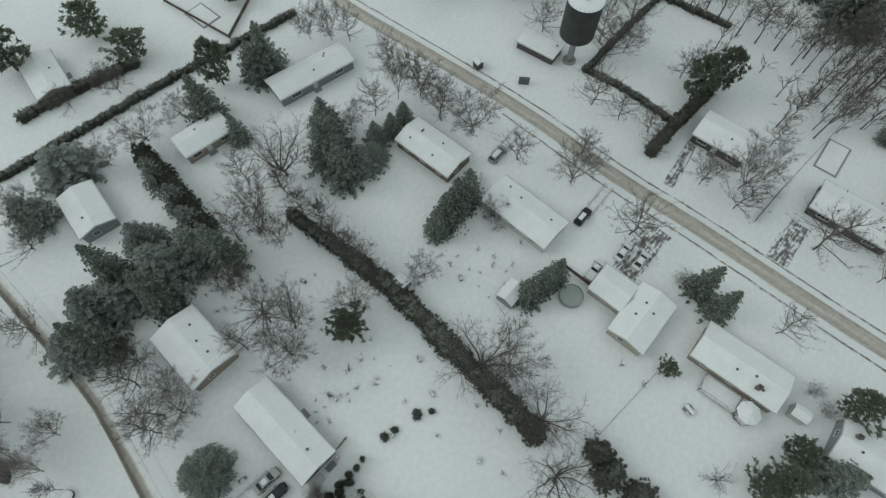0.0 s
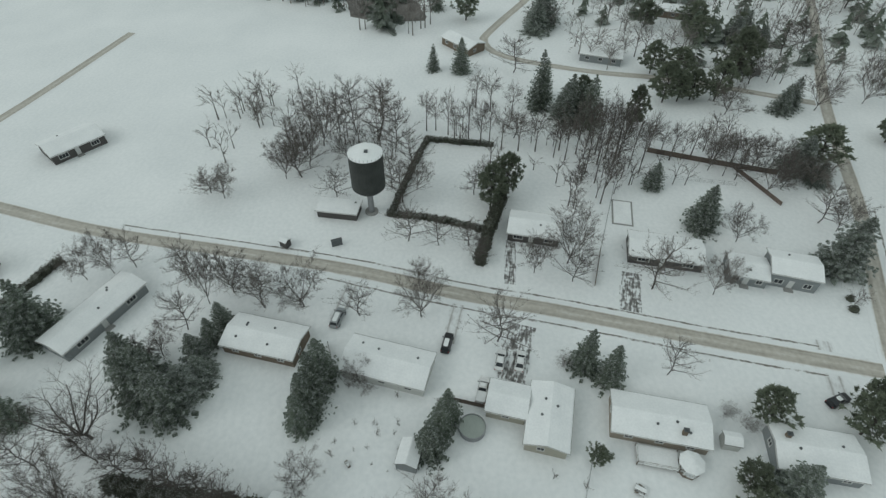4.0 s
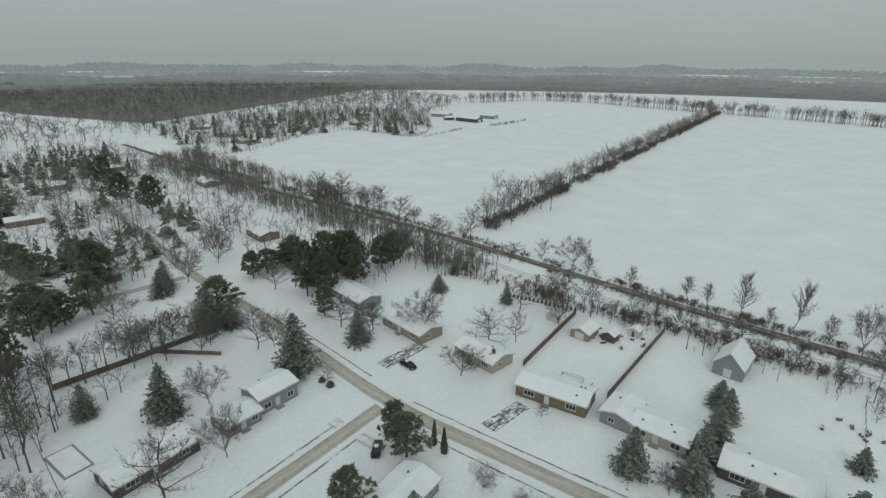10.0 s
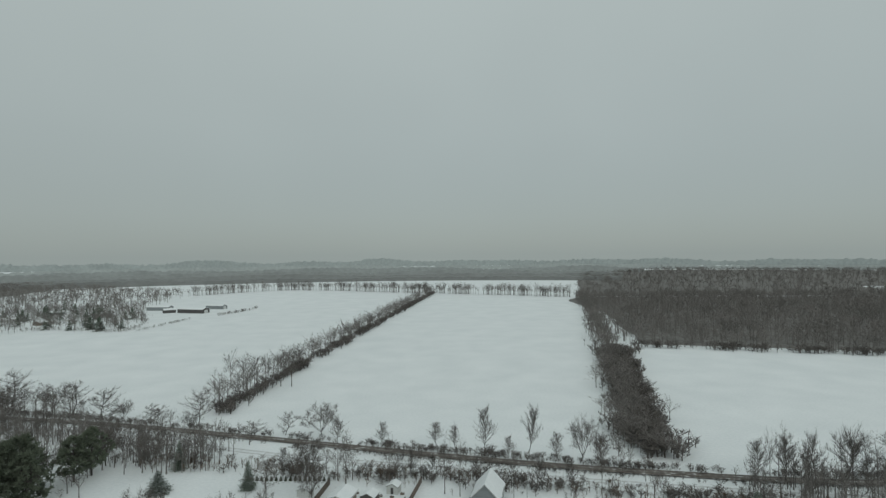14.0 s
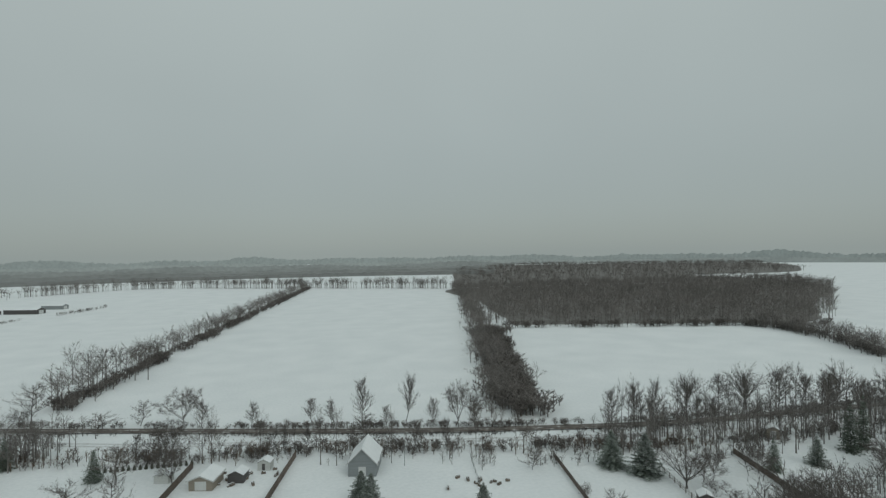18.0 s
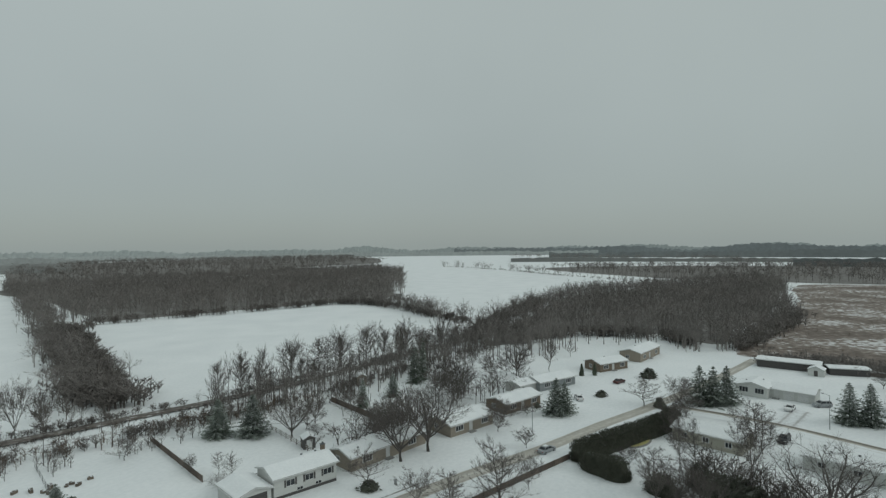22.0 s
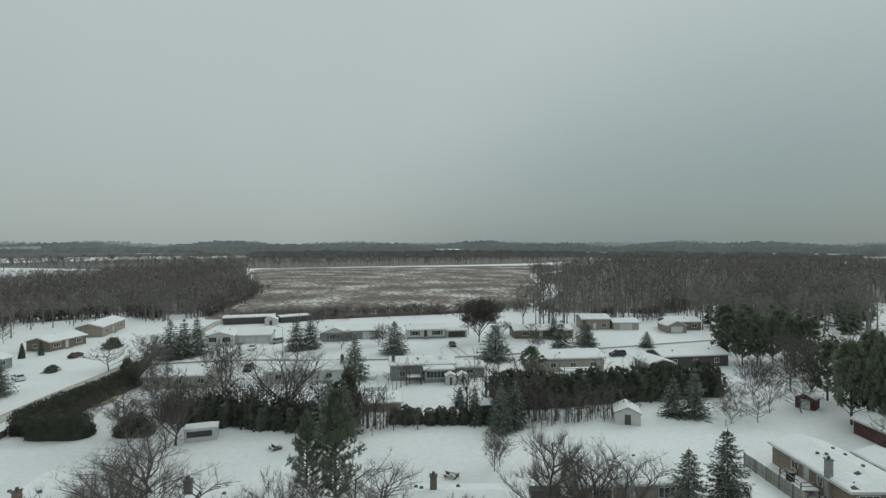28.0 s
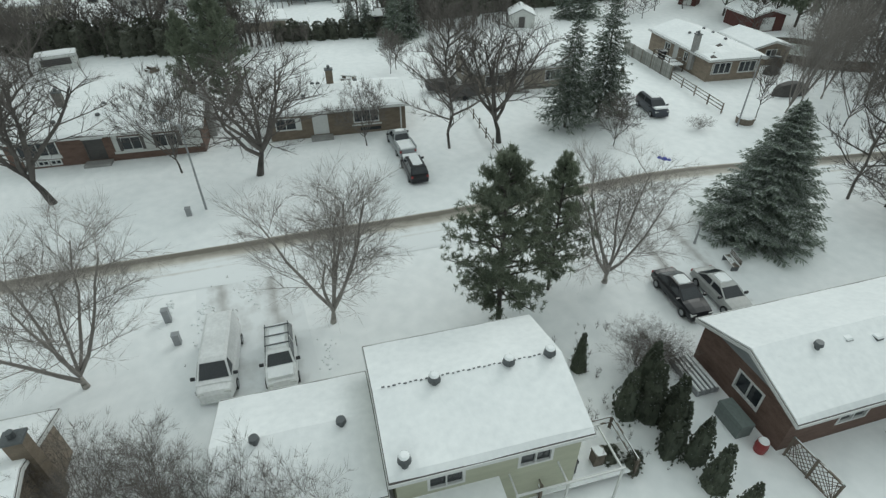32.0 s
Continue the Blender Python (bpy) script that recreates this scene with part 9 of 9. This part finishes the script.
for i in range(26):
    a = radians(-150 + i * 11)
    part("plank", Geo().box(5.2 * math.cos(a), 4.6 * math.sin(a), 0, 0.07, 0.98, 1.15, a), M["wood"], rp)
    part("snow_cover", Geo().box(5.2 * math.cos(a), 4.6 * math.sin(a), 1.154, 0.16, 0.96, 0.08, a), M["roofsnow"], rp)
part("pool_cover", Geo().column([(4.7 * math.cos(2 * math.pi * i / 24), 4.1 * math.sin(2 * math.pi * i / 24)) for i in range(24)], 0.0, 0.5), M["tarp"], rp, "grey-green winter cover")
fence([(40.9, -78.7), (36.3, -76.5)], 1.3, "panel", "low grey board fence beside the pool")
fence([(35.6, -79.6), (32.4, -81.4), (28.6, -84.9)], 1.4, "panel", "brown board fence behind the birches")


def lamp_post(x, y, h, label, head=True):
    ob = thing("street_lamp" if head else "utility_pole", label, "street lamp" if head else "pole", spot(x, y, tree_rnd.uniform(0, 360)))
    part("pole", Geo().tube((0, 0, 0), (0, 0, h), 0.1, 0.06, 8), M["pole"], ob)
    if head:
        part("arm", Geo().tube((0, 0, h - 0.1), (1.3, 0, h + 0.15), 0.04, 0.03, 6), M["pole"], ob)
        part("lamp_head", Geo().box(1.5, 0, h + 0.08, 0.6, 0.22, 0.12), M["metal"], ob)


lamp_post(43.4, -1.9, 7.6, "slim metal street lamp at the snowy verge")
lamp_post(28.5, -54.6, 7.6, "slim metal street lamp beside a planter")
lamp_post(152.5, -12, 8, "slim metal street lamp on the east street")
lamp_post(116.3, 47.1, 8, "slim metal street lamp on the main street")
lamp_post(17.4, -32.0, 2.0, "small garden lamp post near the spruce", False)
lamp_post(108.5, -31, 5, "thin pole beside the pool house", False)
lamp_post(32, 128, 5.5, "thin pole in the snowy garden", False)
lamp_post(150, 86, 6, "bare wooden pole in a garden", False)


def bits():
    for x, y, h in ((43.2, -0.5, 0.7), (30.8, 3.5, 1.0), (28.4, 3.4, 0.8), (79, 59, 1.0), (68, 55.5, 1.0)):
        solid("utility_pedestal", Geo().box(0, 0, 0, 0.4, 0.35, h).box(0, 0, h, 0.46, 0.41, 0.05), M["pole"], "grey utility pedestal standing in the snow", "utility box", spot(x, y, 72))
    for x, y, turn in ((14.3, -31.8, 150), ):
        b = thing("garden_bench", "slatted garden bench under the spruce", "bench", spot(x, y, turn))
        for i in range(4):
            part("seat_slat", Geo().box(0, -0.2 + i * 0.13, 0.42, 1.5, 0.1, 0.04), M["wood"], b)
        for i in range(3):
            part("back_slat", Geo().box(0, 0.28, 0.55 + i * 0.14, 1.5, 0.04, 0.1), M["wood"], b)
        for s in (-1, 1):
            part("leg", Geo().box(s * 0.65, 0, 0, 0.07, 0.5, 0.42), M["metal"], b)
    for x, y, turn in ((84.3, -4.6, 20), (65.5, -25.5, 40), (-28.6, 31.5, 60)):
        t = thing("picnic_table", "snow-covered garden picnic table", "table", spot(x, y, turn))
        part("tabletop", Geo().box(0, 0, 0.7, 1.8, 0.75, 0.05), M["wood"], t)
        part("snow_cover", Geo().box(0, 0, 0.754, 1.7, 0.65, 0.1), M["roofsnow"], t)
        for s in (-1, 1):
            part("seat", Geo().box(0, s * 0.7, 0.42, 1.8, 0.26, 0.05), M["wood"], t)
            part("leg", Geo().box(s * 0.7, 0, 0, 0.09, 1.4, 0.42).box(s * 0.7, 0, 0.42, 0.09, 0.5, 0.28), M["wood"], t)
    bag = Geo().disc(0, 0, 0, 0.3, 0.45, 10, 0.5).disc(0.7, 0.1, 0, 0.22, 0.35, 10, 0.5).disc(-0.6, -0.2, 0, 0.2, 0.3, 9, 0.6)
    solid("blue_bags", bag, M["blue"], "blue plastic bags lying in the snow", "bag", spot(27.8, -41.6, 10, 0.7))
    for x, y, turn, L, W, h, lb in ((30.6, -68.6, 70, 5.0, 2.2, 1.5, "dark tarpaulin-covered boat between birches"), (36.0, -73.6, 60, 2.2, 1.4, 1.1, "grey tarpaulin-covered heap beside the house")):
        g = Geo()
        rings = ((-1.0, 0.12), (-0.75, 0.6), (-0.3, 0.95), (0.2, 1.0), (0.7, 0.75), (1.0, 0.15))
        for f, k in rings:
            g.v += [(f * L / 2, -W / 2 * k, 0), (f * L / 2, -W / 2 * k * 0.92, h * 0.55 * (0.5 + k / 2)), (f * L / 2, -W / 5 * k, h * (0.4 + 0.6 * k)), (f * L / 2, W / 5 * k, h * (0.4 + 0.6 * k) * 0.96), (f * L / 2, W / 2 * k * 0.92, h * 0.5 * (0.5 + k / 2)), (f * L / 2, W / 2 * k, 0)]
        g.f = [(r * 6 + i, r * 6 + 6 + i, r * 6 + 7 + i, r * 6 + 1 + i) for r in range(5) for i in range(5)] + [(5, 4, 3, 2, 1, 0), (30, 31, 32, 33, 34, 35)]
        g.k = [0] * len(g.f)
        solid("covered_boat" if L > 3 else "covered_heap", g, M["dark_siding"], lb, "boat" if L > 3 else "tarpaulin", spot(x, y, turn))
    g = Geo().box(0, 0, 0, 0.9, 0.6, 0.9).box(0, 0, 0.9, 1.0, 0.7, 0.25)
    solid("covered_grill", g, M["car_black"], "black covered grill on the side deck", "grill", pose(46.4, -63.9, 1.0, 0, 0, 158))
    w = thing("planter", "dark round planter with a little roof by the drive", "planter", spot(28.6, -56))
    part("tub", Geo().disc(0, 0, 0, 0.7, 0.9, 14, 1.1), M["wood"], w)
    part("snow_cover", Geo().disc(0, 0, 0.7, 0.85, 0.9, 14, 0.7), M["roofsnow"], w)
    bed = thing("tree_ring", "round raised tree bed edged with stones", "planter", spot(79.6, 39.4))
    for i in range(22):
        a = 2 * math.pi * i / 22
        part("stone", Geo().disc(1.9 * math.cos(a), 1.9 * math.sin(a), 0, 0.3, 0.28, 7, 0.75), M["concrete"], bed)
    # beside the red brick gable
    s = thing("covered_stack", "striped stack of snow-lined boards against the brick wall", "boards", spot(9.3, -20.7, 162))
    for i in range(5):
        part("board", Geo().box(0, -0.56 + i * 0.28, 0.05 + 0.02 * (i % 2), 2.6, 0.24, 0.35), M["pole"], s)
        part("snow_line", Geo().box(0, -0.56 + i * 0.28, 0.42 + 0.02 * (i % 2), 2.5, 0.15, 0.05), M["roofsnow"], s)
    b = thing("storage_box", "grey-green plastic garden storage box", "storage box", spot(6.2, -19.75, 162))
    part("body", Geo().box(0, 0, 0, 1.7, 0.85, 0.8), M["binplastic"], b)
    part("lid", Geo().profile([(-0.46, 0.8), (0.46, 0.8), (0.38, 0.98), (-0.38, 0.98)], -0.88, 0.88), M["binplastic"], b)
    r = thing("rain_barrel", "red barrel with snow on its lid", "barrel", spot(4.5, -19.5, 0, 0.86))
    part("body", Geo().disc(0, 0, 0, 0.45, 0.33, 14, 1.12).disc(0, 0, 0.45, 0.9, 0.37, 14, 0.88), M["red"], r)
    part("lid", Geo().disc(0, 0, 0.9, 1.0, 0.31, 14, 0.8), M["roofsnow"], r)
    l = thing("lattice_screen", "dark wooden lattice screen beside the house", "screen", spot(2.4, -20.0, 167))
    for sx in (-1.3, 0, 1.3):
        part("post", Geo().box(sx, 0, 0, 0.1, 0.1, 1.5), M["wood"], l)
    for k in range(-9, 10):
        for d in (-1, 1):
            x0 = k * 0.28
            g = Geo().tube((max(-1.3, min(1.3, x0 - d * 0.6)), 0.02 * d, 0.15), (max(-1.3, min(1.3, x0 + d * 0.6)), 0.02 * d, 1.35), 0.018, 0.018, 4)
            part("lath", g, M["wood"], l)
    for z in (0.1, 1.4):
        part("rail", Geo().box(0, 0, z, 2.7, 0.08, 0.1), M["wood"], l)
    # roof vents of the two near houses
    for x, y, z in ((13.1, -5.7, 5.66), (12.1, -9.0, 5.66), (11.5, -10.9, 5.66), (10.9, -2.9, 4.95)):
        v = thing("roof_ventilator", "dark round metal ventilator on the snowy roof", "roof vent", pose(x, y, z))
        part("neck", Geo().disc(0, 0, -0.2, 0.32, 0.16, 14), M["metal"], v)
        part("cowl", Geo().disc(0, 0, 0.3, 0.62, 0.29, 14, 0.8), M["metal"], v)
        part("snow_cover", Geo().disc(0, 0, 0.62, 0.7, 0.23, 12, 0.6), M["roofsnow"], v)
    for x, y, z in ((14.7, -1.8, 3.75), (15.9, 1.7, 3.75), (5.5, -23.8, 3.85)):
        v = thing("roof_ventilator", "small dark pipe vent on the snowy roof", "roof vent", pose(x, y, z))
        part("neck", Geo().disc(0, 0, -0.3, 0.4, 0.14, 12), M["metal"], v)
        part("cowl", Geo().disc(0, 0, 0.38, 0.58, 0.24, 12, 0.85), M["metal"], v)
    for x, y, z in ((6.3, -21.9, 3.75), (5.0, -25.8, 3.85), (4.2, -27.3, 3.8)):
        v = thing("roof_ventilator", "low square roof vent nearly buried in snow", "roof vent", pose(x, y, z, 0, 0, 72.5))
        part("box", Geo().box(0, 0, -0.3, 0.42, 0.42, 0.46), M["metal"], v)
        part("snow_cover", Geo().profile([(-0.2, 0.164), (0.2, 0.164), (0.12, 0.25), (-0.12, 0.25)], -0.2, 0.2), M["roofsnow"], v)
    rd = thing("ridge_vent", "dark broken line of ridge vent showing through snow", "roof vent", spot(12.8, -7.4, 71.5))
    for i in range(34):
        part("ridge_slot", Geo().box(-4.0 + i * 0.24, 0.02 * (i % 3), 5.85, 0.10 + 0.04 * (i % 2), 0.035, 0.06), M["metal"], rd)
    # garden clutter behind the main street
    for x, y, turn in ((67.5, 117.8, 70), (-8, 106, 80)):
        f = thing("swing_frame", "empty wooden swing frame in the snow", "swing", spot(x, y, turn))
        for sx in (-1.4, 1.4):
            part("leg", Geo().tube((sx, -0.6, 0), (sx, 0, 2.0), 0.05, 0.05, 5).tube((sx, 0.6, 0), (sx, 0, 2.0), 0.05, 0.05, 5), M["wood"], f)
        part("beam", Geo().tube((-1.5, 0, 2.0), (1.5, 0, 2.0), 0.05, 0.05, 5), M["wood"], f)
    for i in range(46):
        a = tree_rnd.random()
        x, y = -5 + tree_rnd.gauss(0, 4.5), 134 + tree_rnd.gauss(0, 3)
        if i > 18:
            x, y = -14 + tree_rnd.gauss(0, 7), -18 + tree_rnd.gauss(0, 9)
        if i > 34:
            x, y = 44 + tree_rnd.gauss(0, 4), 112 + tree_rnd.gauss(0, 1.5)
        solid("garden_clutter", Geo().box(0, 0, 0, 0.4 + a, 0.5, 0.3 + 0.4 * a).box(0.2, 0.1, 0.3 + 0.4 * a, 0.3, 0.3, 0.2), M["wood"], "snow-dusted heap of garden clutter", "clutter", spot(x, y, a * 300), "garden clutter")
    for x, y in ((-16.5, 44), ):
        solid("trampoline_ring", Geo().disc(0, 0, 0.5, 0.6, 1.6, 18), M["metal"], "round garden trampoline under snow", "trampoline", spot(x, y))
    for x, y in ((55.5, -33.5), (52, -34.5)):
        t = thing("covered_trailer", "dark covered trailer beside the house", "trailer", spot(x, y, 70))
        part("cover", Geo().profile([(-0.9, 0.5), (0.9, 0.5), (0.7, 1.4), (0, 1.7), (-0.7, 1.4)], -1.8, 1.8), M["dark_siding"], t)
        for s in (-1, 1):
            part("wheel", Geo().wheel(0, s * 0.85, 0.3, 0.3, 0.2), M["tyre"], t)


bits()


# ---- crumbs of slush and trodden snow ----
def crumbs(points, spread, count, seed, size, label):
    rnd = random.Random(seed)
    line = smooth(points, 0.5)
    g = Geo()
    for i in range(count):
        p = line[rnd.randrange(len(line))]
        r = rnd.uniform(*size)
        g.disc(p.x + rnd.gauss(0, spread), p.y + rnd.gauss(0, spread), 0.02, 0.05 + r * 0.25, r, 6, 0.6)
    solid("slush_crumbs", g, M["edge"], label, "slush", kind="stuff")


crumbs([(27.5, 1.8), (31, 1.2)], 0.35, 46, 1, (0.05, 0.16), "dark crumbs of slush where the drive was cleared")
crumbs([(30.5, 3.6), (32.5, 3.0)], 0.12, 16, 2, (0.06, 0.15), "short row of slush lumps at the kerb")
crumbs([(29.5, -1.6), (32, -2.4)], 0.3, 34, 3, (0.05, 0.14), "dark crumbs of slush in the wheel tracks")
crumbs([(30.9, -12.5), (30.1, -15.5)], 0.08, 30, 4, (0.05, 0.14), "thin line of slush lumps along the street edge")
crumbs([(21.5, -3.8), (23.5, -4.4)], 0.25, 22, 5, (0.04, 0.1), "trodden snow beside the garage")
